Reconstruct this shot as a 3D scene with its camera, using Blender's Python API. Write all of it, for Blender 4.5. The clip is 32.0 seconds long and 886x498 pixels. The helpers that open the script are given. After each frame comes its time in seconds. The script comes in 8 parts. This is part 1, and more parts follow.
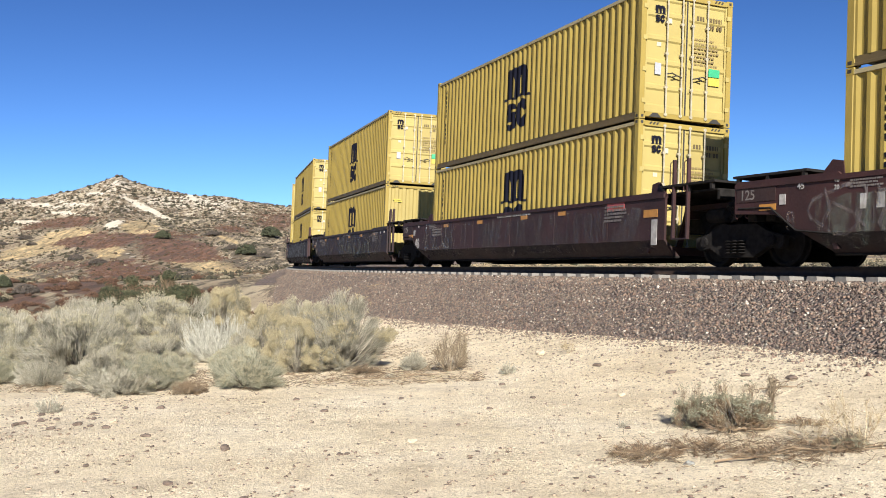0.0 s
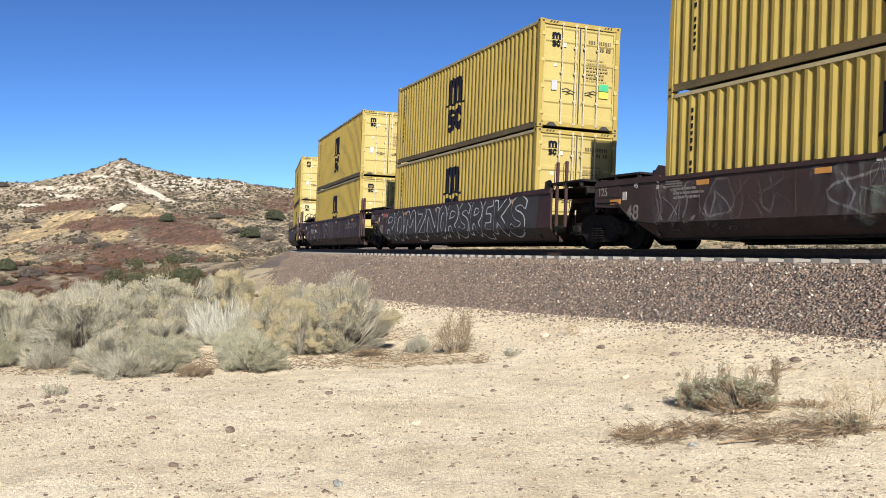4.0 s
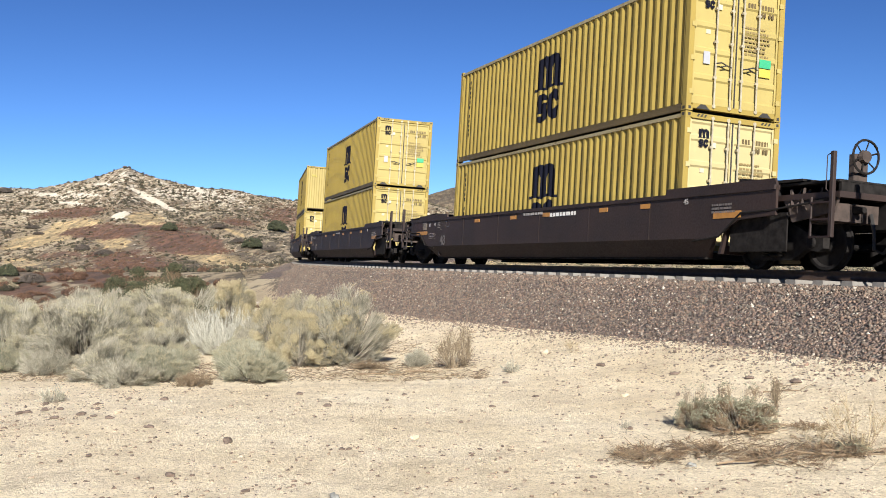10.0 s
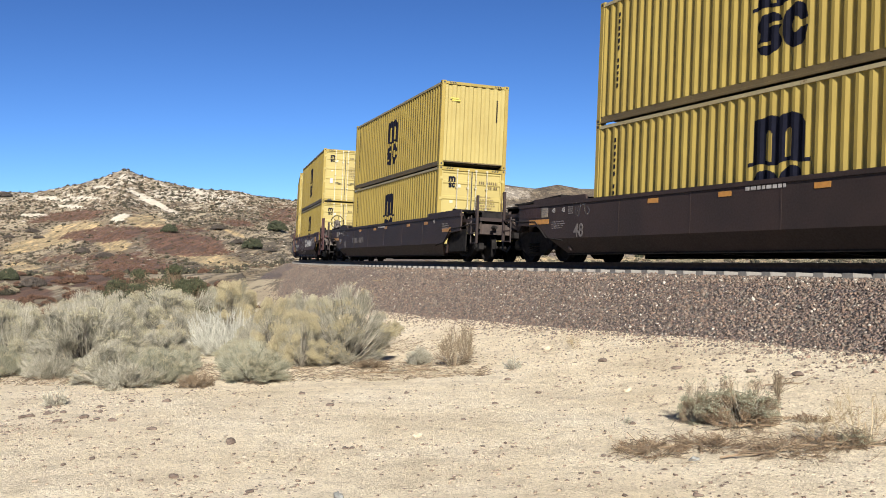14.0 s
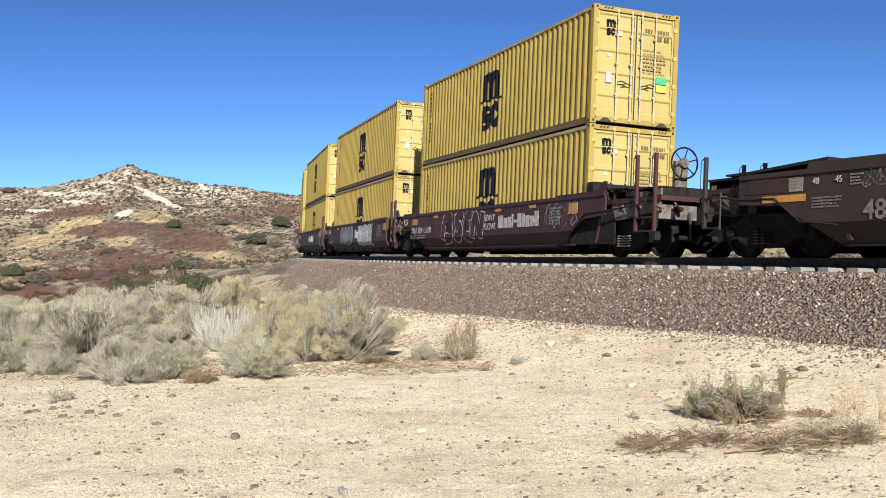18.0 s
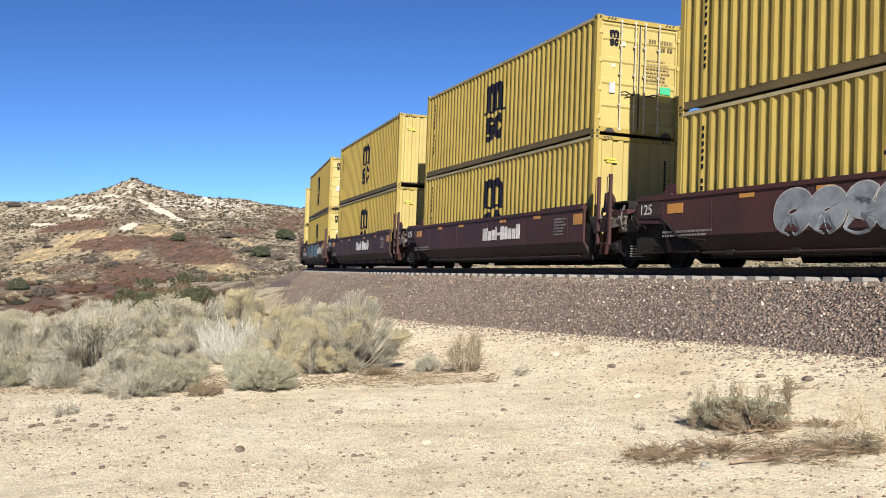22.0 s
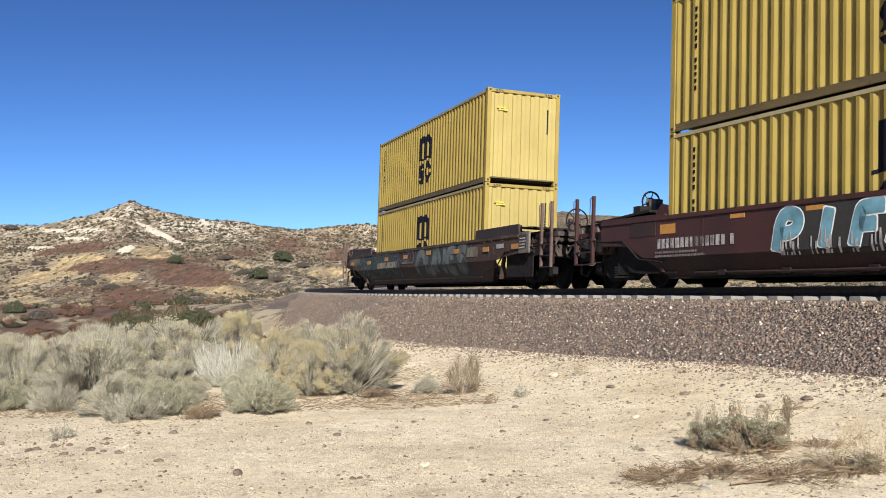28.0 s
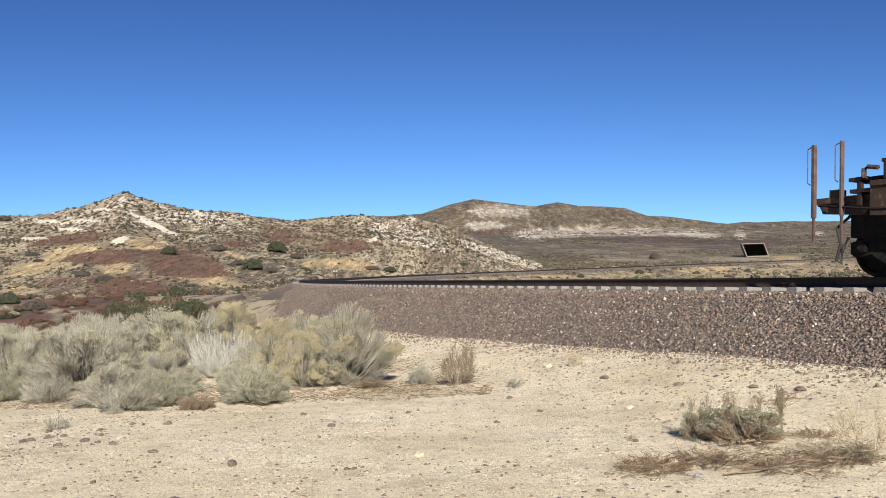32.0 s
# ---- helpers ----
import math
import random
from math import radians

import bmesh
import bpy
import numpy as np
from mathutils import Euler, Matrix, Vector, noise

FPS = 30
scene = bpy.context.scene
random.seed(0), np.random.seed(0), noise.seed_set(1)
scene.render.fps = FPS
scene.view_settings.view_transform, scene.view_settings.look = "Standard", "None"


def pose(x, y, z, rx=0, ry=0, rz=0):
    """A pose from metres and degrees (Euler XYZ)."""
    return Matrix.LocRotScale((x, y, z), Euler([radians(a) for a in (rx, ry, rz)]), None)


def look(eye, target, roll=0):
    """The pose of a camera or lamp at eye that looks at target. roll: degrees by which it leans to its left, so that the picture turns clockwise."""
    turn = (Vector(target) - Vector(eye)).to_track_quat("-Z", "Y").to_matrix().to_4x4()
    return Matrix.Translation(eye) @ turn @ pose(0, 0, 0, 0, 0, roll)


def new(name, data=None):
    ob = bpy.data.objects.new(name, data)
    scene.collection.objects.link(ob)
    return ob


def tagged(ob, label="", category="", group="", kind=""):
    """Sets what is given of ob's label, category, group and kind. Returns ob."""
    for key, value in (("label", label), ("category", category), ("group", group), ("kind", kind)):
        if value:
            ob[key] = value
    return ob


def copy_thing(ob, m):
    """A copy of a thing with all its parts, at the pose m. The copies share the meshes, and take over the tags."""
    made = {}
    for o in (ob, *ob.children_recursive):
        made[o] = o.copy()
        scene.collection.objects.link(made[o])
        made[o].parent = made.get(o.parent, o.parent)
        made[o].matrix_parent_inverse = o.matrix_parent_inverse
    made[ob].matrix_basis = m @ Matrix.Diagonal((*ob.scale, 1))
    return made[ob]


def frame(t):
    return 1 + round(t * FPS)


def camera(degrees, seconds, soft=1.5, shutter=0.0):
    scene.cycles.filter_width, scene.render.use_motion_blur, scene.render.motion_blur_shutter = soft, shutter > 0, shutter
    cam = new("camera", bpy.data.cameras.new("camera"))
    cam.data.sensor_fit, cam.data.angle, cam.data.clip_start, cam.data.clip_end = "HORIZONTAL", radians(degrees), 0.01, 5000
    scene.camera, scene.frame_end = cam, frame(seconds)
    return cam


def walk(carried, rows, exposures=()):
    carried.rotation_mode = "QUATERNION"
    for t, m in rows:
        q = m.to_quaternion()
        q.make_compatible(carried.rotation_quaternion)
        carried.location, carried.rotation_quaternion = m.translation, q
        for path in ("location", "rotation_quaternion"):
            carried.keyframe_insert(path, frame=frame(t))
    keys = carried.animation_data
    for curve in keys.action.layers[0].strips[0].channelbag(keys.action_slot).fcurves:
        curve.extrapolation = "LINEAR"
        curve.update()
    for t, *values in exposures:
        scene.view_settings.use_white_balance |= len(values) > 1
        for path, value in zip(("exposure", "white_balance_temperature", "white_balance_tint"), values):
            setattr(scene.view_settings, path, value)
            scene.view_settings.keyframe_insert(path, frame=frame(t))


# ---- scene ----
EYE = 1.6
cam = camera(49.35, 32.0, soft=0.95)
walk(cam, [(t, pose(0, 0, EYE, rx, 0, rz) @ pose(0, 0, 0, 0, 0, roll)) for t, rx, rz, roll in (
    (0, 91.557, -0.381, -1.039), (0.5, 90.628, -0.323, -1.072), (1, 90.422, -0.243, -1.079), (1.5, 90.502, -0.163, -1.088), (2, 90.606, -0.115, -1.079),
    (2.5, 90.584, -0.111, -1.085), (3, 90.524, -0.103, -1.091), (3.5, 90.530, -0.133, -1.114), (5.5, 90.515, -0.127, -1.092), (6, 90.523, -0.120, -1.055),
    (6.5, 90.589, -0.139, -1.017), (7, 90.681, -0.206, -1.019), (7.5, 90.821, -0.158, -1.115), (8, 91.203, -0.087, -1.053), (8.5, 92.305, -0.124, -0.416),
    (9, 92.170, -0.192, -0.516), (9.5, 91.197, -0.091, -0.595), (10, 91.383, -0.036, 0.028), (10.5, 91.270, 0.064, -0.047), (11, 90.900, 0.076, -0.359),
    (11.5, 90.875, -0.047, -0.558), (12, 90.813, -0.023, -0.729), (12.5, 90.917, 0.085, -0.845), (13, 91.022, 0.000, -0.923), (13.5, 91.093, -0.139, -0.912),
    (14, 91.253, -0.022, -0.801), (14.5, 91.027, 0.086, -0.751), (16.5, 91.022, 0.138, -0.766), (17, 90.974, 0.115, -0.870), (17.5, 90.913, 0.104, -0.856),
    (18, 90.968, 0.222, -0.864), (18.5, 90.980, 0.218, -0.960), (19, 91.070, 0.242, -0.996), (19.5, 91.135, 0.363, -0.999), (20, 91.231, 0.352, -0.964),
    (20.5, 91.200, 0.249, -1.047), (21, 91.248, 0.252, -1.088), (21.5, 91.503, 0.343, -1.069), (22, 91.659, 0.440, -1.188), (22.5, 91.702, 0.342, -1.260),
    (23, 91.649, 0.217, -1.256), (23.5, 91.646, 0.176, -1.275), (24, 91.724, 0.152, -1.295), (24.5, 92.018, 0.153, -1.389), (25, 92.322, 0.159, -1.427),
    (25.5, 92.306, 0.164, -1.463), (27.5, 93.051, 0.324, -1.588), (28, 92.911, 0.274, -1.464), (28.5, 92.486, 0.302, -1.535), (29, 92.425, 0.277, -1.536),
    (29.5, 92.455, 0.123, -1.459), (30, 92.420, 0.003, -1.460), (30.5, 92.360, -0.032, -1.459), (31, 92.407, 0.060, -1.474), (31.5, 92.379, 0.059, -1.541),
    (32, 92.369, -0.045, -1.456),
)], exposures=((0, 1.10), (1.0, 1.04), (3.0, 1.03), (8.0, 1.09), (9.5, 1.10), (12.0, 0.96), (17.0, 1.07), (20.0, 1.08), (25.5, 1.09), (28.0, 0.96), (29.0, 1.0), (30.0, 0.95), (31.0, 0.85), (32.0, 0.86)))

# ---- light ----
SUN_AZ, SUN_EL = -82.0, 27.5          # heading towards the sun (from +x, anticlockwise) and height, degrees
sun_way = Vector((math.cos(radians(SUN_AZ)) * math.cos(radians(SUN_EL)), math.sin(radians(SUN_AZ)) * math.cos(radians(SUN_EL)), math.sin(radians(SUN_EL))))
sun = new("sun", bpy.data.lights.new("sun", "SUN"))
sun.data.energy, sun.data.angle, sun.data.color = 5.0, radians(0.53), (1.0, 0.965, 0.91)
sun.matrix_basis = look(sun_way * 50, (0, 0, 0))
world = bpy.data.worlds.new("sky")
scene.world = world
world.use_nodes = True
wn = world.node_tree
sky = wn.nodes.new("ShaderNodeTexSky")
sky.sky_type, sky.sun_disc = "NISHITA", False
sky.sun_elevation, sky.sun_rotation = radians(SUN_EL), radians(90 - SUN_AZ)
sky.altitude, sky.air_density, sky.dust_density, sky.ozone_density = 2500, 1.0, 0.0, 4.0
deep = wn.nodes.new("ShaderNodeMix")
deep.data_type, deep.blend_type = "RGBA", "MULTIPLY"
deep.inputs[0].default_value, deep.inputs[7].default_value = 1.0, (0.356, 0.380, 0.412, 1)
clear = wn.nodes.new("ShaderNodeGamma")        # dry clear air: a deeper fall of tone away from the horizon
clear.inputs["Gamma"].default_value = 1.5
wn.links.new(sky.outputs[0], clear.inputs["Color"])
wn.links.new(clear.outputs[0], deep.inputs[6])
wn.links.new(deep.outputs[2], wn.nodes["Background"].inputs[0])
wn.nodes["Background"].inputs[1].default_value = 0.05

# ---- materials ----


def material(name, rough=0.8, metal=0.0):
    m = bpy.data.materials.new(name)
    m.use_nodes = True
    b = m.node_tree.nodes["Principled BSDF"]
    b.inputs["Roughness"].default_value, b.inputs["Metallic"].default_value = rough, metal
    return m, m.node_tree, b


def node(nt, kind, **values):
    n = nt.nodes.new(kind)
    for k, val in values.items():
        n.inputs[k.replace("_", " ")].default_value = val
    return n


def ramp(nt, fac, stops, smooth=True):
    r = nt.nodes.new("ShaderNodeValToRGB")
    r.color_ramp.interpolation = "LINEAR" if smooth else "CONSTANT"
    while len(r.color_ramp.elements) < len(stops):
        r.color_ramp.elements.new(0.5)
    for e, (p, c) in zip(r.color_ramp.elements, stops):
        e.position, e.color = p, (*c, 1) if len(c) == 3 else c
    nt.links.new(fac, r.inputs[0])
    return r.outputs[0]


def mix(nt, fac, a, b, blend="MIX"):
    m = nt.nodes.new("ShaderNodeMix")
    m.data_type, m.blend_type = "RGBA", blend
    for sock, val in ((m.inputs[0], fac), (m.inputs[6], a), (m.inputs[7], b)):
        if isinstance(val, bpy.types.NodeSocket):
            nt.links.new(val, sock)
        else:
            sock.default_value = val if not isinstance(val, tuple) else (*val, 1)
    return m.outputs[2]


def coords(nt, scale=(1, 1, 1), which="Object"):
    tc = nt.nodes.new("ShaderNodeTexCoord")
    mp = nt.nodes.new("ShaderNodeMapping")
    mp.inputs["Scale"].default_value = scale
    nt.links.new(tc.outputs[which], mp.inputs[0])
    return mp.outputs[0]


def noisy(nt, vec, scale, detail=4.0, rough=0.55, out=0):
    n = node(nt, "ShaderNodeTexNoise", Scale=scale, Detail=detail, Roughness=rough)
    nt.links.new(vec, n.inputs["Vector"])
    return n.outputs[out]


def bump(nt, b, height, strength, distance):
    n = node(nt, "ShaderNodeBump", Strength=strength, Distance=distance)
    nt.links.new(height, n.inputs["Height"])
    nt.links.new(n.outputs[0], b.inputs["Normal"])


def worn_paint(name, base, dark, rust=(0.10, 0.045, 0.02), rough=0.5, rust_at=0.66, streak=1.0, metal=0.0):
    """Weathered paint: mottled tone, streaks that run down, rust spots."""
    m, nt, b = material(name, rough, metal)
    b.inputs["Specular IOR Level"].default_value = 0.28
    v = coords(nt)
    big = noisy(nt, v, 0.9, 5)
    run = noisy(nt, coords(nt, (3.0, 3.0, 0.35)), 2.2, 4)
    fine = noisy(nt, v, 24, 3)
    col = mix(nt, ramp(nt, big, [(0.35, (0, 0, 0)), (0.72, (1, 1, 1))]), base, dark)
    col = mix(nt, ramp(nt, run, [(0.5, (0, 0, 0)), (0.8, (streak * 0.5,) * 3)]), col, dark)
    col = mix(nt, ramp(nt, noisy(nt, v, 5.5, 6, 0.65), [(rust_at, (0, 0, 0)), (rust_at + 0.08, (0.8,) * 3)]), col, rust)
    info = nt.nodes.new("ShaderNodeObjectInfo")
    col = mix(nt, 0.10, col, ramp(nt, info.outputs["Random"], [(0, (0.3, 0.3, 0.3)), (1, (1, 1, 1))]), "MULTIPLY")
    nt.links.new(col, b.inputs["Base Color"])
    nt.links.new(ramp(nt, fine, [(0.3, (rough * 0.8,) * 3), (0.7, (min(1, rough * 1.25),) * 3)]), b.inputs["Roughness"])
    bump(nt, b, fine, 0.15, 0.004)
    return m


def plain(name, col, rough=0.7, metal=0.0, var=0.25, scale=8.0):
    m, nt, b = material(name, rough, metal)
    v = coords(nt)
    n = noisy(nt, v, scale, 5, 0.6)
    lo = tuple(c * (1 - var) for c in col)
    hi = tuple(min(1, c * (1 + var)) for c in col)
    nt.links.new(ramp(nt, n, [(0.3, lo), (0.7, hi)]), b.inputs["Base Color"])
    bump(nt, b, noisy(nt, v, scale * 6, 3), 0.12, 0.003)
    return m


def worn_spray(name, col, low, high, most=0.85, stretch=(5.0, 5.0, 1.4)):
    """Old spray paint, worn through in patches and brushed downwards, so that the steel shows between."""
    m, nt, b = material(name, 0.8)
    nt.links.new(ramp(nt, noisy(nt, coords(nt), 4.0, 4, 0.6), [(0.35, tuple(0.65 * c for c in col)), (0.65, tuple(1.25 * c for c in col))]), b.inputs["Base Color"])
    fine = ramp(nt, noisy(nt, coords(nt, stretch), 1.0, 5, 0.65), [(low, (0, 0, 0)), (high, (1, 1, 1))])
    broad = ramp(nt, noisy(nt, coords(nt), 1.1, 3, 0.6), [(0.38, (0.12,) * 3), (0.62, (most,) * 3)])
    nt.links.new(mix(nt, 1.0, fine, broad, "MULTIPLY"), b.inputs["Alpha"])
    return m


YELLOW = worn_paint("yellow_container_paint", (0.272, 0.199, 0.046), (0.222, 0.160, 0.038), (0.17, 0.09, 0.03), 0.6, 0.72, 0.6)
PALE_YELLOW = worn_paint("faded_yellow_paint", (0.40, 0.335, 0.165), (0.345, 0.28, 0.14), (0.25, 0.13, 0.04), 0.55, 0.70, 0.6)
RAIL_YELLOW = worn_paint("grimy_yellow_rail", (0.115, 0.082, 0.034), (0.070, 0.052, 0.027), (0.06, 0.035, 0.02), 0.6, 0.6)
# lighter copy of YELLOW: direct sun on the container ends put into the paint
LIT_END_YELLOW = worn_paint("lit_yellow_end_paint", (0.335, 0.268, 0.092), (0.285, 0.222, 0.074), (0.20, 0.11, 0.04), 0.55, 0.71, 0.6)
# top rails: paler than the side panels
TOP_RAIL = worn_paint("pale_top_rail", (0.31, 0.262, 0.150), (0.25, 0.200, 0.10), (0.12, 0.07, 0.03), 0.55, 0.62)
NAVY = plain("navy_mark_paint", (0.006, 0.0065, 0.013), 0.85)
next(n for n in NAVY.node_tree.nodes if n.type == "BSDF_PRINCIPLED").inputs["Specular IOR Level"].default_value = 0.1
BLACK = plain("black_gap_steel", (0.02, 0.018, 0.016), 0.7)
GALV = plain("galvanised_bar", (0.40, 0.355, 0.25), 0.45, 0.3)
FADED_INK = plain("faded_brown_lettering", (0.170, 0.122, 0.045), 0.65, var=0.3)
GREEN = plain("green_placard", (0.03, 0.28, 0.13), 0.5, var=0.08)
CREAM_CARD = plain("cream_placard", (0.44, 0.39, 0.26), 0.6, var=0.15)
GREY_CARD = plain("grey_placard", (0.29, 0.295, 0.31), 0.5, var=0.1)
WHITE = plain("white_marking", (0.72, 0.70, 0.66), 0.6, var=0.15)
DULL_WHITE = plain("dull_white_marking", (0.31, 0.29, 0.27), 0.7, var=0.35)
ORANGE = plain("amber_reflector", (0.36, 0.165, 0.032), 0.5, var=0.2)
RED_CARD = plain("faded_red_panel", (0.30, 0.06, 0.06), 0.6, var=0.25)
BRIGHT_YELLOW = plain("bright_yellow_sticker", (0.40, 0.33, 0.05), 0.5, var=0.05)
TEAL = worn_spray("teal_spray_paint", (0.060, 0.110, 0.108), 0.34, 0.58)
DEEP_TEAL = plain("dark_teal_spray_paint", (0.020, 0.034, 0.032), 0.7, var=0.5, scale=4)
DULL_GREY = plain("dull_grey_spray_paint", (0.085, 0.095, 0.088), 0.7, var=0.5, scale=3)
WORN_GREY = worn_spray("worn_grey_spray_paint", (0.16, 0.155, 0.15), 0.36, 0.60)
WORN_WHITE = worn_spray("worn_white_spray_paint", (0.42, 0.40, 0.375), 0.34, 0.56)
GREEN_SMEAR = worn_spray("worn_grey_green_smears", (0.135, 0.150, 0.120), 0.42, 0.66)
GREY_SMEAR = worn_spray("worn_blue_grey_smears", (0.085, 0.078, 0.082), 0.42, 0.68)
SOOT = plain("dark_grey_spray_paint", (0.022, 0.020, 0.020), 0.7, var=0.4, scale=3)
STENCIL = plain("dulled_white_stencil", (0.118, 0.102, 0.094), 0.75, var=0.4, scale=5)
BUBBLE = plain("grey_blue_spray_paint", (0.155, 0.17, 0.185), 0.7, var=0.4, scale=3)
FAINT = worn_spray("faint_old_spray_paint", (0.145, 0.120, 0.115), 0.34, 0.60)
CHALK_WHITE = plain("weathered_white_lettering", (0.50, 0.475, 0.44), 0.65, var=0.4, scale=5)
TAN_PAINT = plain("dull_tan_lettering", (0.20, 0.165, 0.12), 0.7, var=0.4)
SKY_PAINT = plain("faded_blue_spray_paint", (0.11, 0.235, 0.29), 0.6, var=0.35, scale=3)
PRIMER = plain("grey_tan_primer", (0.115, 0.100, 0.078), 0.85, var=0.55, scale=2.5)
SILVER = plain("silver_spray_paint", (0.42, 0.43, 0.44), 0.5, var=0.3)
CAR_RED = worn_paint("oxide_red_car_paint", (0.046, 0.0185, 0.0175), (0.022, 0.0115, 0.011), (0.05, 0.024, 0.015), 0.6, 0.6)
CAR_DARK = worn_paint("black_brown_car_paint", (0.038, 0.020, 0.0175), (0.019, 0.012, 0.011), (0.045, 0.022, 0.014), 0.6, 0.66)
CAR_BROWN = worn_paint("dark_brown_car_paint", (0.036, 0.022, 0.0185), (0.021, 0.0145, 0.0125), (0.04, 0.02, 0.012), 0.6, 0.68)
CAR_MAXI = worn_paint("maroon_car_paint", (0.054, 0.0195, 0.0165), (0.031, 0.0150, 0.0135), (0.048, 0.026, 0.018), 0.55, 0.68)
CAR_RUST = worn_paint("rusty_car_paint", (0.066, 0.034, 0.024), (0.030, 0.021, 0.017), (0.10, 0.078, 0.058), 0.8, 0.54)
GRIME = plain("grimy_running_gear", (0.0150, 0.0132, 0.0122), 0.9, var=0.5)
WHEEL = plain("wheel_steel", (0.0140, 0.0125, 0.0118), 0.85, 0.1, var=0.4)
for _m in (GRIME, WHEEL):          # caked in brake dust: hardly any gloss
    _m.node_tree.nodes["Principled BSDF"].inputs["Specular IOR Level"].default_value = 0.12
RAILSTEEL = plain("rusty_rail_steel", (0.045, 0.028, 0.020), 0.65, 0.3, var=0.4)
CONCRETE = plain("tie_concrete", (0.175, 0.16, 0.14), 0.85, var=0.2)

# ---- mesh helpers ----


class Mesh:
    """Collects vertices and faces for one part."""

    def __init__(self):
        self.v, self.f = [], []

    def add(self, verts, faces):
        n = len(self.v)
        self.v += [tuple(p) for p in verts]
        self.f += [tuple(i + n for i in f) for f in faces]
        return self

    def box(self, x0, x1, y0, y1, z0, z1, c=0.0):
        """A box, with its edges along z chamfered by c."""
        if c <= 0:
            ring = [(x0, y0), (x1, y0), (x1, y1), (x0, y1)]
        else:
            ring = [(x0 + c, y0), (x1 - c, y0), (x1, y0 + c), (x1, y1 - c), (x1 - c, y1), (x0 + c, y1), (x0, y1 - c), (x0, y0 + c)]
        return self.prism(ring, z0, z1, "z")

    def prism(self, ring, a, b, axis="z"):
        """A ring of 2D points swept from a to b along an axis (the ring's own axes: xy, xz or yz)."""
        put = {"z": lambda p, h: (p[0], p[1], h), "y": lambda p, h: (p[0], h, p[1]), "x": lambda p, h: (h, p[0], p[1])}[axis]
        n = len(ring)
        vs = [put(p, a) for p in ring] + [put(p, b) for p in ring]
        fs = [tuple(range(n))[::-1], tuple(range(n, 2 * n))] + [(i, (i + 1) % n, n + (i + 1) % n, n + i) for i in range(n)]
        return self.add(vs, fs)

    def tube(self, pts, r, n=6):
        """A round bar through the points; r may be one radius or one for each point."""
        pts = [Vector(p) for p in pts]
        rs = r if isinstance(r, (list, tuple)) else [r] * len(pts)
        vs, fs = [], []
        for i, p in enumerate(pts):
            d = (pts[min(i + 1, len(pts) - 1)] - pts[max(i - 1, 0)]).normalized()
            side = d.cross(Vector((0, 0, 1)) if abs(d.z) < 0.9 else Vector((1, 0, 0))).normalized()
            up = side.cross(d)
            vs += [p + (side * math.cos(2 * math.pi * k / n) + up * math.sin(2 * math.pi * k / n)) * rs[i] for k in range(n)]
        for i in range(len(pts) - 1):
            fs += [(i * n + k, i * n + (k + 1) % n, (i + 1) * n + (k + 1) % n, (i + 1) * n + k) for k in range(n)]
        fs += [tuple(range(n))[::-1], tuple(range(len(vs) - n, len(vs)))]
        return self.add(vs, fs)

    def lathe(self, profile, axis="y", n=20):
        """A profile of (along, radius) turned round an axis through the origin."""
        vs, fs = [], []
        for a, r in profile:
            for k in range(n):
                c, s = r * math.cos(2 * math.pi * k / n), r * math.sin(2 * math.pi * k / n)
                vs.append({"y": (c, a, s), "x": (a, c, s), "z": (c, s, a)}[axis])
        m = len(profile)
        for i in range(m - 1):
            fs += [(i * n + k, i * n + (k + 1) % n, (i + 1) * n + (k + 1) % n, (i + 1) * n + k) for k in range(n)]
        fs += [tuple(range(n))[::-1], tuple(range((m - 1) * n, m * n))]
        return self.add(vs, fs)

    def moved(self, m):
        self.v = [tuple(m @ Vector(p)) for p in self.v]
        return self

    def data(self, name, mat, smooth=False):
        me = bpy.data.meshes.new(name)
        me.from_pydata(self.v, [], self.f)
        me.materials.append(mat)
        bm = bmesh.new()
        bm.from_mesh(me)
        bmesh.ops.recalc_face_normals(bm, faces=bm.faces)
        bm.to_mesh(me)
        bm.free()
        if smooth:
            me.polygons.foreach_set("use_smooth", [True] * len(me.polygons))
        return me


def part(name, mesh, mat, parent, label="", smooth=False, at=None):
    """One mesh object under a thing or a part."""
    me = mesh if isinstance(mesh, bpy.types.Mesh) else mesh.data(name, mat, smooth)
    ob = new(name, me)
    ob.parent = parent
    if at is not None:
        ob.matrix_basis = at
    return tagged(ob, label)


def raw_mesh(name, verts, faces, mat, smooth=False):
    """A large mesh from arrays of vertices and of equal-sided faces."""
    verts, faces = np.asarray(verts, dtype=np.float32), np.asarray(faces, dtype=np.int32)
    me = bpy.data.meshes.new(name)
    k = faces.shape[1]
    me.vertices.add(len(verts))
    me.vertices.foreach_set("co", verts.ravel())
    me.loops.add(faces.size)
    me.loops.foreach_set("vertex_index", faces.ravel())
    me.polygons.add(len(faces))
    me.polygons.foreach_set("loop_start", np.arange(0, faces.size, k, dtype=np.int32))
    if smooth:
        me.polygons.foreach_set("use_smooth", np.ones(len(faces), dtype=bool))
    me.update(calc_edges=True)
    me.materials.append(mat)
    return me


rng = np.random.default_rng(7)

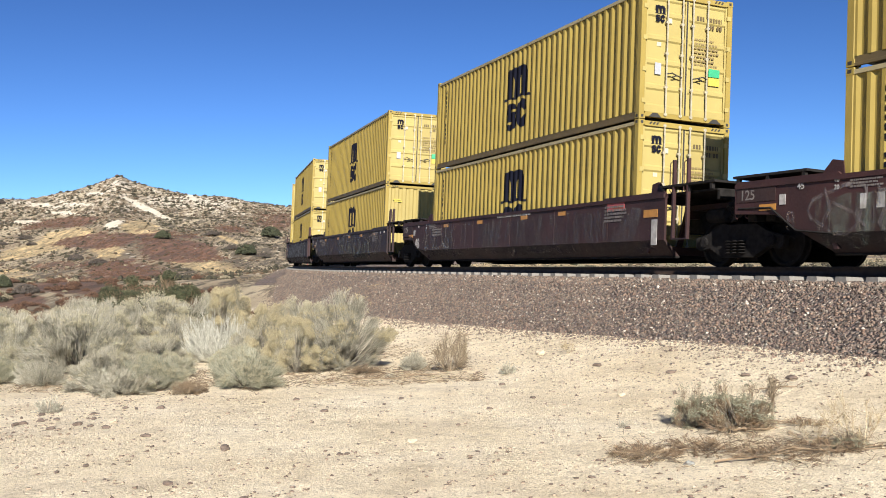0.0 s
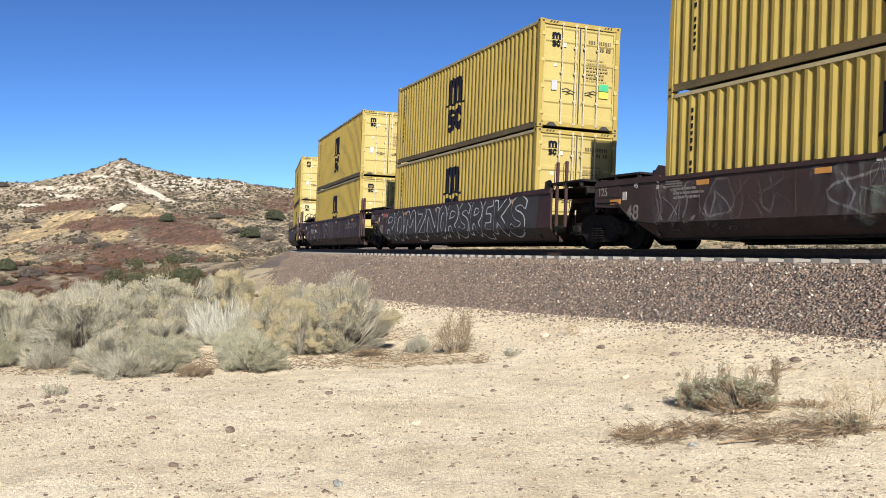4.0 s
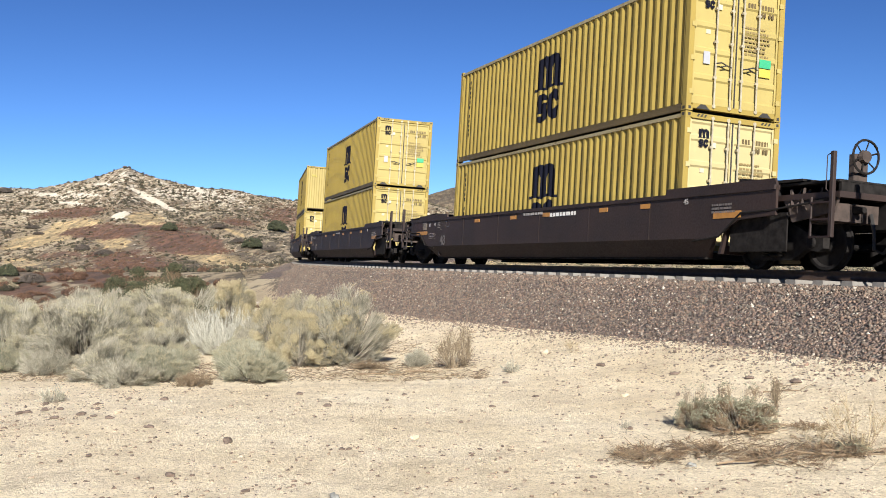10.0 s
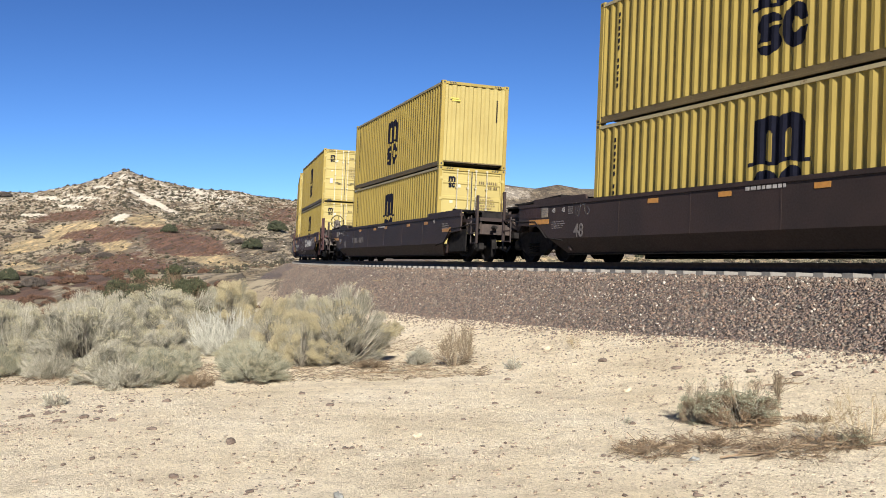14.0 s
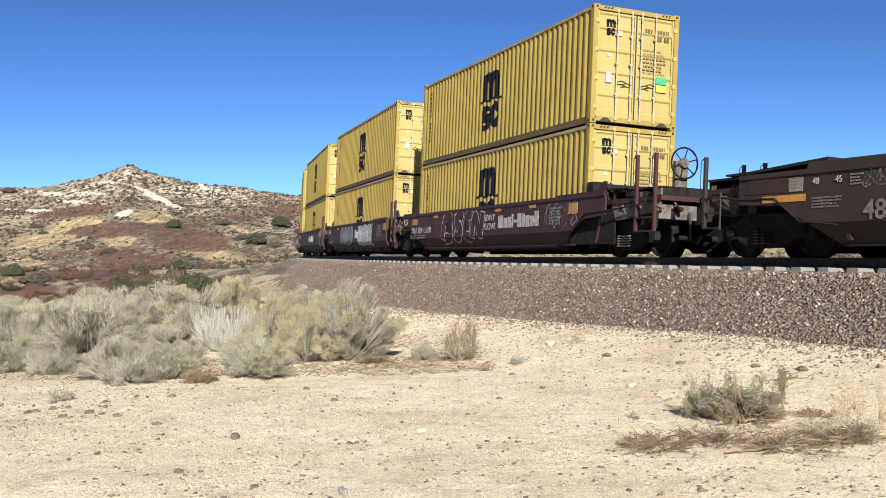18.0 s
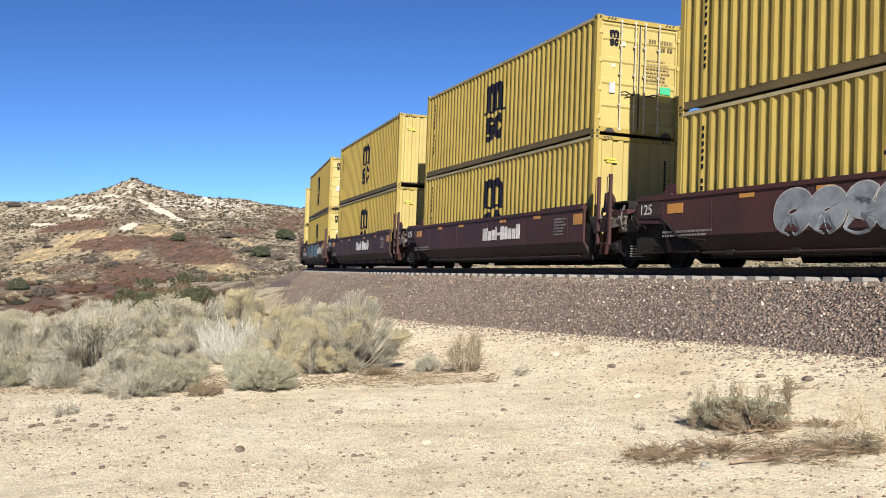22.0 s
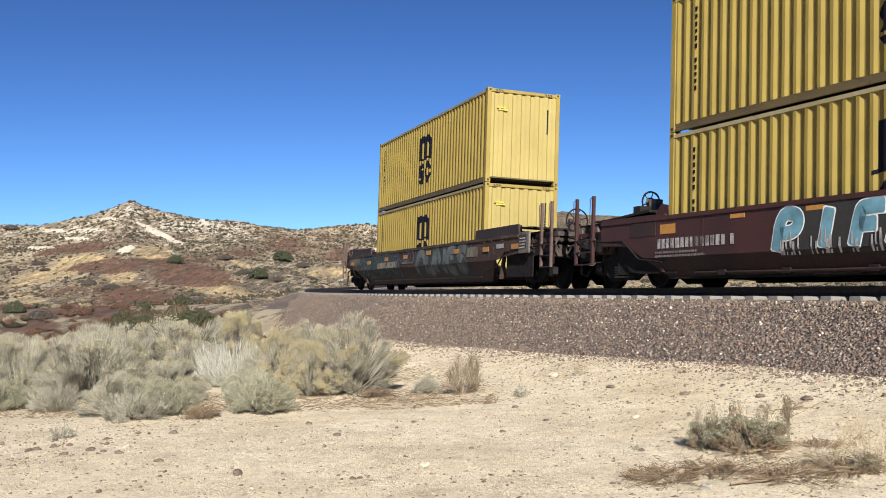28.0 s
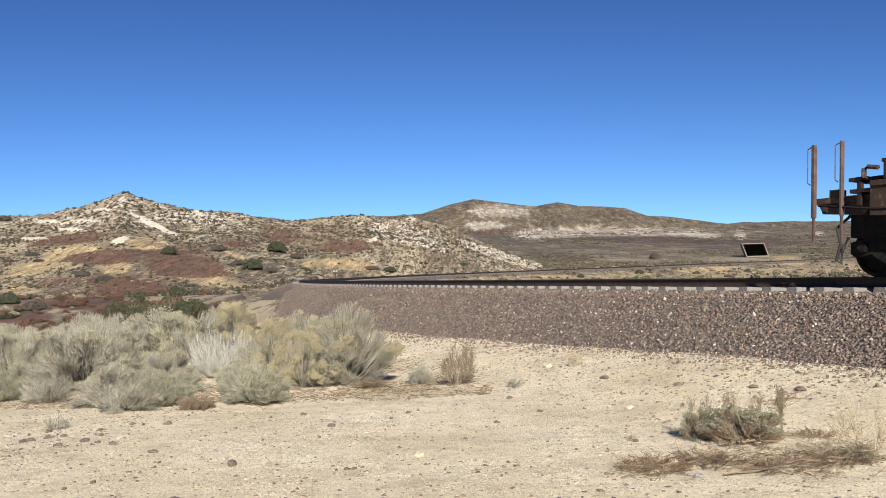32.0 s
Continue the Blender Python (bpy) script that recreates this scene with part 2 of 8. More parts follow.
# ---- the railway's line: a curve that tightens behind, falling towards the camera ----
GAUGE, CANT, GRADE, RAIL_Z = 1.435, 0.0551, -0.0151, EYE + 0.14
DS = 0.5
S_AXIS = np.arange(-640, 200, DS)
_k = np.where(S_AXIS > -70, 0.003822 - 0.000022 * S_AXIS, 0.0070)
_k = np.where(S_AXIS > 40, np.maximum(0.003822 - 0.000022 * S_AXIS, 0.0015), _k)
_k = np.where(S_AXIS < -330, 0.0, _k)
_a = np.cumsum(_k) * DS
_i0 = int(np.argmin(abs(S_AXIS)))
HEADING = _a - _a[_i0] - 1.19030
LINE_X = np.cumsum(np.cos(HEADING)) * DS
LINE_Y = np.cumsum(np.sin(HEADING)) * DS
LINE_X += 3.566 - LINE_X[_i0]
LINE_Y += 26.221 - LINE_Y[_i0]
LINE_X += np.sin(HEADING) * 0.178
LINE_Y -= np.cos(HEADING) * 0.178
LINE_Z = RAIL_Z + GRADE * np.where(S_AXIS > -90, S_AXIS, -90 + (S_AXIS + 90) * 1.35)


def line_at(s):
    return Vector((np.interp(s, S_AXIS, LINE_X), np.interp(s, S_AXIS, LINE_Y), np.interp(s, S_AXIS, LINE_Z)))


def ride(s, half=7.0):
    """The pose of a vehicle on the line: x along its way, y to its left, z up; the curve's outer side is raised."""
    a, b = line_at(s - half), line_at(s + half)
    d = (b - a).normalized()
    n = Vector((-d.y, d.x, 0)).normalized()
    u = d.cross(n)
    n2 = n * math.cos(CANT) - u * math.sin(CANT)
    u2 = d.cross(n2)
    c = (a + b) / 2
    return Matrix(((d.x, n2.x, u2.x, c.x), (d.y, n2.y, u2.y, c.y), (d.z, n2.z, u2.z, c.z), (0, 0, 0, 1)))


def along(s, side, up):
    """Points beside the line: side to the left of the way (away from the camera), up above the railhead plane, as arrays."""
    s, side, up = np.broadcast_arrays(np.asarray(s, float), side, up)
    a = np.interp(s, S_AXIS, HEADING)
    c, q = math.cos(CANT), math.sin(CANT)
    lat, ver = side * c + up * q, -side * q + up * c
    return np.stack([np.interp(s, S_AXIS, LINE_X) - np.sin(a) * lat, np.interp(s, S_AXIS, LINE_Y) + np.cos(a) * lat, np.interp(s, S_AXIS, LINE_Z) + ver], -1)


def line_side(x, y):
    """For points of the plan: place along the line, offset to its left, and height of the railhead there."""
    near = np.arange(0, len(S_AXIS), 4)
    best = np.full(np.shape(x), 1e9)
    s_b, off, z = np.zeros(np.shape(x)), np.full(np.shape(x), 1e3), np.zeros(np.shape(x))
    for i in near:
        dx, dy = x - LINE_X[i], y - LINE_Y[i]
        d2 = dx * dx + dy * dy
        w = d2 < best
        best[w] = d2[w]
        s_b[w], z[w] = S_AXIS[i], LINE_Z[i]
        off[w] = (-dx * math.sin(HEADING[i]) + dy * math.cos(HEADING[i]))[w]
    return s_b, np.sign(off) * np.sqrt(best), z


# ---- ground: one sheet round the camera, out to the mountains ----
# skylines as slopes seen from the camera: (sideways, upwards) per metre of distance
RIDGE_U = np.array([-2.2, -0.9, -0.46, -0.424, -0.40, -0.371, -0.348, -0.329, -0.313, -0.283, -0.254, -0.225, -0.195, -0.155, -0.131, -0.096, -0.049, -0.026, 0.004, 0.039, 0.068, 0.097, 0.13])
RIDGE_E = np.array([0.05, 0.07, 0.0885, 0.0875, 0.0915, 0.0965, 0.1028, 0.1098, 0.1018, 0.0940, 0.0872, 0.0858, 0.0808, 0.0752, 0.0770, 0.0777, 0.0758, 0.0734, 0.0647, 0.0463, 0.0325, 0.020, 0.012])
RANGE_U = np.array([-2.5, -0.6, -0.02, 0.01, 0.033, 0.068, 0.097, 0.121, 0.144, 0.168, 0.191, 0.214, 0.238, 0.273, 0.297, 0.314, 0.361, 0.46, 0.9, 2.5])
RANGE_E = np.array([0.04, 0.05, 0.0743, 0.0843, 0.0890, 0.0836, 0.0788, 0.0823, 0.0781, 0.0778, 0.0753, 0.0663, 0.0657, 0.0600, 0.0566, 0.0580, 0.0580, 0.0550, 0.045, 0.04])


def fbm(x, y, scale, octaves=4, seed=0.0):
    """Smooth value noise of the plan, about -1 to 1."""
    out, amp = np.zeros(np.shape(x)), 1.0
    px, py = np.asarray(x) / scale + seed * 13.7, np.asarray(y) / scale - seed * 7.3
    for o in range(octaves):
        ix, iy = np.floor(px), np.floor(py)
        fx, fy = px - ix, py - iy
        fx, fy = fx * fx * (3 - 2 * fx), fy * fy * (3 - 2 * fy)

        def h(a, b):
            q = np.sin(a * 127.1 + b * 311.7 + o * 17.3 + seed) * 43758.5453
            return (q - np.floor(q)) * 2 - 1
        out += amp * ((h(ix, iy) * (1 - fx) + h(ix + 1, iy) * fx) * (1 - fy) + (h(ix, iy + 1) * (1 - fx) + h(ix + 1, iy + 1) * fx) * fy)
        amp *= 0.5
        px, py = px * 2.03 + 3.1, py * 2.03 + 1.7
    return out * 0.6


def smooth(x, a, b):
    t = np.clip((x - a) / (b - a), 0, 1)
    return t * t * (3 - 2 * t)


def ground_height(x, y):
    """Height of the natural ground, without the railway bank."""
    x, y = np.asarray(x, float), np.asarray(y, float)
    r = np.hypot(x, y)
    u = np.where(y > 1, x / np.maximum(y, 1), np.sign(x) * 2.2)
    u = np.clip(u, -2.2, 2.2)
    dist = np.where(y > 1, y, r)
    flat = 0.010 * fbm(x, y, 0.7, 2, 9) * smooth(r, 3, 6) + 0.035 * fbm(x, y, 3.0, 3, 1) * smooth(r, 4, 12) + 0.10 * fbm(x, y, 14, 2, 2) * smooth(r, 9, 30)
    sl, of = (x - 3.57) * 0.39 - (y - 26.2) * 0.92, (x - 3.57) * 0.92 + (y - 26.2) * 0.39
    flat = flat + 0.45 * smooth(of, -7.5, -3.0) * smooth(sl, -20, -2)
    left = smooth(-u, 0.02, 0.2)
    plain_e = np.interp(dist, [40, 90, 160, 230, 350, 700, 1200, 2000], [-0.030, -0.003, 0.006, 0.0125, 0.019, 0.036, 0.054, 0.060])
    ridge_top = np.interp(u, RIDGE_U, RIDGE_E)
    climb = np.interp(dist, [40, 75, 120, 200, 320, 420, 700], [0, 0.0, 0.16, 0.58, 1.0, 0.93, 0.55])
    climb_mid = np.interp(dist, [40, 170, 210, 265, 330, 420, 700], [0, 0, 0.12, 0.62, 1.0, 0.93, 0.55])
    foot = np.interp(dist, [40, 75, 400], [-0.035, -0.012, -0.004])
    ridge = foot + (ridge_top - foot) * (climb * left + climb_mid * (1 - left))
    rough = fbm(x, y, 45, 5, 3) * 0.0085 + fbm(x, y, 11, 3, 5) * 0.002
    e = np.maximum(plain_e * (1 - 0.6 * left), ridge + rough * smooth(dist, 70, 140) * np.where(dist < 325, 1 - 0.6 * smooth(dist, 250, 320), 1))
    range_e = np.interp(u, RANGE_U, RANGE_E) + 0.004
    mount = np.interp(dist, [1300, 2000, 3000, 4300], [0, 0.45, 1.0, 0.6])
    e = np.maximum(e, range_e * mount + fbm(x, y, 240, 6, 8) * 0.009 * smooth(dist, 700, 1500) * (1 - 0.85 * smooth(dist, 2450, 2950)))
    e = e - 0.011 * np.abs(fbm(x, y, 120, 3, 27)) * smooth(dist, 1000, 1500) * (1 - smooth(dist, 2750, 2995))
    e = e - 0.021 * np.abs(fbm(x, y, 260, 5, 17)) * smooth(dist, 1250, 1800) * (1 - smooth(dist, 2700, 2990))
    far = EYE + e * dist
    w = smooth(dist, 36, 60)
    return np.where(y > 1, flat * (1 - w) + far * w, flat * (1 - smooth(r, 30, 90)) + smooth(r, 30, 300) * (0.02 * r))


cols = np.concatenate([np.linspace(-180, -28, 60, endpoint=False), np.linspace(-28, 28, 640, endpoint=False), np.linspace(28, 180, 60, endpoint=False)])
rings = np.concatenate([[0.0], np.linspace(0.6, 40, 130, endpoint=False), 40 * (420 / 40) ** np.linspace(0, 1, 230, endpoint=False), 420 * (4600 / 420) ** np.linspace(0, 1, 190)])
AZ, RR = np.meshgrid(np.radians(cols), rings, indexing="ij")
GX, GY = RR * np.sin(AZ), RR * np.cos(AZ)
GZ = ground_height(GX, GY)
LS, LO, LZ = line_side(GX, GY)
# near the line the ground comes up under the ballast
lift = smooth(np.abs(LO), 24.0, 6.0) * smooth(LS, -40, -90)
GZ = GZ * (1 - lift) + (LZ - 0.75) * lift
core = (np.abs(LO) < np.where(LS > -30, 2.9, 5.0)) & (RR < 420)
GZ = np.where(core, np.minimum(GZ, LZ - 1.2), GZ)
nc, nr = AZ.shape
gi = np.arange(nc * nr).reshape(nc, nr)
gf = np.stack([gi, np.roll(gi, -1, 0), np.roll(np.roll(gi, -1, 0), -1, 1), np.roll(gi, -1, 1)], -1)[:, :-1].reshape(-1, 4)[:, ::-1]
gv = np.concatenate([np.stack([GX, GY, GZ], -1).reshape(-1, 3), [[0, 0, 0]]])


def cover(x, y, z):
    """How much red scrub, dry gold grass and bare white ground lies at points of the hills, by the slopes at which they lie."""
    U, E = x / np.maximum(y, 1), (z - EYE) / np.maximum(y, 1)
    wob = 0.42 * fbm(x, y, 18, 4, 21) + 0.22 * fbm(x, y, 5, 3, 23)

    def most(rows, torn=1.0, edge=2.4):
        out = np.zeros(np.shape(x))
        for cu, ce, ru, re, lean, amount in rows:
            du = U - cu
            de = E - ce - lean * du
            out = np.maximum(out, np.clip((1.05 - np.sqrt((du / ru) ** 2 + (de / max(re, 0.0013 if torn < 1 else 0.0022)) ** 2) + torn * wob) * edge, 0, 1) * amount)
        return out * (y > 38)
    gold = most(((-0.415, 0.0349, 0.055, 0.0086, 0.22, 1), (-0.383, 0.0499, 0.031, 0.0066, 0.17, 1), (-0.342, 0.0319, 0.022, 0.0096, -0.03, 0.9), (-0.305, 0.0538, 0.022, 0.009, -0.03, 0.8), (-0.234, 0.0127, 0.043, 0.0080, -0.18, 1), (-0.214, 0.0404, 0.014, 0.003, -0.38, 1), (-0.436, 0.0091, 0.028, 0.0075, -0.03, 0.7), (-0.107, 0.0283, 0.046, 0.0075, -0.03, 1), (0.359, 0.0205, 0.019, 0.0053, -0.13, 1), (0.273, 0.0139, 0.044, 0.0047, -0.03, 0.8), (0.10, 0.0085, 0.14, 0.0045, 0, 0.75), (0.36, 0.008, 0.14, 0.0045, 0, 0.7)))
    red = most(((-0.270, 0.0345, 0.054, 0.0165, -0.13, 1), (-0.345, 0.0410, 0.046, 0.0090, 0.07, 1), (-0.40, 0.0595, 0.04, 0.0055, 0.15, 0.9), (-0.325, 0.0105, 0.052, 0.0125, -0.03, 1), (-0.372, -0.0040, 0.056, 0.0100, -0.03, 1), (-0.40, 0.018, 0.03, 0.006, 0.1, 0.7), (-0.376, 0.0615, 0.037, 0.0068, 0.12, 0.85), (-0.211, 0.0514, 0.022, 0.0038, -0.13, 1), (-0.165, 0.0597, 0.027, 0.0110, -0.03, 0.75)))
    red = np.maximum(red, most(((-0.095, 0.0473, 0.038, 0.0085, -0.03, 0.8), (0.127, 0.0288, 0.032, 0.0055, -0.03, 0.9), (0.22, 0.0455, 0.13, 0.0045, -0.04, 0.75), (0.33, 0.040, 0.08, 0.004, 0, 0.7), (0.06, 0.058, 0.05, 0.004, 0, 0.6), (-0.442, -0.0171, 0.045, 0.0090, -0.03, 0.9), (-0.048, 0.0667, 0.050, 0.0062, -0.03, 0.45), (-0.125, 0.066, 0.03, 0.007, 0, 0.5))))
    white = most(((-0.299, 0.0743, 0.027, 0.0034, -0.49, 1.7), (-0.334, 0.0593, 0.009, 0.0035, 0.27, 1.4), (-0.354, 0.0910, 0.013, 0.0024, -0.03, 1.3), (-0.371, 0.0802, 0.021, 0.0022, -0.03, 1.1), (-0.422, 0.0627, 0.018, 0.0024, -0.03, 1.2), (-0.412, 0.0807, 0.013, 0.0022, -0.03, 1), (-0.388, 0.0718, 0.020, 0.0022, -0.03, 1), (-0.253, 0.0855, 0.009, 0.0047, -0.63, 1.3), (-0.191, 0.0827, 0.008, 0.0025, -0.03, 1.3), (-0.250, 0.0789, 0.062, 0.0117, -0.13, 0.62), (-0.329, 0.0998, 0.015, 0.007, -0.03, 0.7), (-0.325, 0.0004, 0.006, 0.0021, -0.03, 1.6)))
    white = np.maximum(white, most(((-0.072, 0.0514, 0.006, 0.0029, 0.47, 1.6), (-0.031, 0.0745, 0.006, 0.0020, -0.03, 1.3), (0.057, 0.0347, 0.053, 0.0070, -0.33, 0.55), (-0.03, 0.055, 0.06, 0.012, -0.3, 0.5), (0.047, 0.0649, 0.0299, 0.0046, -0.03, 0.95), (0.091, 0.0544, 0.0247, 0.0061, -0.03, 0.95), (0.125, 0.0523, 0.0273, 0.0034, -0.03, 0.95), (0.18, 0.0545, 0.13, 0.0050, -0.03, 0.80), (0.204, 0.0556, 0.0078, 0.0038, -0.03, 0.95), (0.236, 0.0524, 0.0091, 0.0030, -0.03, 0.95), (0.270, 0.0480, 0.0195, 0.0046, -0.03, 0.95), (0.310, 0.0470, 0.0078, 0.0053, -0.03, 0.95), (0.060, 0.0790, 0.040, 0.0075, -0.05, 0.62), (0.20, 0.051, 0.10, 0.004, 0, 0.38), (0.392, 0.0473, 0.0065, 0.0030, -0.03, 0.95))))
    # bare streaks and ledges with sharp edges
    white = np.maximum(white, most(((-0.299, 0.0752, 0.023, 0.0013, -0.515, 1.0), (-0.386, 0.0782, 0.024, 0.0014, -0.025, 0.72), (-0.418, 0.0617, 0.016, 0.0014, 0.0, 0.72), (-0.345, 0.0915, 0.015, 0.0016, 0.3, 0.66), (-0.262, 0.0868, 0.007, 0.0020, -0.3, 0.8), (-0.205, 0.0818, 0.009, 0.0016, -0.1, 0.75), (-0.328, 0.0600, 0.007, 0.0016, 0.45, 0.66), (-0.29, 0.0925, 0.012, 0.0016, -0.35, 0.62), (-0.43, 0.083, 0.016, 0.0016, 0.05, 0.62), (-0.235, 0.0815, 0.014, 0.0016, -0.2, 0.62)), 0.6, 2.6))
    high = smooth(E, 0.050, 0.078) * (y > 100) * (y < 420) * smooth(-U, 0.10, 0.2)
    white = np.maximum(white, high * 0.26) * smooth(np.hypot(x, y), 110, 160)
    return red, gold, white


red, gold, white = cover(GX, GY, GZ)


def ground_material():
    m, nt, b = material("desert_ground", 0.95)
    v = coords(nt)
    far = nt.nodes.new("ShaderNodeAttribute")
    far.attribute_name = "cover"
    sep = nt.nodes.new("ShaderNodeSeparateColor")
    nt.links.new(far.outputs["Color"], sep.inputs[0])
    hill = nt.nodes.new("ShaderNodeAttribute")
    hill.attribute_name = "hill"
    # sand with faint wheel-packed bands, pebbles and gravel
    sand = ramp(nt, noisy(nt, v, 0.55, 6, 0.6), [(0.30, (0.665, 0.545, 0.358)), (0.5, (0.79, 0.667, 0.467)), (0.72, (0.87, 0.762, 0.57))])
    track = noisy(nt, coords(nt, (0.12, 0.9, 0.5)), 1.0, 4, 0.6)
    sand = mix(nt, ramp(nt, track, [(0.52, (0, 0, 0)), (0.72, (0.45,) * 3)]), sand, (0.46, 0.365, 0.25))
    sand = mix(nt, ramp(nt, noisy(nt, v, 0.23, 5, 0.65), [(0.50, (0, 0, 0)), (0.66, (0.55,) * 3)]), sand, (0.53, 0.43, 0.295))
    grit = noisy(nt, v, 38, 4, 0.7)
    sand = mix(nt, ramp(nt, grit, [(0.36, (0.62,) * 3), (0.50, (0, 0, 0))]), sand, (0.30, 0.225, 0.15))
    clod = noisy(nt, v, 7, 6, 0.72)
    sand = mix(nt, ramp(nt, clod, [(0.34, (0.55,) * 3), (0.47, (0, 0, 0))]), sand, (0.36, 0.275, 0.18))
    sand = mix(nt, ramp(nt, clod, [(0.56, (0, 0, 0)), (0.72, (0.5,) * 3)]), sand, (0.74, 0.63, 0.46))
    sand = mix(nt, 1.0, sand, ramp(nt, noisy(nt, v, 2.4, 7, 0.72), [(0.36, (0.84, 0.825, 0.80)), (0.47, (1.02, 1.02, 1.02)), (0.60, (1.10, 1.11, 1.12))]), "MULTIPLY")
    peb = node(nt, "ShaderNodeTexVoronoi", Scale=14.0, Randomness=1.0)
    nt.links.new(v, peb.inputs["Vector"])
    few = ramp(nt, peb.outputs["Color"], [(0.80, (0, 0, 0)), (0.84, (1, 1, 1))])
    near = ramp(nt, peb.outputs["Distance"], [(0.16, (1, 1, 1)), (0.24, (0, 0, 0))])
    sand = mix(nt, mix(nt, 1.0, few, near, "MULTIPLY"), sand, (0.23, 0.165, 0.125))
    vh = coords(nt, (1.0, 0.10, 0.6))
    # hillside: pale soil, dry scrub, chalky outcrops, at three scales
    soil = ramp(nt, noisy(nt, vh, 0.11, 9, 0.74), [(0.38, (0.135, 0.096, 0.060)), (0.49, (0.250, 0.190, 0.117)), (0.61, (0.390, 0.318, 0.208))])
    chalk = ramp(nt, noisy(nt, vh, 0.9, 4, 0.7), [(0.3, (0.50, 0.43, 0.32)), (0.7, (0.78, 0.70, 0.56))])
    fleck = noisy(nt, coords(nt, (1.0, 0.09, 0.5)), 1.1, 5, 0.75)
    wide = noisy(nt, vh, 0.03, 4, 0.6)
    amount = nt.nodes.new("ShaderNodeMath")
    amount.operation, amount.use_clamp = "MULTIPLY_ADD", True
    nt.links.new(sep.outputs[2], amount.inputs[0])
    amount.inputs[1].default_value = 0.33
    nt.links.new(fleck, amount.inputs[2])
    soil = mix(nt, ramp(nt, amount.outputs[0], [(0.61, (0, 0, 0)), (0.65, (0.95,) * 3)]), soil, chalk)
    mottled = ramp(nt, noisy(nt, vh, 0.8, 6, 0.80), [(0.40, (0.45,) * 3), (0.52, (1.0,) * 3), (0.62, (1.7, 1.65, 1.6))])
    ragged = noisy(nt, vh, 0.30, 9, 0.80)

    def torn(mask):
        """A cover's mask with its edge broken up by the ground's own noise."""
        half = nt.nodes.new("ShaderNodeMath")
        half.operation = "MULTIPLY_ADD"
        nt.links.new(mask, half.inputs[0])
        half.inputs[1].default_value, half.inputs[2].default_value = 0.9, -1.2
        k = nt.nodes.new("ShaderNodeMath")
        k.operation = "MULTIPLY_ADD"
        nt.links.new(ragged, k.inputs[0])
        k.inputs[1].default_value = 3.0
        nt.links.new(half.outputs[0], k.inputs[2])
        return ramp(nt, k.outputs[0], [(0.66, (0, 0, 0)), (0.86, (0.95,) * 3)])
    soil = mix(nt, torn(sep.outputs[1]), soil, mix(nt, 1.0, (0.40, 0.295, 0.150), mottled, "MULTIPLY"))
    soil = mix(nt, torn(sep.outputs[0]), soil, mix(nt, 1.0, (0.118, 0.058, 0.035), mottled, "MULTIPLY"))
    scrub = noisy(nt, coords(nt, (1.0, 0.09, 0.5)), 1.3, 4, 0.7)
    sc = nt.nodes.new("ShaderNodeMath")
    sc.operation = "MULTIPLY_ADD"
    nt.links.new(wide, sc.inputs[0])
    sc.inputs[1].default_value = 0.35
    nt.links.new(scrub, sc.inputs[2])
    dots = ramp(nt, sc.outputs[0], [(0.675, (0, 0, 0)), (0.72, (0.85,) * 3)])
    bare = nt.nodes.new("ShaderNodeMath")
    bare.operation, bare.use_clamp = "MULTIPLY_ADD", True
    grown = nt.nodes.new("ShaderNodeMath")
    nt.links.new(sep.outputs[1], grown.inputs[0])
    nt.links.new(sep.outputs[0], grown.inputs[1])
    stripped = nt.nodes.new("ShaderNodeMath")
    stripped.operation = "MULTIPLY_ADD"
    nt.links.new(sep.outputs[2], stripped.inputs[0])
    stripped.inputs[1].default_value = 0.7
    nt.links.new(grown.outputs[0], stripped.inputs[2])
    nt.links.new(stripped.outputs[0], bare.inputs[0])
    bare.inputs[1].default_value, bare.inputs[2].default_value = -0.85, 1.0
    soil = mix(nt, mix(nt, 1.0, dots, bare.outputs[0], "MULTIPLY"), soil, (0.058, 0.044, 0.027))
    coarse = ramp(nt, noisy(nt, v, 0.045, 7, 0.75), [(0.38, (0.25, 0.235, 0.235)), (0.50, (0.46, 0.44, 0.43)), (0.62, (0.84, 0.81, 0.79))])
    farther = nt.nodes.new("ShaderNodeAttribute")
    farther.attribute_name = "distance"
    soil = mix(nt, farther.outputs["Fac"], soil, mix(nt, 1.0, soil, coarse, "MULTIPLY"))
    # pale bluffs of the far slopes
    far_white = nt.nodes.new("ShaderNodeMath")
    far_white.operation = "MULTIPLY"
    nt.links.new(sep.outputs[2], far_white.inputs[0])
    nt.links.new(farther.outputs["Fac"], far_white.inputs[1])
    bluff = nt.nodes.new("ShaderNodeMath")
    bluff.operation = "MULTIPLY_ADD"
    nt.links.new(far_white.outputs[0], bluff.inputs[0])
    bluff.inputs[1].default_value = 0.145
    nt.links.new(noisy(nt, coords(nt, (1.0, 0.22, 1.0)), 0.055, 8, 0.80), bluff.inputs[2])
    soil = mix(nt, ramp(nt, bluff.outputs[0], [(0.66, (0, 0, 0)), (0.70, (0.95,) * 3)]), soil, (0.50, 0.445, 0.365))
    nt.links.new(mix(nt, hill.outputs["Fac"], sand, soil), b.inputs["Base Color"])
    add = nt.nodes.new("ShaderNodeMath")
    nt.links.new(noisy(nt, v, 9, 6, 0.7), add.inputs[0])
    nt.links.new(grit, add.inputs[1])
    bump(nt, b, add.outputs[0], 0.9, 0.05)
    return m


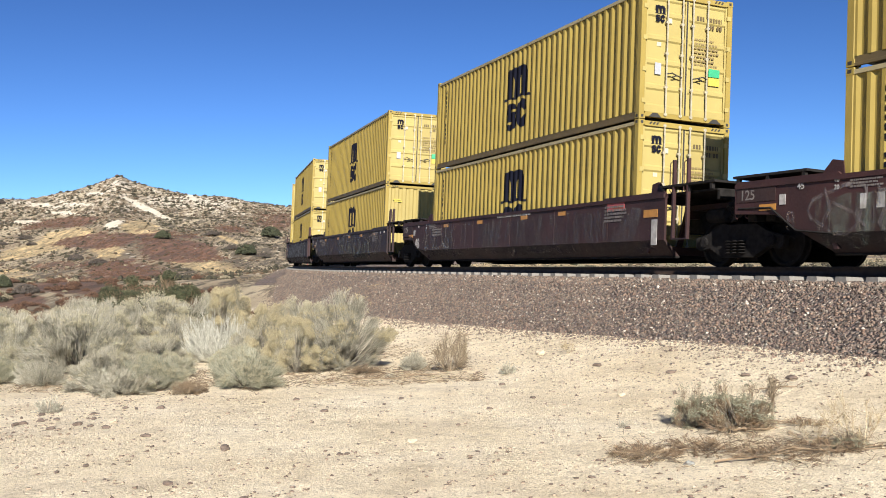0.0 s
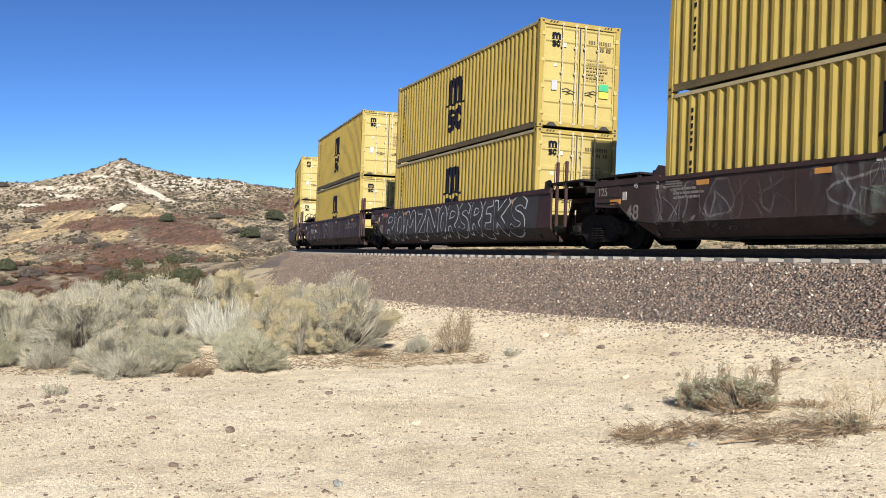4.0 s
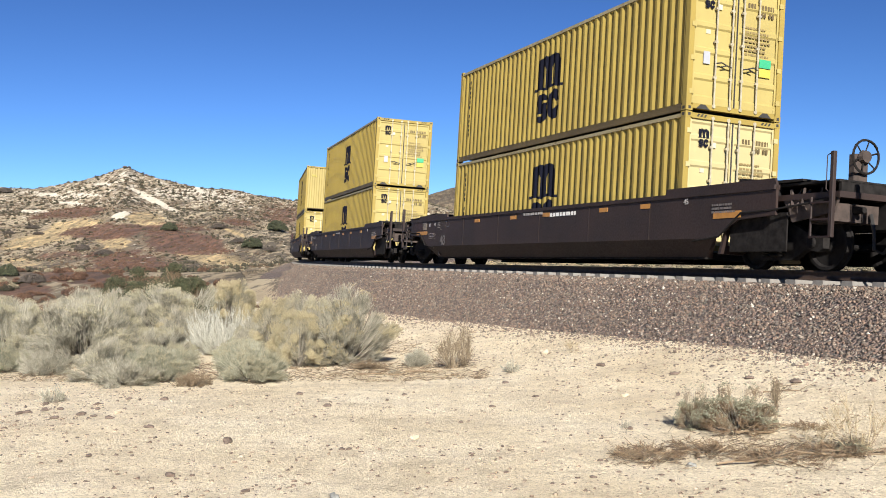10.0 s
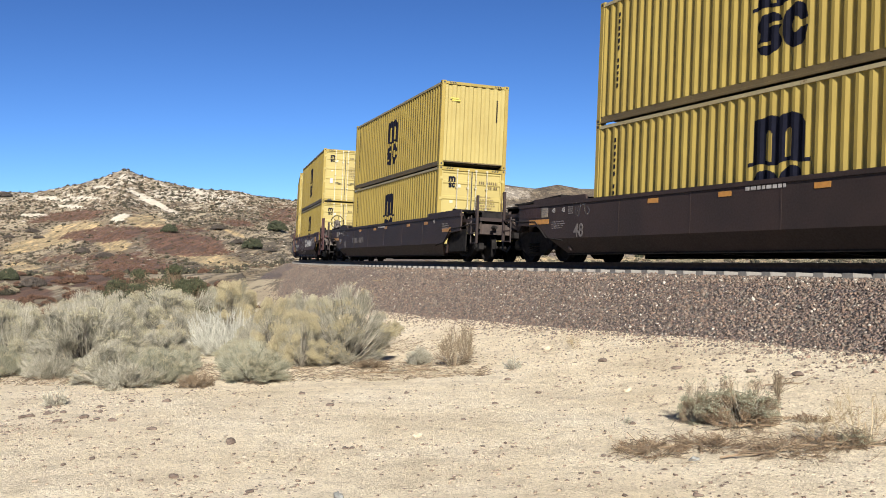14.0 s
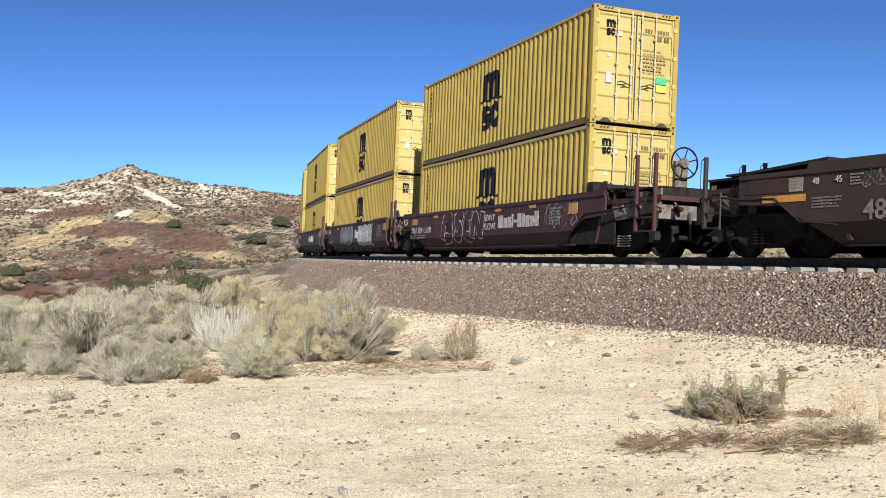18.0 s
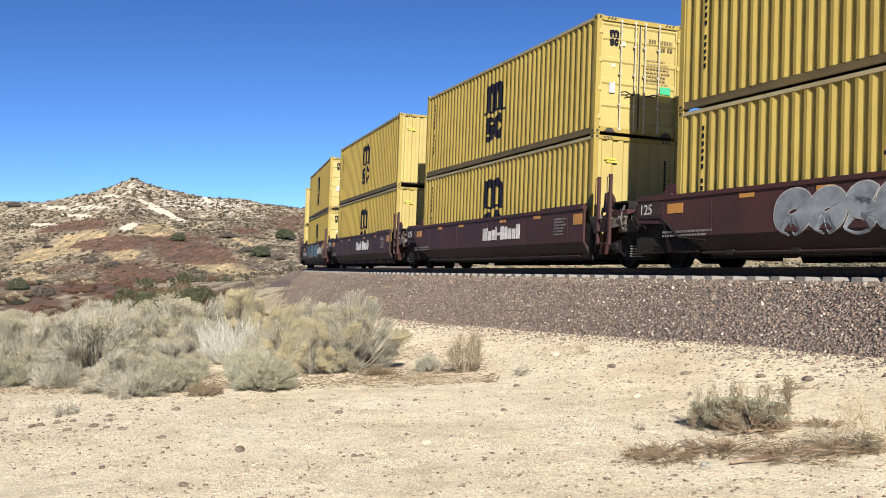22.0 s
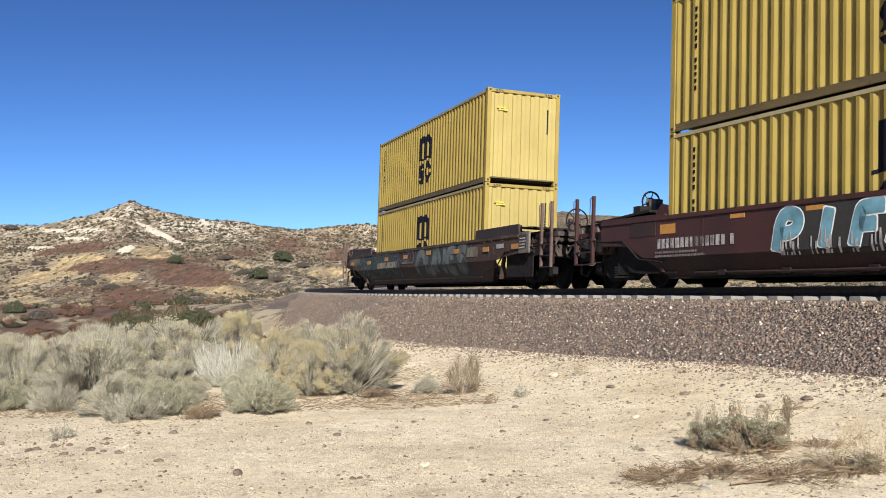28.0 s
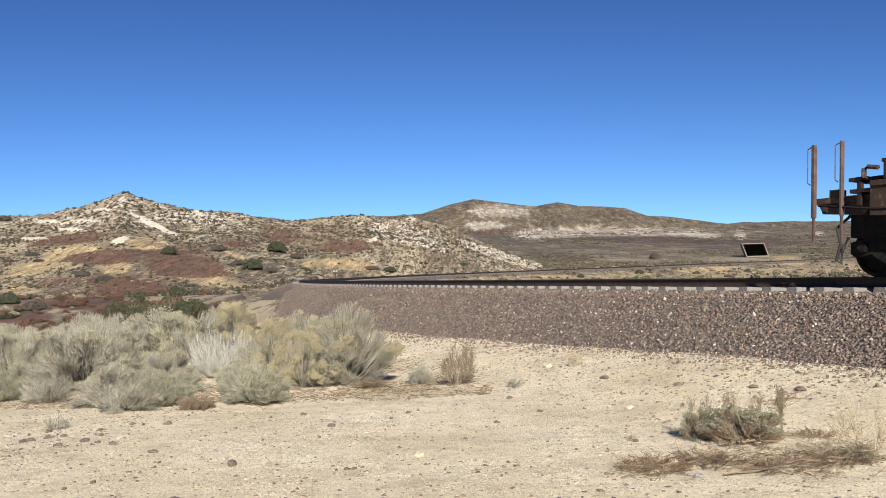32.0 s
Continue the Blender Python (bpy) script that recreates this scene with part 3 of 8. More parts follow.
GROUND = ground_material()
gme = raw_mesh("ground", gv, gf, GROUND, smooth=True)
cap = np.stack([gi[:, 0], np.full(nc, nc * nr), np.roll(gi[:, 0], -1)], -1)
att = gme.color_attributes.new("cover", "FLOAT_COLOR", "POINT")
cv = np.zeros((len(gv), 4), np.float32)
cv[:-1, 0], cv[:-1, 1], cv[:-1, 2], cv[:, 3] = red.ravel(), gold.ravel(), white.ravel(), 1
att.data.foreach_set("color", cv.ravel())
hl = gme.attributes.new("hill", "FLOAT", "POINT")
hv = np.append((smooth(RR, 30, 46)).ravel(), 0).astype(np.float32)
hl.data.foreach_set("value", hv)
dl = gme.attributes.new("distance", "FLOAT", "POINT")
dl.data.foreach_set("value", np.append(smooth(RR, 300, 700).ravel(), 0).astype(np.float32))
ground = tagged(new("ground", gme), "pale sandy desert ground rising into scrub-dotted rocky hills", "ground", kind="structure")


def ground_z(x, y):
    """Height of the sheet as built."""
    x, y = np.asarray(x, float), np.asarray(y, float)
    z = ground_height(x, y)
    s, o, lz = line_side(np.atleast_1d(x), np.atleast_1d(y))
    s, o, lz = s.reshape(x.shape), o.reshape(x.shape), lz.reshape(x.shape)
    li = smooth(np.abs(o), 24.0, 6.0) * smooth(s, -40, -90)
    return z * (1 - li) + (lz - 0.75) * li


# ---- ballast bank, ties and rails ----


def ballast_material():
    m, nt, b = material("crushed_ballast", 0.9)
    v = coords(nt)
    cell = node(nt, "ShaderNodeTexVoronoi", Scale=17.0, Randomness=1.0)
    nt.links.new(v, cell.inputs["Vector"])
    sepc = nt.nodes.new("ShaderNodeSeparateColor")
    nt.links.new(cell.outputs["Color"], sepc.inputs[0])
    col = ramp(nt, sepc.outputs[0], [(0.0, (0.075, 0.058, 0.050)), (0.3, (0.145, 0.098, 0.080)), (0.45, (0.125, 0.110, 0.100)), (0.6, (0.20, 0.128, 0.102)), (0.88, (0.235, 0.175, 0.138)), (0.995, (0.40, 0.35, 0.28))])
    col = mix(nt, ramp(nt, noisy(nt, v, 0.6, 4), [(0.35, (0, 0, 0)), (0.7, (0.35,) * 3)]), col, (0.20, 0.16, 0.13))
    # shade in the gaps between stones, painted into the colour
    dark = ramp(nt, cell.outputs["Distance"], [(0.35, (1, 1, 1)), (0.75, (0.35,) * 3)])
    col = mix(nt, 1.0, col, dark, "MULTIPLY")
    nt.links.new(col, b.inputs["Base Color"])
    inv = nt.nodes.new("ShaderNodeMath")
    inv.operation = "MULTIPLY"
    inv.inputs[1].default_value = -1.0
    nt.links.new(cell.outputs["Distance"], inv.inputs[0])
    bump(nt, b, inv.outputs[0], 1.0, 0.06)
    return m


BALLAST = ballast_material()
# cross-section: (offset to the left, height over the railhead plane)
BANK = [(-8.0, -4.1), (-6.0, -2.92), (-4.6, -2.06), (-3.0, -1.06), (-1.95, -0.41), (-1.42, -0.29), (-1.2, -0.25), (0.0, -0.24), (1.55, -0.22), (2.2, -0.3), (4.2, -1.25), (7.5, -2.5)]
bs = np.concatenate([np.arange(-420, -80, 2.0), np.arange(-80, 34, 0.3), np.arange(34, 120, 2.0)])
prof = []
for (o0, u0), (o1, u1) in zip(BANK[:-1], BANK[1:]):
    n = max(1, int(math.hypot(o1 - o0, u1 - u0) / 0.3)) if o0 < -1.6 else 1
    prof += [(o0 + (o1 - o0) * k / n, u0 + (u1 - u0) * k / n) for k in range(n)]
prof.append(BANK[-1])
po, pu = np.array(prof).T
BSg, BO = np.meshgrid(bs, po, indexing="ij")
BU = np.broadcast_to(pu, BSg.shape)
fade = smooth(np.abs(BO), 1.6, 2.2)
BU = BU + fade * (0.06 * fbm(BSg, BO * 1.0, 1.6, 3, 4) + 0.09 * fbm(BSg, BO, 6.0, 2, 6))
bv = along(BSg, BO, BU).reshape(-1, 3)
bi = np.arange(bv.shape[0]).reshape(BSg.shape)
bf = np.stack([bi[:-1, :-1], bi[1:, :-1], bi[1:, 1:], bi[:-1, 1:]], -1).reshape(-1, 4)[:, ::-1]
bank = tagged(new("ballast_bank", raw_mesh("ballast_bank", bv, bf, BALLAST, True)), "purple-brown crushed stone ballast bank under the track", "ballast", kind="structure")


def swept(section, s_list):
    """A closed section (offset, up) swept along the line."""
    sec = np.array(section)
    SS, II = np.meshgrid(s_list, np.arange(len(sec)), indexing="ij")
    vv = along(SS, sec[II, 0], sec[II, 1]).reshape(-1, 3)
    ii = np.arange(len(vv)).reshape(SS.shape)
    jj = np.roll(ii, -1, 1)
    return vv, np.stack([ii[:-1], jj[:-1], jj[1:], ii[1:]], -1).reshape(-1, 4)


RAIL = [(-0.070, -0.18), (0.070, -0.18), (0.070, -0.165), (0.012, -0.145), (0.010, -0.05), (0.036, -0.038), (0.036, -0.006), (0.026, 0.0), (-0.026, 0.0), (-0.036, -0.006), (-0.036, -0.038), (-0.010, -0.05), (-0.012, -0.145), (-0.070, -0.165)]
track = tagged(new("railway_track"), "curved single railway track with dark rails on concrete ties", "railway track", kind="structure")
for side in (-1, 1):
    vv, ff = swept([(o + side * (GAUGE / 2 + 0.036), u) for o, u in RAIL], np.concatenate([np.arange(-420, -80, 2.0), np.arange(-80, 100, 1.0)]))
    part("rail", raw_mesh("rail", vv, ff, RAILSTEEL), RAILSTEEL, track, "dark rusty steel rail")
tie_mesh = Mesh()
tie_ring = [(-0.13, -0.30), (0.13, -0.30), (0.105, -0.185), (-0.105, -0.185)]
tie_mesh.prism(tie_ring, -1.30, 1.30, "y")
tie_me = tie_mesh.data("tie", CONCRETE)
TIE = 0.61
for k in range(-110, 32):
    part("tie", tie_me, CONCRETE, track, at=ride(k * TIE, 0.5))
far_ties = Mesh()
for k in range(-640, -110):
    base = tie_mesh.v
    mm = ride(k * TIE, 0.5)
    far_ties.add([mm @ Vector(p) for p in base], tie_mesh.f)
tagged(part("far_ties", far_ties.data("far_ties", CONCRETE), CONCRETE, track), kind="stuff")

# ---- containers: 40 ft, x towards the doors, z up from the floor ----
CL, CW, CH = 12.192, 2.438, 2.896


def corrugation(length, pitch=0.282, depth=0.040, flat=0.072, slope=0.060):
    """Points (along, inset) of a trapezoid-corrugated sheet."""
    n = int(length / pitch)
    x = -n * pitch / 2
    pts = [(-length / 2, 0.0)]
    for _ in range(n):
        pts += [(x + flat / 2, 0.0), (x + flat / 2 + slope, depth), (x + pitch - flat / 2 - slope, depth), (x + pitch - flat / 2, 0.0)]
        x += pitch
    pts.append((length / 2, 0.0))
    return pts


def sheet(pts, y_out, z0, z1, thick=0.004, sign=-1):
    """A corrugated sheet in the xz plane whose outer face is at y_out; sign: the way it faces along y."""
    ring = [(x, y_out - sign * d) for x, d in pts] + [(x, y_out - sign * (d + thick)) for x, d in pts[::-1]]
    return Mesh().prism(ring, z0, z1, "z")


def mark_shape(x, z):
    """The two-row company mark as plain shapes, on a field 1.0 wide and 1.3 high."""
    if z > 0.62:                                     # arched upper shape: three bold posts under two arches
        zz = z - 0.62
        if zz < 0.09 and abs(zz - 0.045 - 0.025 * math.sin(x * 12.6 - 0.6)) < 0.026:
            return True
        if not 0.07 < x < 0.93:
            return False
        for c in (0.175, 0.5, 0.825):
            if abs(x - c) < 0.105 and 0.03 < zz < 0.50:
                return True
        for c in (0.335, 0.665):
            d = math.hypot((x - c) / 0.275, (zz - 0.42) / 0.24)
            if zz >= 0.42 and 0.20 < d < 1.0 and (x - c) > -0.2:
                return True
        return 0.07 < x < 0.24 and 0.03 < zz < 0.63
    if x < 0.50:                                     # lower left: two stacked rounded bars
        xx, zz = (x - 0.28) / 0.205, (z - 0.29) / 0.28
        top, low = math.hypot(xx, (zz - 0.46) / 0.54), math.hypot(xx, (zz + 0.46) / 0.54)
        return (top < 1.0 and zz > 0.10 and not (xx > -0.1 and 0.34 < zz < 0.52)) or (low < 1.0 and zz < -0.10 and not (xx < 0.1 and -0.52 < zz < -0.34)) or (abs(zz) < 0.14 and abs(xx) < 0.75)
    xx, zz = (x - 0.72) / 0.205, (z - 0.31) / 0.29
    return 0.36 < math.hypot(xx, zz) < 1.0 and not (xx > 0.2 and abs(zz) < 0.16)


def mark_on(pts, x0, z0, width, height, y_out, sign, lift=0.004, flip=False):
    """The mark painted on a corrugated sheet: strips that follow the folds."""
    m = Mesh()
    dz = height * 0.006
    xs = []
    for (a, da), (b, db) in zip(pts[:-1], pts[1:]):
        n = max(1, int((b - a) / (width * 0.008)))
        xs += [(a + (b - a) * k / n, da + (db - da) * k / n) for k in range(n)]
    xs = [p for p in xs if x0 - 0.02 <= p[0] <= x0 + width + 0.02]
    for (a, da), (b, db) in zip(xs[:-1], xs[1:]):
        q = ((a + b) / 2 - x0) / width
        q = 1 - q if flip else q
        run = None
        for k in range(int(height / dz) + 2):
            inside = 0 <= q <= 1 and mark_shape(q, k * dz / height * 1.37)
            if inside and run is None:
                run = k
            if not inside and run is not None:
                za, zb = z0 + run * dz, z0 + k * dz
                ya, yb = y_out - sign * (da - lift), y_out - sign * (db - lift)
                m.add([(a, ya, za), (b, yb, za), (b, yb, zb), (a, ya, zb)], [(0, 1, 2, 3)])
                run = None
    return m


def bars(m, x0, x1, z0, rows, height, gap, y, rough_ends=0.25, seed=1):
    """Rows of plain bars that stand for writing, on a plane across y; seen from -y."""
    rr = random.Random(seed)
    z = z0
    for _ in range(rows):
        x = x0
        end = x1 - rr.random() * rough_ends * (x1 - x0)
        while x < end:
            w = (0.4 + rr.random()) * height * 1.6 if height < 0.1 else (0.42 + 0.22 * rr.random()) * height
            m.box(x, min(x + w, end), y - 0.003, y, z - height, z)
            x += w + height * (0.5 if height < 0.1 else 0.24 if rr.random() > 0.15 else 0.8)
        z -= height + gap
    return m


def on_end(m):
    """Turns a mesh that is drawn on the near side (seen from -y) to the +x end: x runs to the far side."""
    m.v = [(-y, x, z) for x, y, z in m.v]
    return m


SIDE_PTS = corrugation(CL - 0.30)
END_PTS = corrugation(CW - 0.24, 0.30, 0.042, 0.11, 0.05)


def build_container(name, paint, doors_paint):
    c = tagged(new(name), "yellow corrugated steel shipping container stacked in a well car", "container", "stacked containers on the train")
    hx, hy = CL / 2, CW / 2
    for sign in (-1, 1):
        sd = part("side_panel", sheet(SIDE_PTS, sign * (hy - 0.012), 0.14, CH - 0.10, sign=sign), paint, c, "corrugated yellow side panel")
        part("company_mark", mark_on(SIDE_PTS, -0.84 if sign < 0 else -0.80, 0.54, 1.53, 1.92, sign * (hy - 0.012), sign, flip=sign > 0), NAVY, sd, "dark navy two-row mark painted over the corrugation")
        wr = Mesh()
        rr = random.Random(5)
        for xc in (-5.28,):
            z = 2.5
            while z > 0.75:
                h = 0.07 + 0.03 * rr.random()
                wr.box(xc - 0.03, xc + 0.03, -0.004, 0.004, z - h, z)
                z -= h + (0.065 if rr.random() > 0.15 else 0.2)
        wr.v = [((-x if sign > 0 else x), y + sign * (hy - 0.008), z) for x, y, z in wr.v]
        tagged(part("vertical_lettering", wr, NAVY, sd, "column of small dark painted characters"), kind="stuff")
        part("bottom_rail", Mesh().prism([(sign * (hy - 0.055), 0.0), (sign * hy, 0.0), (sign * hy, 0.045), (sign * (hy - 0.012), 0.055), (sign * (hy - 0.012), 0.16), (sign * (hy - 0.055), 0.16)], -hx + 0.16, hx - 0.16, "x"), RAIL_YELLOW, c, "grimy bottom side rail")
        part("top_rail", Mesh().prism([(sign * (hy - 0.06), CH - 0.115), (sign * (hy - 0.002), CH - 0.115), (sign * (hy - 0.002), CH - 0.04), (sign * (hy - 0.06), CH - 0.04)], -hx + 0.16, hx - 0.16, "x"), TOP_RAIL, c, "pale top rail")
    part("roof_panel", Mesh().prism([(x, CH - 0.045 - d * 0.5) for x, d in SIDE_PTS] + [(x, CH - 0.06 - d * 0.5) for x, d in SIDE_PTS[::-1]], -hy + 0.05, hy - 0.05, "y"), paint, c)
    part("floor_panel", Mesh().box(-hx + 0.1, hx - 0.1, -hy + 0.04, hy - 0.04, 0.10, 0.15), BLACK, c)
    for sx in (-1, 1):
        for sy in (-1, 1):
            xa, xb = sorted((sx * hx, sx * (hx - 0.16)))
            ya, yb = sorted((sy * hy, sy * (hy - 0.13)))
            part("corner_post", Mesh().box(xa, xb, ya, yb, 0.118, CH - 0.118, 0.012), paint, c)
            for z0 in (0.0, CH - 0.118):
                xc, xd = sorted((sx * (hx + 0.004), sx * (hx - 0.178)))
                yc, yd = sorted((sy * (hy + 0.004), sy * (hy - 0.162)))
                cast = part("corner_casting", Mesh().box(xc, xd, yc, yd, z0, z0 + 0.118, 0.01), paint, c)
                part("casting_hole", Mesh().box(sx * (hx - 0.085) - 0.04, sx * (hx - 0.085) + 0.04, sy * (hy + 0.005) - 0.002, sy * (hy + 0.005) + 0.002, z0 + 0.03, z0 + 0.09), BLACK, cast)
                part("casting_hole", Mesh().box(sx * (hx + 0.005) - 0.002, sx * (hx + 0.005) + 0.002, sy * (hy - 0.08) - 0.03, sy * (hy - 0.08) + 0.03, z0 + 0.03, z0 + 0.09), BLACK, cast)
    # closed front end, at -x
    fe = sheet(END_PTS, -0.03, 0.15, CH - 0.10, sign=-1)
    fe.v = [(-hx + 0.03 + (y + 0.03), -x, z) for x, y, z in fe.v]
    fe = part("end_panel", fe, LIT_END_YELLOW, c, "plain corrugated yellow end wall")
    part("end_sticker", Mesh().box(-hx - 0.003, -hx + 0.002, 0.55, 0.85, 2.22, 2.27).box(-hx - 0.003, -hx + 0.002, 0.6, 0.9, 2.29, 2.33), BRIGHT_YELLOW, fe, "bright yellow warning sticker")
    wr = Mesh()
    for k in range(11):
        wr.box(-hx - 0.003, -hx + 0.03, -0.83, -0.79, 1.62 + k * 0.07, 1.67 + k * 0.07)
    tagged(part("end_lettering", wr, NAVY, fe), kind="stuff")
    part("end_sill", Mesh().box(-hx, -hx + 0.1, -hy + 0.16, hy - 0.16, 0.13, 0.17), RAIL_YELLOW, c)
    hz = Mesh()
    for y0 in (-0.95, 0.70):
        for k in range(3):
            hz.prism([(y0 + k * 0.09, CH - 0.095), (y0 + k * 0.09 + 0.045, CH - 0.095), (y0 + k * 0.09 + 0.085, CH - 0.035), (y0 + k * 0.09 + 0.04, CH - 0.035)], -hx - 0.004, -hx, "x")
            hz.prism([(y0 + k * 0.09, CH - 0.095), (y0 + k * 0.09 + 0.045, CH - 0.095), (y0 + k * 0.09 + 0.085, CH - 0.035), (y0 + k * 0.09 + 0.04, CH - 0.035)], hx, hx + 0.004, "x")
    part("header_beam", Mesh().box(-hx, -hx + 0.1, -hy + 0.16, hy - 0.16, CH - 0.11, CH - 0.02), paint, c)
    part("header_beam", Mesh().box(hx - 0.1, hx, -hy + 0.16, hy - 0.16, CH - 0.13, CH - 0.02), paint, c)
    tagged(part("hazard_marking", hz, BLACK, c, "black diagonal height-warning stripes"), kind="stuff")
    # door end, at +x: two leaves with two lock rods each
    part("door_sill", Mesh().box(hx - 0.12, hx - 0.01, -hy + 0.16, hy - 0.16, 0.055, 0.16), paint, c)
    for sy in (-1, 1):
        y0, y1 = sorted((sy * 0.008, sy * (hy - 0.135)))
        rails = [(x, d) for x, d in ((0.17, 0), (0.32, 0), (0.36, 0.03), (0.66, 0.03), (0.70, 0), (0.78, 0), (0.82, 0.03), (1.22, 0.03), (1.26, 0), (1.34, 0), (1.38, 0.03), (1.76, 0.03), (1.80, 0), (1.88, 0), (1.92, 0.03), (2.30, 0.03), (2.34, 0), (2.42, 0), (2.46, 0.03), (2.66, 0.03), (2.70, 0), (2.765, 0))]
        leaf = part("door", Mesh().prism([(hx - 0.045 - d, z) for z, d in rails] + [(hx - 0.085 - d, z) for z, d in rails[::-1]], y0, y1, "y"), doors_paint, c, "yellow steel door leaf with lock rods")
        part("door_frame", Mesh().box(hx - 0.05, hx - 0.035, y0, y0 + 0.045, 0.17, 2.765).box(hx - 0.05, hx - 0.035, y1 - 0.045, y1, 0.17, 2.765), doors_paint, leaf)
        part("gasket", Mesh().box(hx - 0.07, hx - 0.033, sy * 0.009 - 0.011, sy * 0.009 + 0.011, 0.16, 2.77), BLACK, leaf)
        for q in (0.13, 0.50):
            y = sy * q * (hy - 0.14)
            rod = Mesh().tube([(hx + 0.005, y, 0.10), (hx + 0.005, y, 2.84)], 0.019, 6)
            for z in (0.14, 0.75, 1.5, 2.2, 2.80):
                rod.box(hx - 0.05, hx + 0.01, y - 0.04, y + 0.04, z - 0.025, z + 0.025)
            part("lock_rod", rod, GALV, leaf, "galvanised lock rod with keepers")
            ya = y + (-0.26 if q > 0.3 else 0.26) * sy
            part("door_handle", Mesh().tube([(hx + 0.01, y, 0.98 + 0.12 * q), (hx + 0.035, (y + ya) / 2, 1.01 + 0.12 * q), (hx + 0.02, ya, 0.97 + 0.12 * q)], 0.016, 5), BLACK, leaf, "dark bent door handle")
        for z in (0.4, 1.1, 1.8, 2.5):
            part("hinge", Mesh().box(hx - 0.02, hx + 0.012, min(sy * (hy - 0.155), sy * (hy - 0.05)), max(sy * (hy - 0.155), sy * (hy - 0.05)), z - 0.05, z + 0.05, 0.005), doors_paint, leaf)
    x = hx + 0.002
    dm = Mesh()
    cell = 0.011
    for i in range(26):
        for k in range(34):
            if mark_shape(i / 26, k / 26):
                dm.box(x - 0.05, x - 0.042, -0.86 + i * cell, -0.86 + (i + 1) * cell, 2.18 + k * cell * 1.05, 2.18 + (k + 1) * cell * 1.05)
    tagged(part("small_mark", dm, NAVY, c, "small dark mark on the door"), kind="stuff")
    w = bars(Mesh(), 0.26, 0.95, 2.46, 1, 0.10, 0.05, 0.0, 0.05, 3)
    bars(w, 0.62, 0.95, 2.30, 1, 0.10, 0.05, 0.0, 0.05, 4)
    tagged(part("door_lettering", on_end(w).moved(pose(hx - 0.04, 0, 0)), RAIL_YELLOW, c, "rows of small dark door markings"), kind="stuff")
    w = bars(Mesh(), 0.22, 0.90, 1.95, 7, 0.045, 0.05, 0.0, 0.3, 6)
    tagged(part("door_lettering", on_end(w).moved(pose(hx - 0.04, 0, 0)), FADED_INK, c, "rows of faded brown door markings"), kind="stuff")
    for yc in (-0.80, 0.80):
        part("sill_notch", Mesh().prism([(yc - 0.17, 0.055), (yc + 0.17, 0.055), (yc + 0.06, 0.15), (yc - 0.06, 0.15)], hx - 0.02, hx - 0.004, "x"), BLACK, c, "dark notch in the door sill")
    part("placard", Mesh().box(hx - 0.05, hx - 0.036, -0.82, -0.66, 1.02, 1.28), GREY_CARD, c, "grey data placard")
    part("placard", Mesh().box(hx - 0.05, hx - 0.036, 0.62, 0.92, 1.12, 1.30), GREEN, c, "green placard")
    part("placard", Mesh().box(hx - 0.05, hx - 0.036, 0.62, 0.92, 0.92, 1.10), BRIGHT_YELLOW, c, "yellow placard")
    part("placard", Mesh().box(hx - 0.05, hx - 0.038, -0.50, -0.40, 2.20, 2.31), CREAM_CARD, c, "small cream placard")
    part("placard", Mesh().box(hx - 0.08, hx - 0.06, -0.77, -0.66, 1.66, 1.75), CREAM_CARD, c, "small cream placard")
    return c


C_MAIN = build_container("container", YELLOW, LIT_END_YELLOW)
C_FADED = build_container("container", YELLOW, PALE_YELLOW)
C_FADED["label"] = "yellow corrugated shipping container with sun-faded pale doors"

# ---- well cars: x the way they go, -y the side towards the camera, z up from the railhead ----
SIDE_Y, TOP, LOW = 1.46, 1.46, 0.20


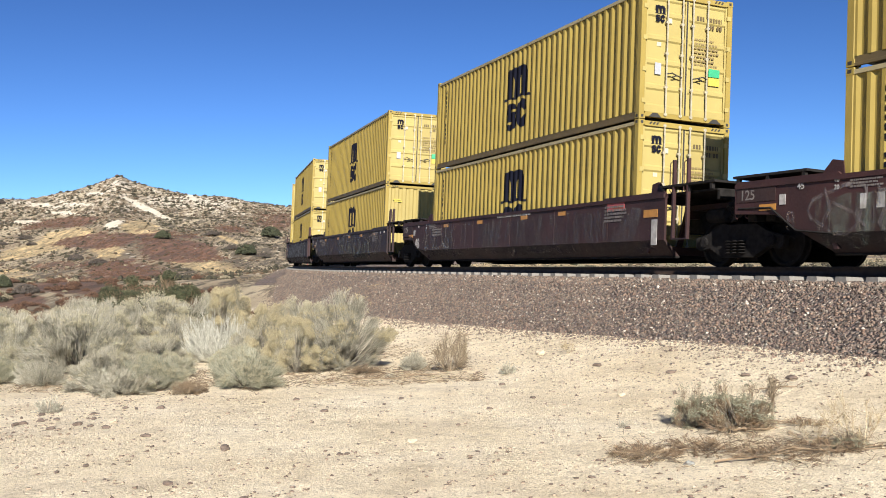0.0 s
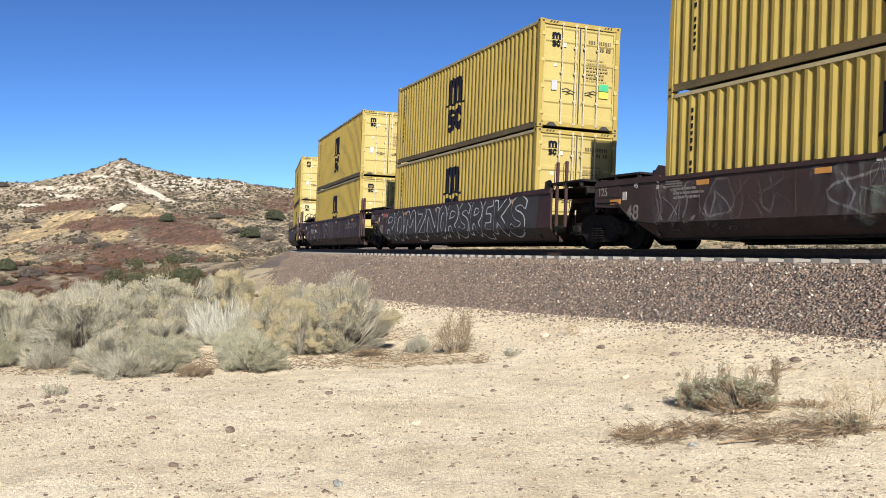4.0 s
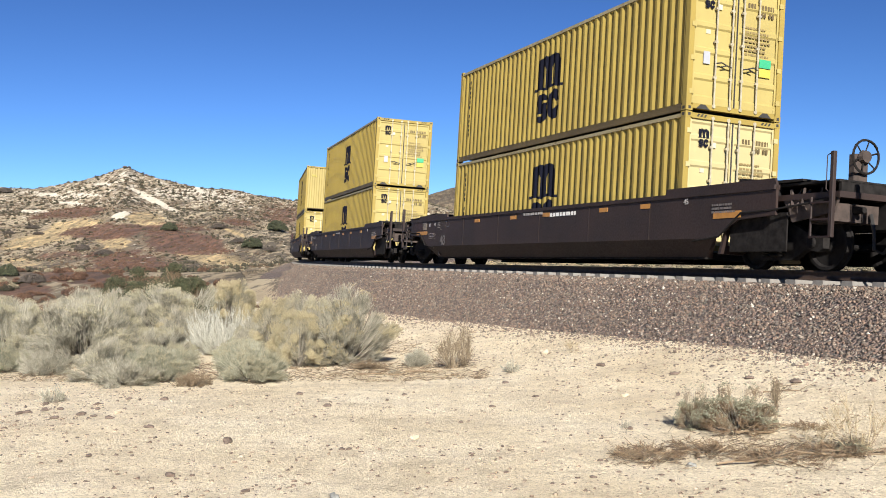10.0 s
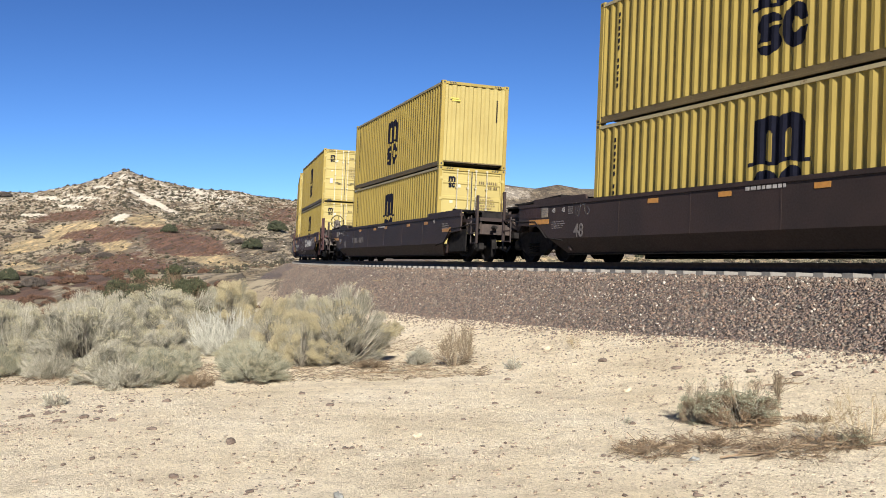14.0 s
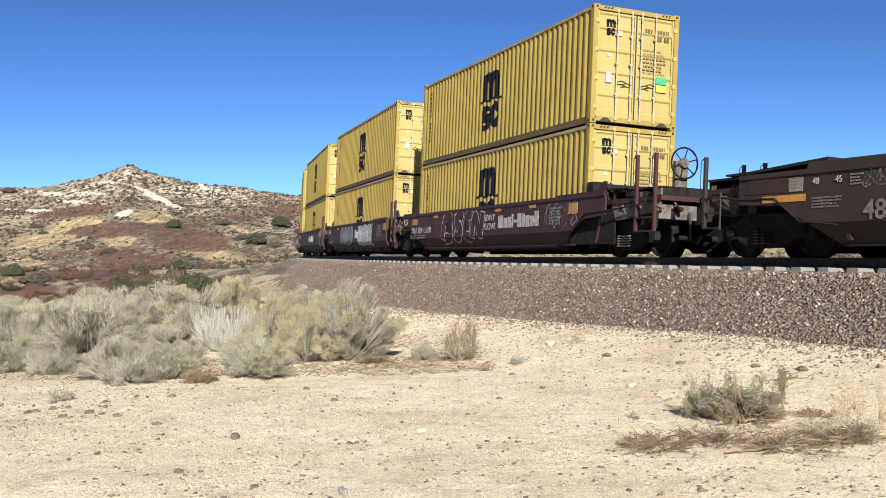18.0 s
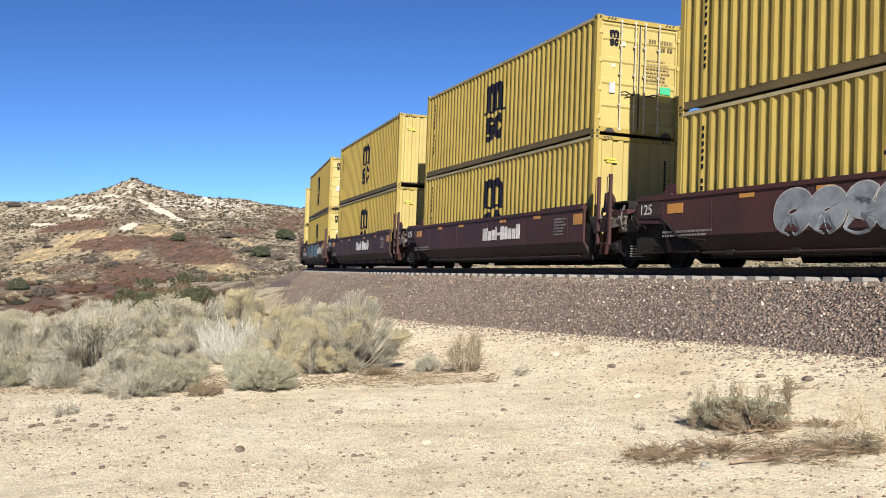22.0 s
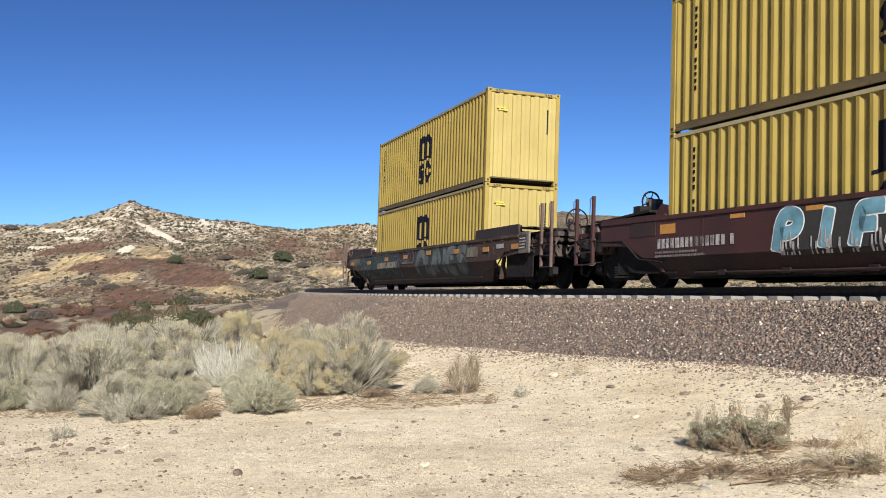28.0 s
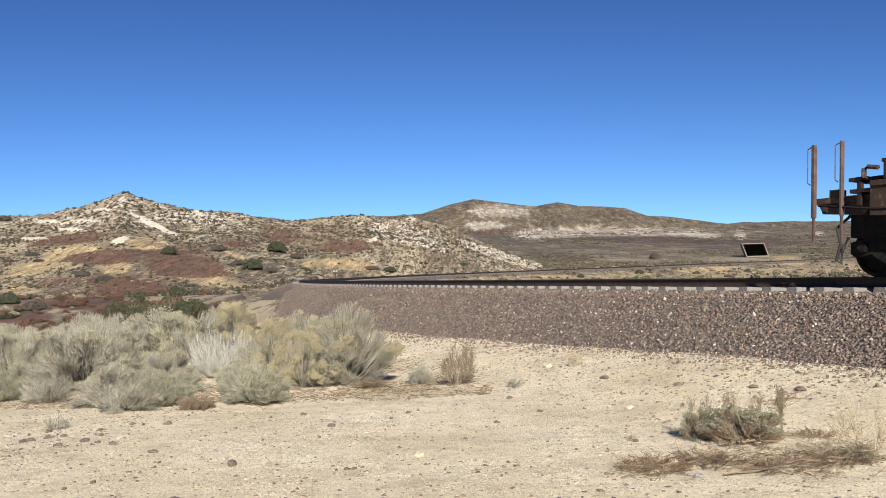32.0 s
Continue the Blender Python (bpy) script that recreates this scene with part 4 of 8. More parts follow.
def truck(parent, x, style):
    """A two-axle truck: bolster, side frames, springs and wheelsets that turn."""
    t = part("truck", Mesh().box(-0.22, 0.22, -1.05, 1.05, 0.42, 0.66, 0.05), GRIME, parent, "grimy cast-steel truck", at=pose(x, 0, 0))
    for sy in (-1, 1):
        y0, y1 = sorted((sy * 0.98, sy * 1.12))
        ring = [(-1.15, 0.36), (-1.05, 0.30), (-0.75, 0.34), (-0.42, 0.16), (0.42, 0.16), (0.75, 0.34), (1.05, 0.30), (1.15, 0.36), (1.15, 0.54), (0.80, 0.62), (0.45, 0.78), (-0.45, 0.78), (-0.80, 0.62), (-1.15, 0.54)]
        part("side_frame", Mesh().prism(ring, y0, y1, "y"), GRIME, t)
        for dx in (-0.17, 0.0, 0.17):
            coil = Mesh()
            for k in range(5):
                coil.lathe([(0.22 + k * 0.055, 0.05), (0.235 + k * 0.055, 0.075), (0.25 + k * 0.055, 0.05)], "z", 10)
            part("spring", coil.moved(pose(dx, sy * 1.16, 0)), style.get("spring", GRIME), t, "coil spring")
    r = 0.457
    for dx in (-0.89, 0.89):
        ws = Mesh().lathe([(-1.05, 0.07), (1.05, 0.07)], "y", 10)
        for sy in (-1, 1):
            prof_w = [(0.66, 0.06), (0.665, 0.12), (0.69, 0.30), (0.655, 0.40), (0.655, r + 0.028), (0.685, r + 0.026), (0.70, r), (0.80, r - 0.006), (0.80, 0.40), (0.745, 0.37), (0.74, 0.16), (0.80, 0.11), (0.80, 0.02)]
            ws.lathe([(sy * a, q) for a, q in prof_w], "y", 28)
            ws.lathe([(sy * 1.0, 0.10), (sy * 1.17, 0.10), (sy * 1.18, 0.06)], "y", 12)
            for k in range(3):
                a = k * 2.094
                ws.box(-0.02, 0.02, -0.008, 0.008, -0.02, 0.02)
                ws.v[-8:] = [(px + 0.07 * math.cos(a), py + sy * 1.18, pz + 0.07 * math.sin(a)) for px, py, pz in ws.v[-8:]]
        w = part("wheelset", ws, WHEEL, t, "steel wheels on an axle", at=pose(dx, 0, r))
        WHEELS.append((w, dx, r))
    return t


WHEELS = []


def handwheel(car, x, y, z, r=0.30):
    """A spoked brake wheel in the plane across x: rim, hub and six spokes."""
    rim = Mesh().tube([(x, y + r * math.cos(a), z + r * math.sin(a)) for a in np.linspace(0, 2 * math.pi, 21)], 0.022, 5)
    wheel = part("handbrake_wheel", rim, GRIME, car, "spoked handbrake wheel")
    part("hub", Mesh().box(x - 0.07, x - 0.02, y - 0.06, y + 0.06, z - 0.06, z + 0.06, 0.02), GRIME, wheel)
    for k in range(6):
        a = k * 2 * math.pi / 6 + 0.3
        part("spoke", Mesh().tube([(x - 0.05, y, z), (x, y + r * math.cos(a), z + r * math.sin(a))], 0.014, 4), GRIME, wheel)


def car_end(car, sx, spec, well, style):
    """The structure over a truck: bulkhead, platform, posts, steps; sx: which end. All places are along sx."""
    paint, metal = style["paint"], style.get("post", style["paint"])
    e, side, kind = spec["deck"], spec["side"], spec["kind"]

    def X(a, b):
        return sorted((sx * a, sx * b))
    yi = SIDE_Y - 0.12
    # dark plates added under a closed end, to hide the yellow load behind
    e_infill = min(spec["side"], 7.9)
    if style.get("closed_end"):
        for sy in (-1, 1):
            part("end_skirt", Mesh().box(*X(e_infill - 1.9, e_infill + 0.2), *sorted((sy * 1.27, sy * 1.30)), 0.28, 1.05), GRIME, car)
        part("bulkhead", Mesh().prism([(sx * (well + 0.02), 0.30), (sx * (well + 0.10), 0.30), (sx * (well + 0.45), 1.28), (sx * (well + 0.37), 1.28)], -yi, yi, "y"), paint, car)
    else:
        part("bulkhead", Mesh().prism([(sx * (well + 0.02), 0.26), (sx * (well + 0.10), 0.26), (sx * (well + 0.16), 0.42), (sx * (well + 0.08), 0.42)], -yi, yi, "y"), paint, car)
        yb = 0.62 if spec.get("open_end") else 0.92 if kind == "joint" else yi
        part("end_beam", Mesh().prism([(sx * (well + 0.30), 1.02), (sx * (well + 0.42), 1.02), (sx * (well + 0.45), 1.28), (sx * (well + 0.37), 1.28)], -yb, yb, "y"), paint, car)
        for sy in (-1, 1):
            part("end_column", Mesh().prism([(sx * (well + 0.08), 0.42), (sx * (well + 0.16), 0.42), (sx * (well + 0.40), 1.10), (sx * (well + 0.32), 1.10)], *sorted((sy * (yb - 0.10), sy * yb)), "y"), paint, car)
    yd = 0.62 if spec.get("open_end") else 0.92 if kind == "joint" and not style.get("closed_end") else yi
    part("end_deck", Mesh().box(*X(well + 0.35, e), -yd, yd, 1.18, 1.28), paint, car, "steel platform over the truck")
    bare = spec.get("bare")
    part("center_sill", Mesh().box(*X(well, e - (0.75 if bare else -0.10)), -0.28, 0.28, 0.72, 1.18), GRIME, car)
    ce = e - (0.50 if bare else 0)
    if kind == "coupled":
        cp = Mesh().tube([(sx * (ce - 0.3), 0, 1.0 if bare else 0.86), (sx * (ce + 0.34), 0, 1.0 if bare else 0.86)], 0.09, 8)
        cp.box(*X(ce + 0.25, ce + 0.50), -0.17, 0.19, *((0.90, 1.15) if bare else (0.70, 1.0)), 0.05)
        part("coupler", cp, GRIME, car, "knuckle coupler")
    if kind == "coupled" and not bare:
        hose = Mesh().tube([(sx * (e - 0.1), -0.55, 0.95), (sx * (e + 0.03), -0.60, 0.62), (sx * (e + 0.06), -0.62, 0.36), (sx * (e + 0.16), -0.52, 0.30), (sx * (e + 0.24), -0.45, 0.48)], 0.03, 6)
        part("air_hose", hose, BLACK, car, "drooping black air hose")
    for px, ztop in spec["posts"]:
        for sy in (-1, 1):
            xx, yy = sx * px, sy * (SIDE_Y - 0.06)
            ph = 0.036 if spec.get("open_end") else 0.042 if not bare else 0.038 if px > 11 else 0.026
            post = Mesh().box(xx - ph, xx + ph, yy - 0.035, yy + 0.035, 0.96 if bare or spec.get("no_steps") else 0.52, ztop, 0.01)
            if bare:
                post.box(xx - 0.018, xx + 0.018, yy - 0.02, yy + 0.02, 0.55, 0.97)
            post.tube([(xx - 0.06, yy - 0.02, ztop - 0.66), (xx - 0.12, yy - 0.02, ztop - 0.62), (xx - 0.12, yy - 0.02, ztop - 0.06), (xx - 0.04, yy - 0.02, ztop - 0.03)], 0.012, 4)
            part("guide_post", post, metal, car, "tall vertical end post with hand grip")
    xs = [p[0] for p in spec["posts"]]
    xa, xb = (min(xs), max(xs)) if len(xs) > 1 else (xs[0] - 0.45, xs[0])
    for sy in (-1, 1):
        yy = sy * (SIDE_Y - 0.05)
        for z in () if bare or spec.get("no_steps") else (0.53,) if spec.get("open_end") else (0.53, 0.82, 1.10):
            part("rung", Mesh().box(*X(xa, xb), yy - 0.03, yy + 0.03, z - 0.015, z + 0.015), CAR_DARK, car)
        if len(xs) < 2:
            part("ladder_rail", Mesh().tube([(sx * xa, yy, 0.5), (sx * xa, yy, 1.2)], 0.022, 5), metal, car)
        if spec.get("open_end"):
            continue
        part("bracket", Mesh().prism([(sx * (side + 0.02), 1.20), (sx * (e - 0.05), 1.20), (sx * (e - 0.15), 1.02 if bare else 0.95), (sx * (side + 0.25), 0.96 if bare else 0.80)], *sorted((sy * (SIDE_Y - 0.20), sy * (SIDE_Y - 0.15))), "y"), style.get("bracket", GRIME), car, "weathered steel end bracket")
    wa, wb = max(side - 0.5, well + 0.55), e - 0.05
    if not bare:
        part("walkway", Mesh().box(*X(wa, wb), -SIDE_Y + 0.15, SIDE_Y - 0.15, 1.44, 1.48).box(*X(wa, wa + 0.06), -SIDE_Y + 0.2, SIDE_Y - 0.2, 1.27, 1.45).box(*X(wb - 0.06, wb), -SIDE_Y + 0.2, SIDE_Y - 0.2, 1.27, 1.45), GRIME, car, "crossover grating")
    if kind == "coupled":
        top = [(sx * (well + 0.55), 1.60), (sx * (side - 0.1), 1.50), (sx * (side + 0.5), 1.50), (sx * (side + 0.5), 1.54), (sx * (side - 0.1), 1.55), (sx * (well + 0.55), 1.66)]
        top = [(q, z + spec.get("grate", 0)) for q, z in top]
        part("deck_grating", Mesh().prism(top, -SIDE_Y + 0.12, SIDE_Y - 0.12, "y"), GRIME, car, "dark raised deck grating")
        for k, gx in enumerate((well + 0.75, side - 0.7, side - 0.2)):
            part("deck_support", Mesh().box(*X(gx, gx + 0.07), -SIDE_Y + 0.16, -SIDE_Y + 0.24, 1.27, 1.56), GRIME, car)
        if not style.get("plain_deck"):
            part("retainer_box", Mesh().box(*X(side - 0.9, side - 1.25), -1.25, -0.95, 1.54, 1.78, 0.05), GRIME, car)
    if kind == "joint" and not style.get("closed_end"):
        ga, gb = well + 0.62, max(side, e) + 0.02
        part("deck_grating", Mesh().box(*X(ga, gb), -SIDE_Y + 0.02, SIDE_Y - 0.02, 1.585, 1.63), GRIME, car, "dark raised deck grating")
        for gx in (ga + 0.05, (ga + gb) / 2, gb - 0.15):
            for sy in (-1, 1):
                part("deck_support", Mesh().box(*X(gx, gx + 0.07), *sorted((sy * (SIDE_Y - 0.10), sy * (SIDE_Y - 0.03))), 1.46, 1.59), GRIME, car)
    rr = random.Random(int(abs(e * 100)))
    clutter = Mesh()
    for k in range(0 if bare or spec.get("open_end") else 7):
        xk = side + 0.1 + (e - side) * rr.random()
        clutter.tube([(sx * xk, -SIDE_Y + 0.15 + 0.3 * rr.random(), 1.38), (sx * (xk + 0.3 * rr.random() - 0.1), -SIDE_Y + 0.12, 1.1), (sx * (xk + 0.5 * rr.random() - 0.25), -SIDE_Y + 0.2, 0.75 + 0.3 * rr.random())], 0.018 + 0.012 * rr.random(), 5)
    if clutter.v:
        tagged(part("linkage", clutter, style.get("bracket", GRIME), car, "brake rods and pipes"), kind="stuff")
    pipe = Mesh().tube([(sx * (e - 0.1), -SIDE_Y + 0.10, 1.16), (sx * (side - 0.1), -SIDE_Y + 0.0, 1.02), (sx * (side - 0.9), -SIDE_Y - 0.015, 1.0), (sx * (side - 1.5), -SIDE_Y - 0.02, 0.58), (sx * (side - 2.3), -SIDE_Y - 0.02, 0.50)], 0.02, 5)
    if spec["shape"] == "slope":
        part("brake_pipe", pipe, style.get("pipe", GRIME), car)
    if not bare:
        part("brake_cylinder", Mesh().lathe([(-0.3, 0.0), (-0.3, 0.14), (0.25, 0.15), (0.3, 0.08), (0.55, 0.05)], "x", 12).moved(pose(sx * (e - 0.5), -0.85, 1.0)), GRIME, car)
    for k in range(0 if bare else 3):
        part("valve_box", Mesh().box(*X(e - 0.15 - 0.33 * k, e - 0.38 - 0.33 * k), -1.25 + 0.12 * k + (0.60 if spec.get("open_end") else 0), -0.3, 0.80, 1.10 + 0.05 * k, 0.04), style.get("bracket", GRIME), car)
    if kind == "coupled" and len(spec["posts"]) > 1 and not bare:
        a, b = sorted(p[0] for p in spec["posts"])
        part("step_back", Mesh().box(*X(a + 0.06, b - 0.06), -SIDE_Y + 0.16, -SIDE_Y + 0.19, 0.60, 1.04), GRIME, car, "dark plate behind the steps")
        rr = random.Random(int(e * 100) + (1 if sx > 0 else 7))
        for k in range(5):
            q, z = a - 0.9 + 1.5 * rr.random(), 0.95 + 0.35 * rr.random()
            y = -1.35 + 0.7 * rr.random()
            part("brake_rod", Mesh().tube([(sx * q, y, z), (sx * (q + 0.25), y - 0.03, z + 0.10 * (rr.random() - 0.4)), (sx * (q + 0.5 + 0.3 * rr.random()), y, z - 0.22 * rr.random()), (sx * (q + 0.75), y + 0.05, z - 0.30 * rr.random())], 0.020 + 0.012 * rr.random(), 6), style.get("bracket", GRIME) if k % 2 else GRIME, car)
        for k in range(3):
            q, z = a - 0.6 + 0.55 * k, 1.28 + 0.04 * rr.random()
            part("bracket", Mesh().box(*X(q, q + 0.22 + 0.15 * rr.random()), -1.30, -1.05 + 0.3 * rr.random(), z, z + 0.10 + 0.10 * rr.random(), 0.015), style.get("bracket", GRIME), car)
    if spec.get("wheel"):
        wx, wz, wr_ = spec["wheel"], spec.get("wheel_z", 1.90), spec.get("wheel_r", 0.28)
        handwheel(car, sx * wx, -0.72, wz, wr_)
        part("handbrake_housing", Mesh().box(*X(wx - 0.05, wx - 0.28), -0.86, -0.56, 1.28, wz + 0.05, 0.06).add(*(lambda q: (q.v, q.f))(Mesh().lathe([(-0.05, 0.0), (-0.05, 0.12), (0.03, 0.1), (0.03, 0.0)], "x", 10).moved(pose(sx * wx, -0.72, wz)))), style.get("bracket", GRIME), car, "rusty handbrake gearbox")
    for sy in () if style.get("plain_deck") else (-1, 1):
        cone = [(sx * (well - 0.02), 1.28), (sx * (well + 0.52), 1.28), (sx * (well + 0.44), 1.58), (sx * (well + 0.26), 1.76), (sx * (well + 0.04), 1.72)]
        part("guide_plate", Mesh().prism(cone, *sorted((sy * (SIDE_Y - 0.28), sy * (SIDE_Y - 0.22))), "y"), style.get("guide", paint), car, "flared container guide")


def well_car(name, label, style, front, rear, well=6.36):
    """front, rear: where the side plate, the deck, the posts and the truck stand."""
    car = tagged(new(name), label, "well car", "well cars of the train")
    paint, zl = style["paint"], style.get("fold", 0.5)
    fs, rs = front["side"], rear["side"]

    def foot(spec, sx):
        s = spec["side"]
        if spec["shape"] == "square":
            return [(sx * s, zl), (sx * s, TOP)]
        return [(sx * (s - 1.65), zl), (sx * (s - 0.98), 0.88), (sx * s, 0.93), (sx * s, TOP)]
    for sy in (-1, 1):
        y0, y1 = sorted((sy * (SIDE_Y - 0.05), sy * SIDE_Y))
        ring = foot(rear, -1) + foot(front, 1)[::-1]
        sill = part("side_sill", Mesh().prism(ring, y0, y1, "y"), paint, car, style["side"])
        part("top_chord", Mesh().box(-rs, fs, *sorted((sy * (SIDE_Y - 0.10), sy * (SIDE_Y + 0.03))), TOP - 0.08, TOP + 0.004, 0.02), paint, sill)
        # lower side folds inward under the load; its ends slope up where the trucks stand
        ins = style.get("inset", 0.24)
        xf, xr = [s["side"] if s["shape"] == "square" else s["side"] - 1.65 for s in (front, rear)]
        uf, ur = [0.0 if s["shape"] == "square" else 0.45 * (zl - LOW) / 0.3 for s in (front, rear)]
        ya, yb, yc = sy * SIDE_Y, sy * (SIDE_Y - ins), sy * (SIDE_Y - ins - 0.15)
        fold = Mesh().add([(-xr, ya, zl), (xf, ya, zl), (xf - uf, yb, LOW), (-xr + ur, yb, LOW), (-xr, ya - sy * 0.05, zl), (xf, ya - sy * 0.05, zl), (xf - uf, yc, LOW), (-xr + ur, yc, LOW)],
                          [(0, 1, 2, 3), (4, 7, 6, 5), (0, 4, 5, 1), (1, 5, 6, 2), (2, 6, 7, 3), (3, 7, 4, 0)])
        # a darker "under" paint carries grime and the downward face's shade in its colour
        part("bottom_sill", fold, style.get("under", paint), sill, "inward-folded lower side with grime and, where darker, painted-in shade")
        part("lower_flange", Mesh().box(-xr + ur, xf - uf, *sorted((yb + sy * 0.02, yc)), LOW - 0.035, LOW), GRIME, sill)
        up = style.get("raise", 0.05)
        for sx, s, x0 in ((1, fs, front.get("shroud", 2.4)), (-1, rs, rear.get("shroud", 2.4))):
            so = s - (rear if sx < 0 else front).get("shroud_in", 0.0)
            part("corner_shroud", Mesh().prism([(sx * so, TOP), (sx * (so - 0.05), TOP + up), (sx * (s - x0 + 0.05), TOP + up), (sx * (s - x0), TOP)], y0, y1, "y"), style.get("shroud", paint), sill)
        for x in np.arange(-5.0, 5.1, 2.5):
            part("weld_rib", Mesh().box(x - 0.02, x + 0.02, *sorted((sy * (SIDE_Y - 0.002), sy * (SIDE_Y + 0.006))), zl, TOP - 0.08), paint, sill)
    for x in (-5.9, -3.0, 0.0, 3.0, 5.9):
        part("floor_beam", Mesh().box(x - 0.16, x + 0.16, -SIDE_Y + 0.35, SIDE_Y - 0.35, 0.20, 0.33, 0.03), GRIME, car)
    car_end(car, 1, front, well, style)
    car_end(car, -1, rear, well, style)
    for sx, s in ((1, front), (-1, rear)):
        if s.get("truck"):
            truck(car, sx * s["truck"], style)
    return car


def panel(car, name, mat, x0, x1, z0, z1, label="", lift=0.012, lean=0.0):
    """A flat plate, sticker or painted field on the camera's side of a car."""
    y = -SIDE_Y - lift
    m = Mesh().add([(x0, y, z0), (x1, y, z0), (x1 + lean, y, z1), (x0 + lean, y, z1), (x0, y + 0.008, z0), (x1, y + 0.008, z0), (x1 + lean, y + 0.008, z1), (x0 + lean, y + 0.008, z1)],
                   [(0, 1, 2, 3), (4, 7, 6, 5), (0, 4, 5, 1), (1, 5, 6, 2), (2, 6, 7, 3), (3, 7, 4, 0)])
    return part(name, m, mat, car, label)


def writing(car, mat, x0, x1, z, rows, height, label="small painted lettering", seed=1, lift=0.012):
    return tagged(part("lettering", bars(Mesh(), x0, x1, z, rows, height, height * 0.7, -SIDE_Y - lift, 0.3, seed), mat, car, label), kind="stuff")


def number(car, text, x, z, size, mat, label=""):
    """Painted capacity figures."""
    cu = bpy.data.curves.new("stencil", "FONT")
    cu.body, cu.size, cu.extrude, cu.offset = text, size, 0.002, size * 0.012
    tmp = bpy.data.objects.new("stencil", cu)
    me = bpy.data.meshes.new_from_object(tmp)
    bpy.data.objects.remove(tmp)
    me.materials.clear()
    me.materials.append(mat)
    ob = part("stencil", me, mat, car, label or "painted figures " + text)
    ob.matrix_basis = pose(x, -SIDE_Y - 0.014, z, 90, 0, 0)
    return ob


def ribbon(m, pts, w, y, z_fold=None, ins=0.24):
    """A flat painted stroke through (x, z) points; below the fold it follows the inward-sloping lower side."""
    P = [Vector((p[0], p[1])) for p in pts]
    left, right = [], []
    for i, p in enumerate(P):
        d = (P[min(i + 1, len(P) - 1)] - P[max(i - 1, 0)])
        d = d.normalized() if d.length > 1e-6 else Vector((1, 0))
        n = Vector((-d.y, d.x)) * w / 2 * (0.75 if i in (0, len(P) - 1) else 1)
        left.append(p + n)
        right.append(p - n)
    k = len(P)

    def put(p):
        yy = y
        if z_fold is not None and p.y < z_fold:
            yy = y + ins * (z_fold - p.y) / (z_fold - LOW)
        return (p.x, yy, p.y)
    m.add([put(p) for p in left] + [put(p) for p in right], [(i, i + 1, k + i + 1, k + i) for i in range(k - 1)])
    return m


def spray(car, name, mat, x0, x1, z0, z1, letters, seed, w=0.07, fill=None, label="sprayed graffiti strokes", lift=0.013, fold=0.5, ins=0.24, drips=0):
    """Bubble-like graffiti: loops and bent strokes with no readable words, optional filled shapes behind."""
    rr = random.Random(seed)
    m, fl = Mesh(), Mesh()
    step = (x1 - x0) / letters
    y = -SIDE_Y - lift
    for k in range(letters):
        cx, cz = x0 + (k + 0.5) * step, (z0 + z1) / 2 + (rr.random() - 0.5) * 0.1
        a, b = step * (0.42 + 0.14 * rr.random()), (z1 - z0) * (0.40 + 0.1 * rr.random())
        kind = rr.randrange(4)
        lean = (rr.random() - 0.35) * 0.5
        n = 16
        span = (0.0, 2 * math.pi) if kind == 0 else (0.5, 5.4) if kind == 1 else (-2.4, 2.4) if kind == 2 else (-0.3, 3.5)
        pts = []
        for i in range(n + 1):
            t = span[0] + (span[1] - span[0]) * i / n
            q = 1 + 0.18 * math.sin(3 * t + seed + k)
            z = cz + b * q * math.sin(t)
            pts.append((cx + a * q * math.cos(t) + lean * (z - cz), min(max(z, z0), z1)))
        ribbon(m, pts, w, y, fold, ins)
        ribbon(m, [(cx - a * 0.7, z0 + 0.05), (cx - a * 0.55, (z0 + cz) / 2), (cx - a * 0.4 + lean * 0.2, cz), (cx - a * 0.75 + lean * 0.5, z1 - 0.04)], w * 1.1, y - 0.001, fold, ins)
        if rr.random() > 0.4:
            ribbon(m, [(cx - a * 0.3, cz + b * 0.3), (cx + a * 0.5, cz - b * 0.2), (cx + a * 0.95, cz - b * 0.8)], w * 0.9, y - 0.002, fold, ins)
        for _ in range(drips):
            dx = cx + a * (rr.random() * 1.8 - 0.9)
            ribbon(m, [(dx, cz), (dx + 0.01, cz - b * 0.4), (dx, max(z0, cz - b * (0.6 + 0.5 * rr.random())))], w * 0.3, y - 0.001, fold, ins)
        # the fill is cut into level strips so that it bends over the fold
        zs = np.linspace(max(z0, cz - b), min(z1, cz + b), 8)
        for za, zb in zip(zs[:-1], zs[1:]):
            wa, wb = (a * 1.05 * math.sqrt(max(0.12, 1 - ((q - cz) / b) ** 2)) for q in (za, zb))
            sa, sb = (lean * (q - cz) for q in (za, zb))
            cor = [(cx - wa + sa, za), (cx + wa + sa, za), (cx + wb + sb, zb), (cx - wb + sb, zb)]
            fl.add([(px, y + 0.004 + (ins * (fold - pz) / (fold - LOW) if pz < fold else 0), pz) for px, pz in cor], [(0, 1, 2, 3)])
    if fill is not None:
        tagged(part(name + "_fill", fl, fill, car, "sprayed graffiti fill"), kind="stuff")
    return tagged(part(name, m, mat, car, label), kind="stuff")


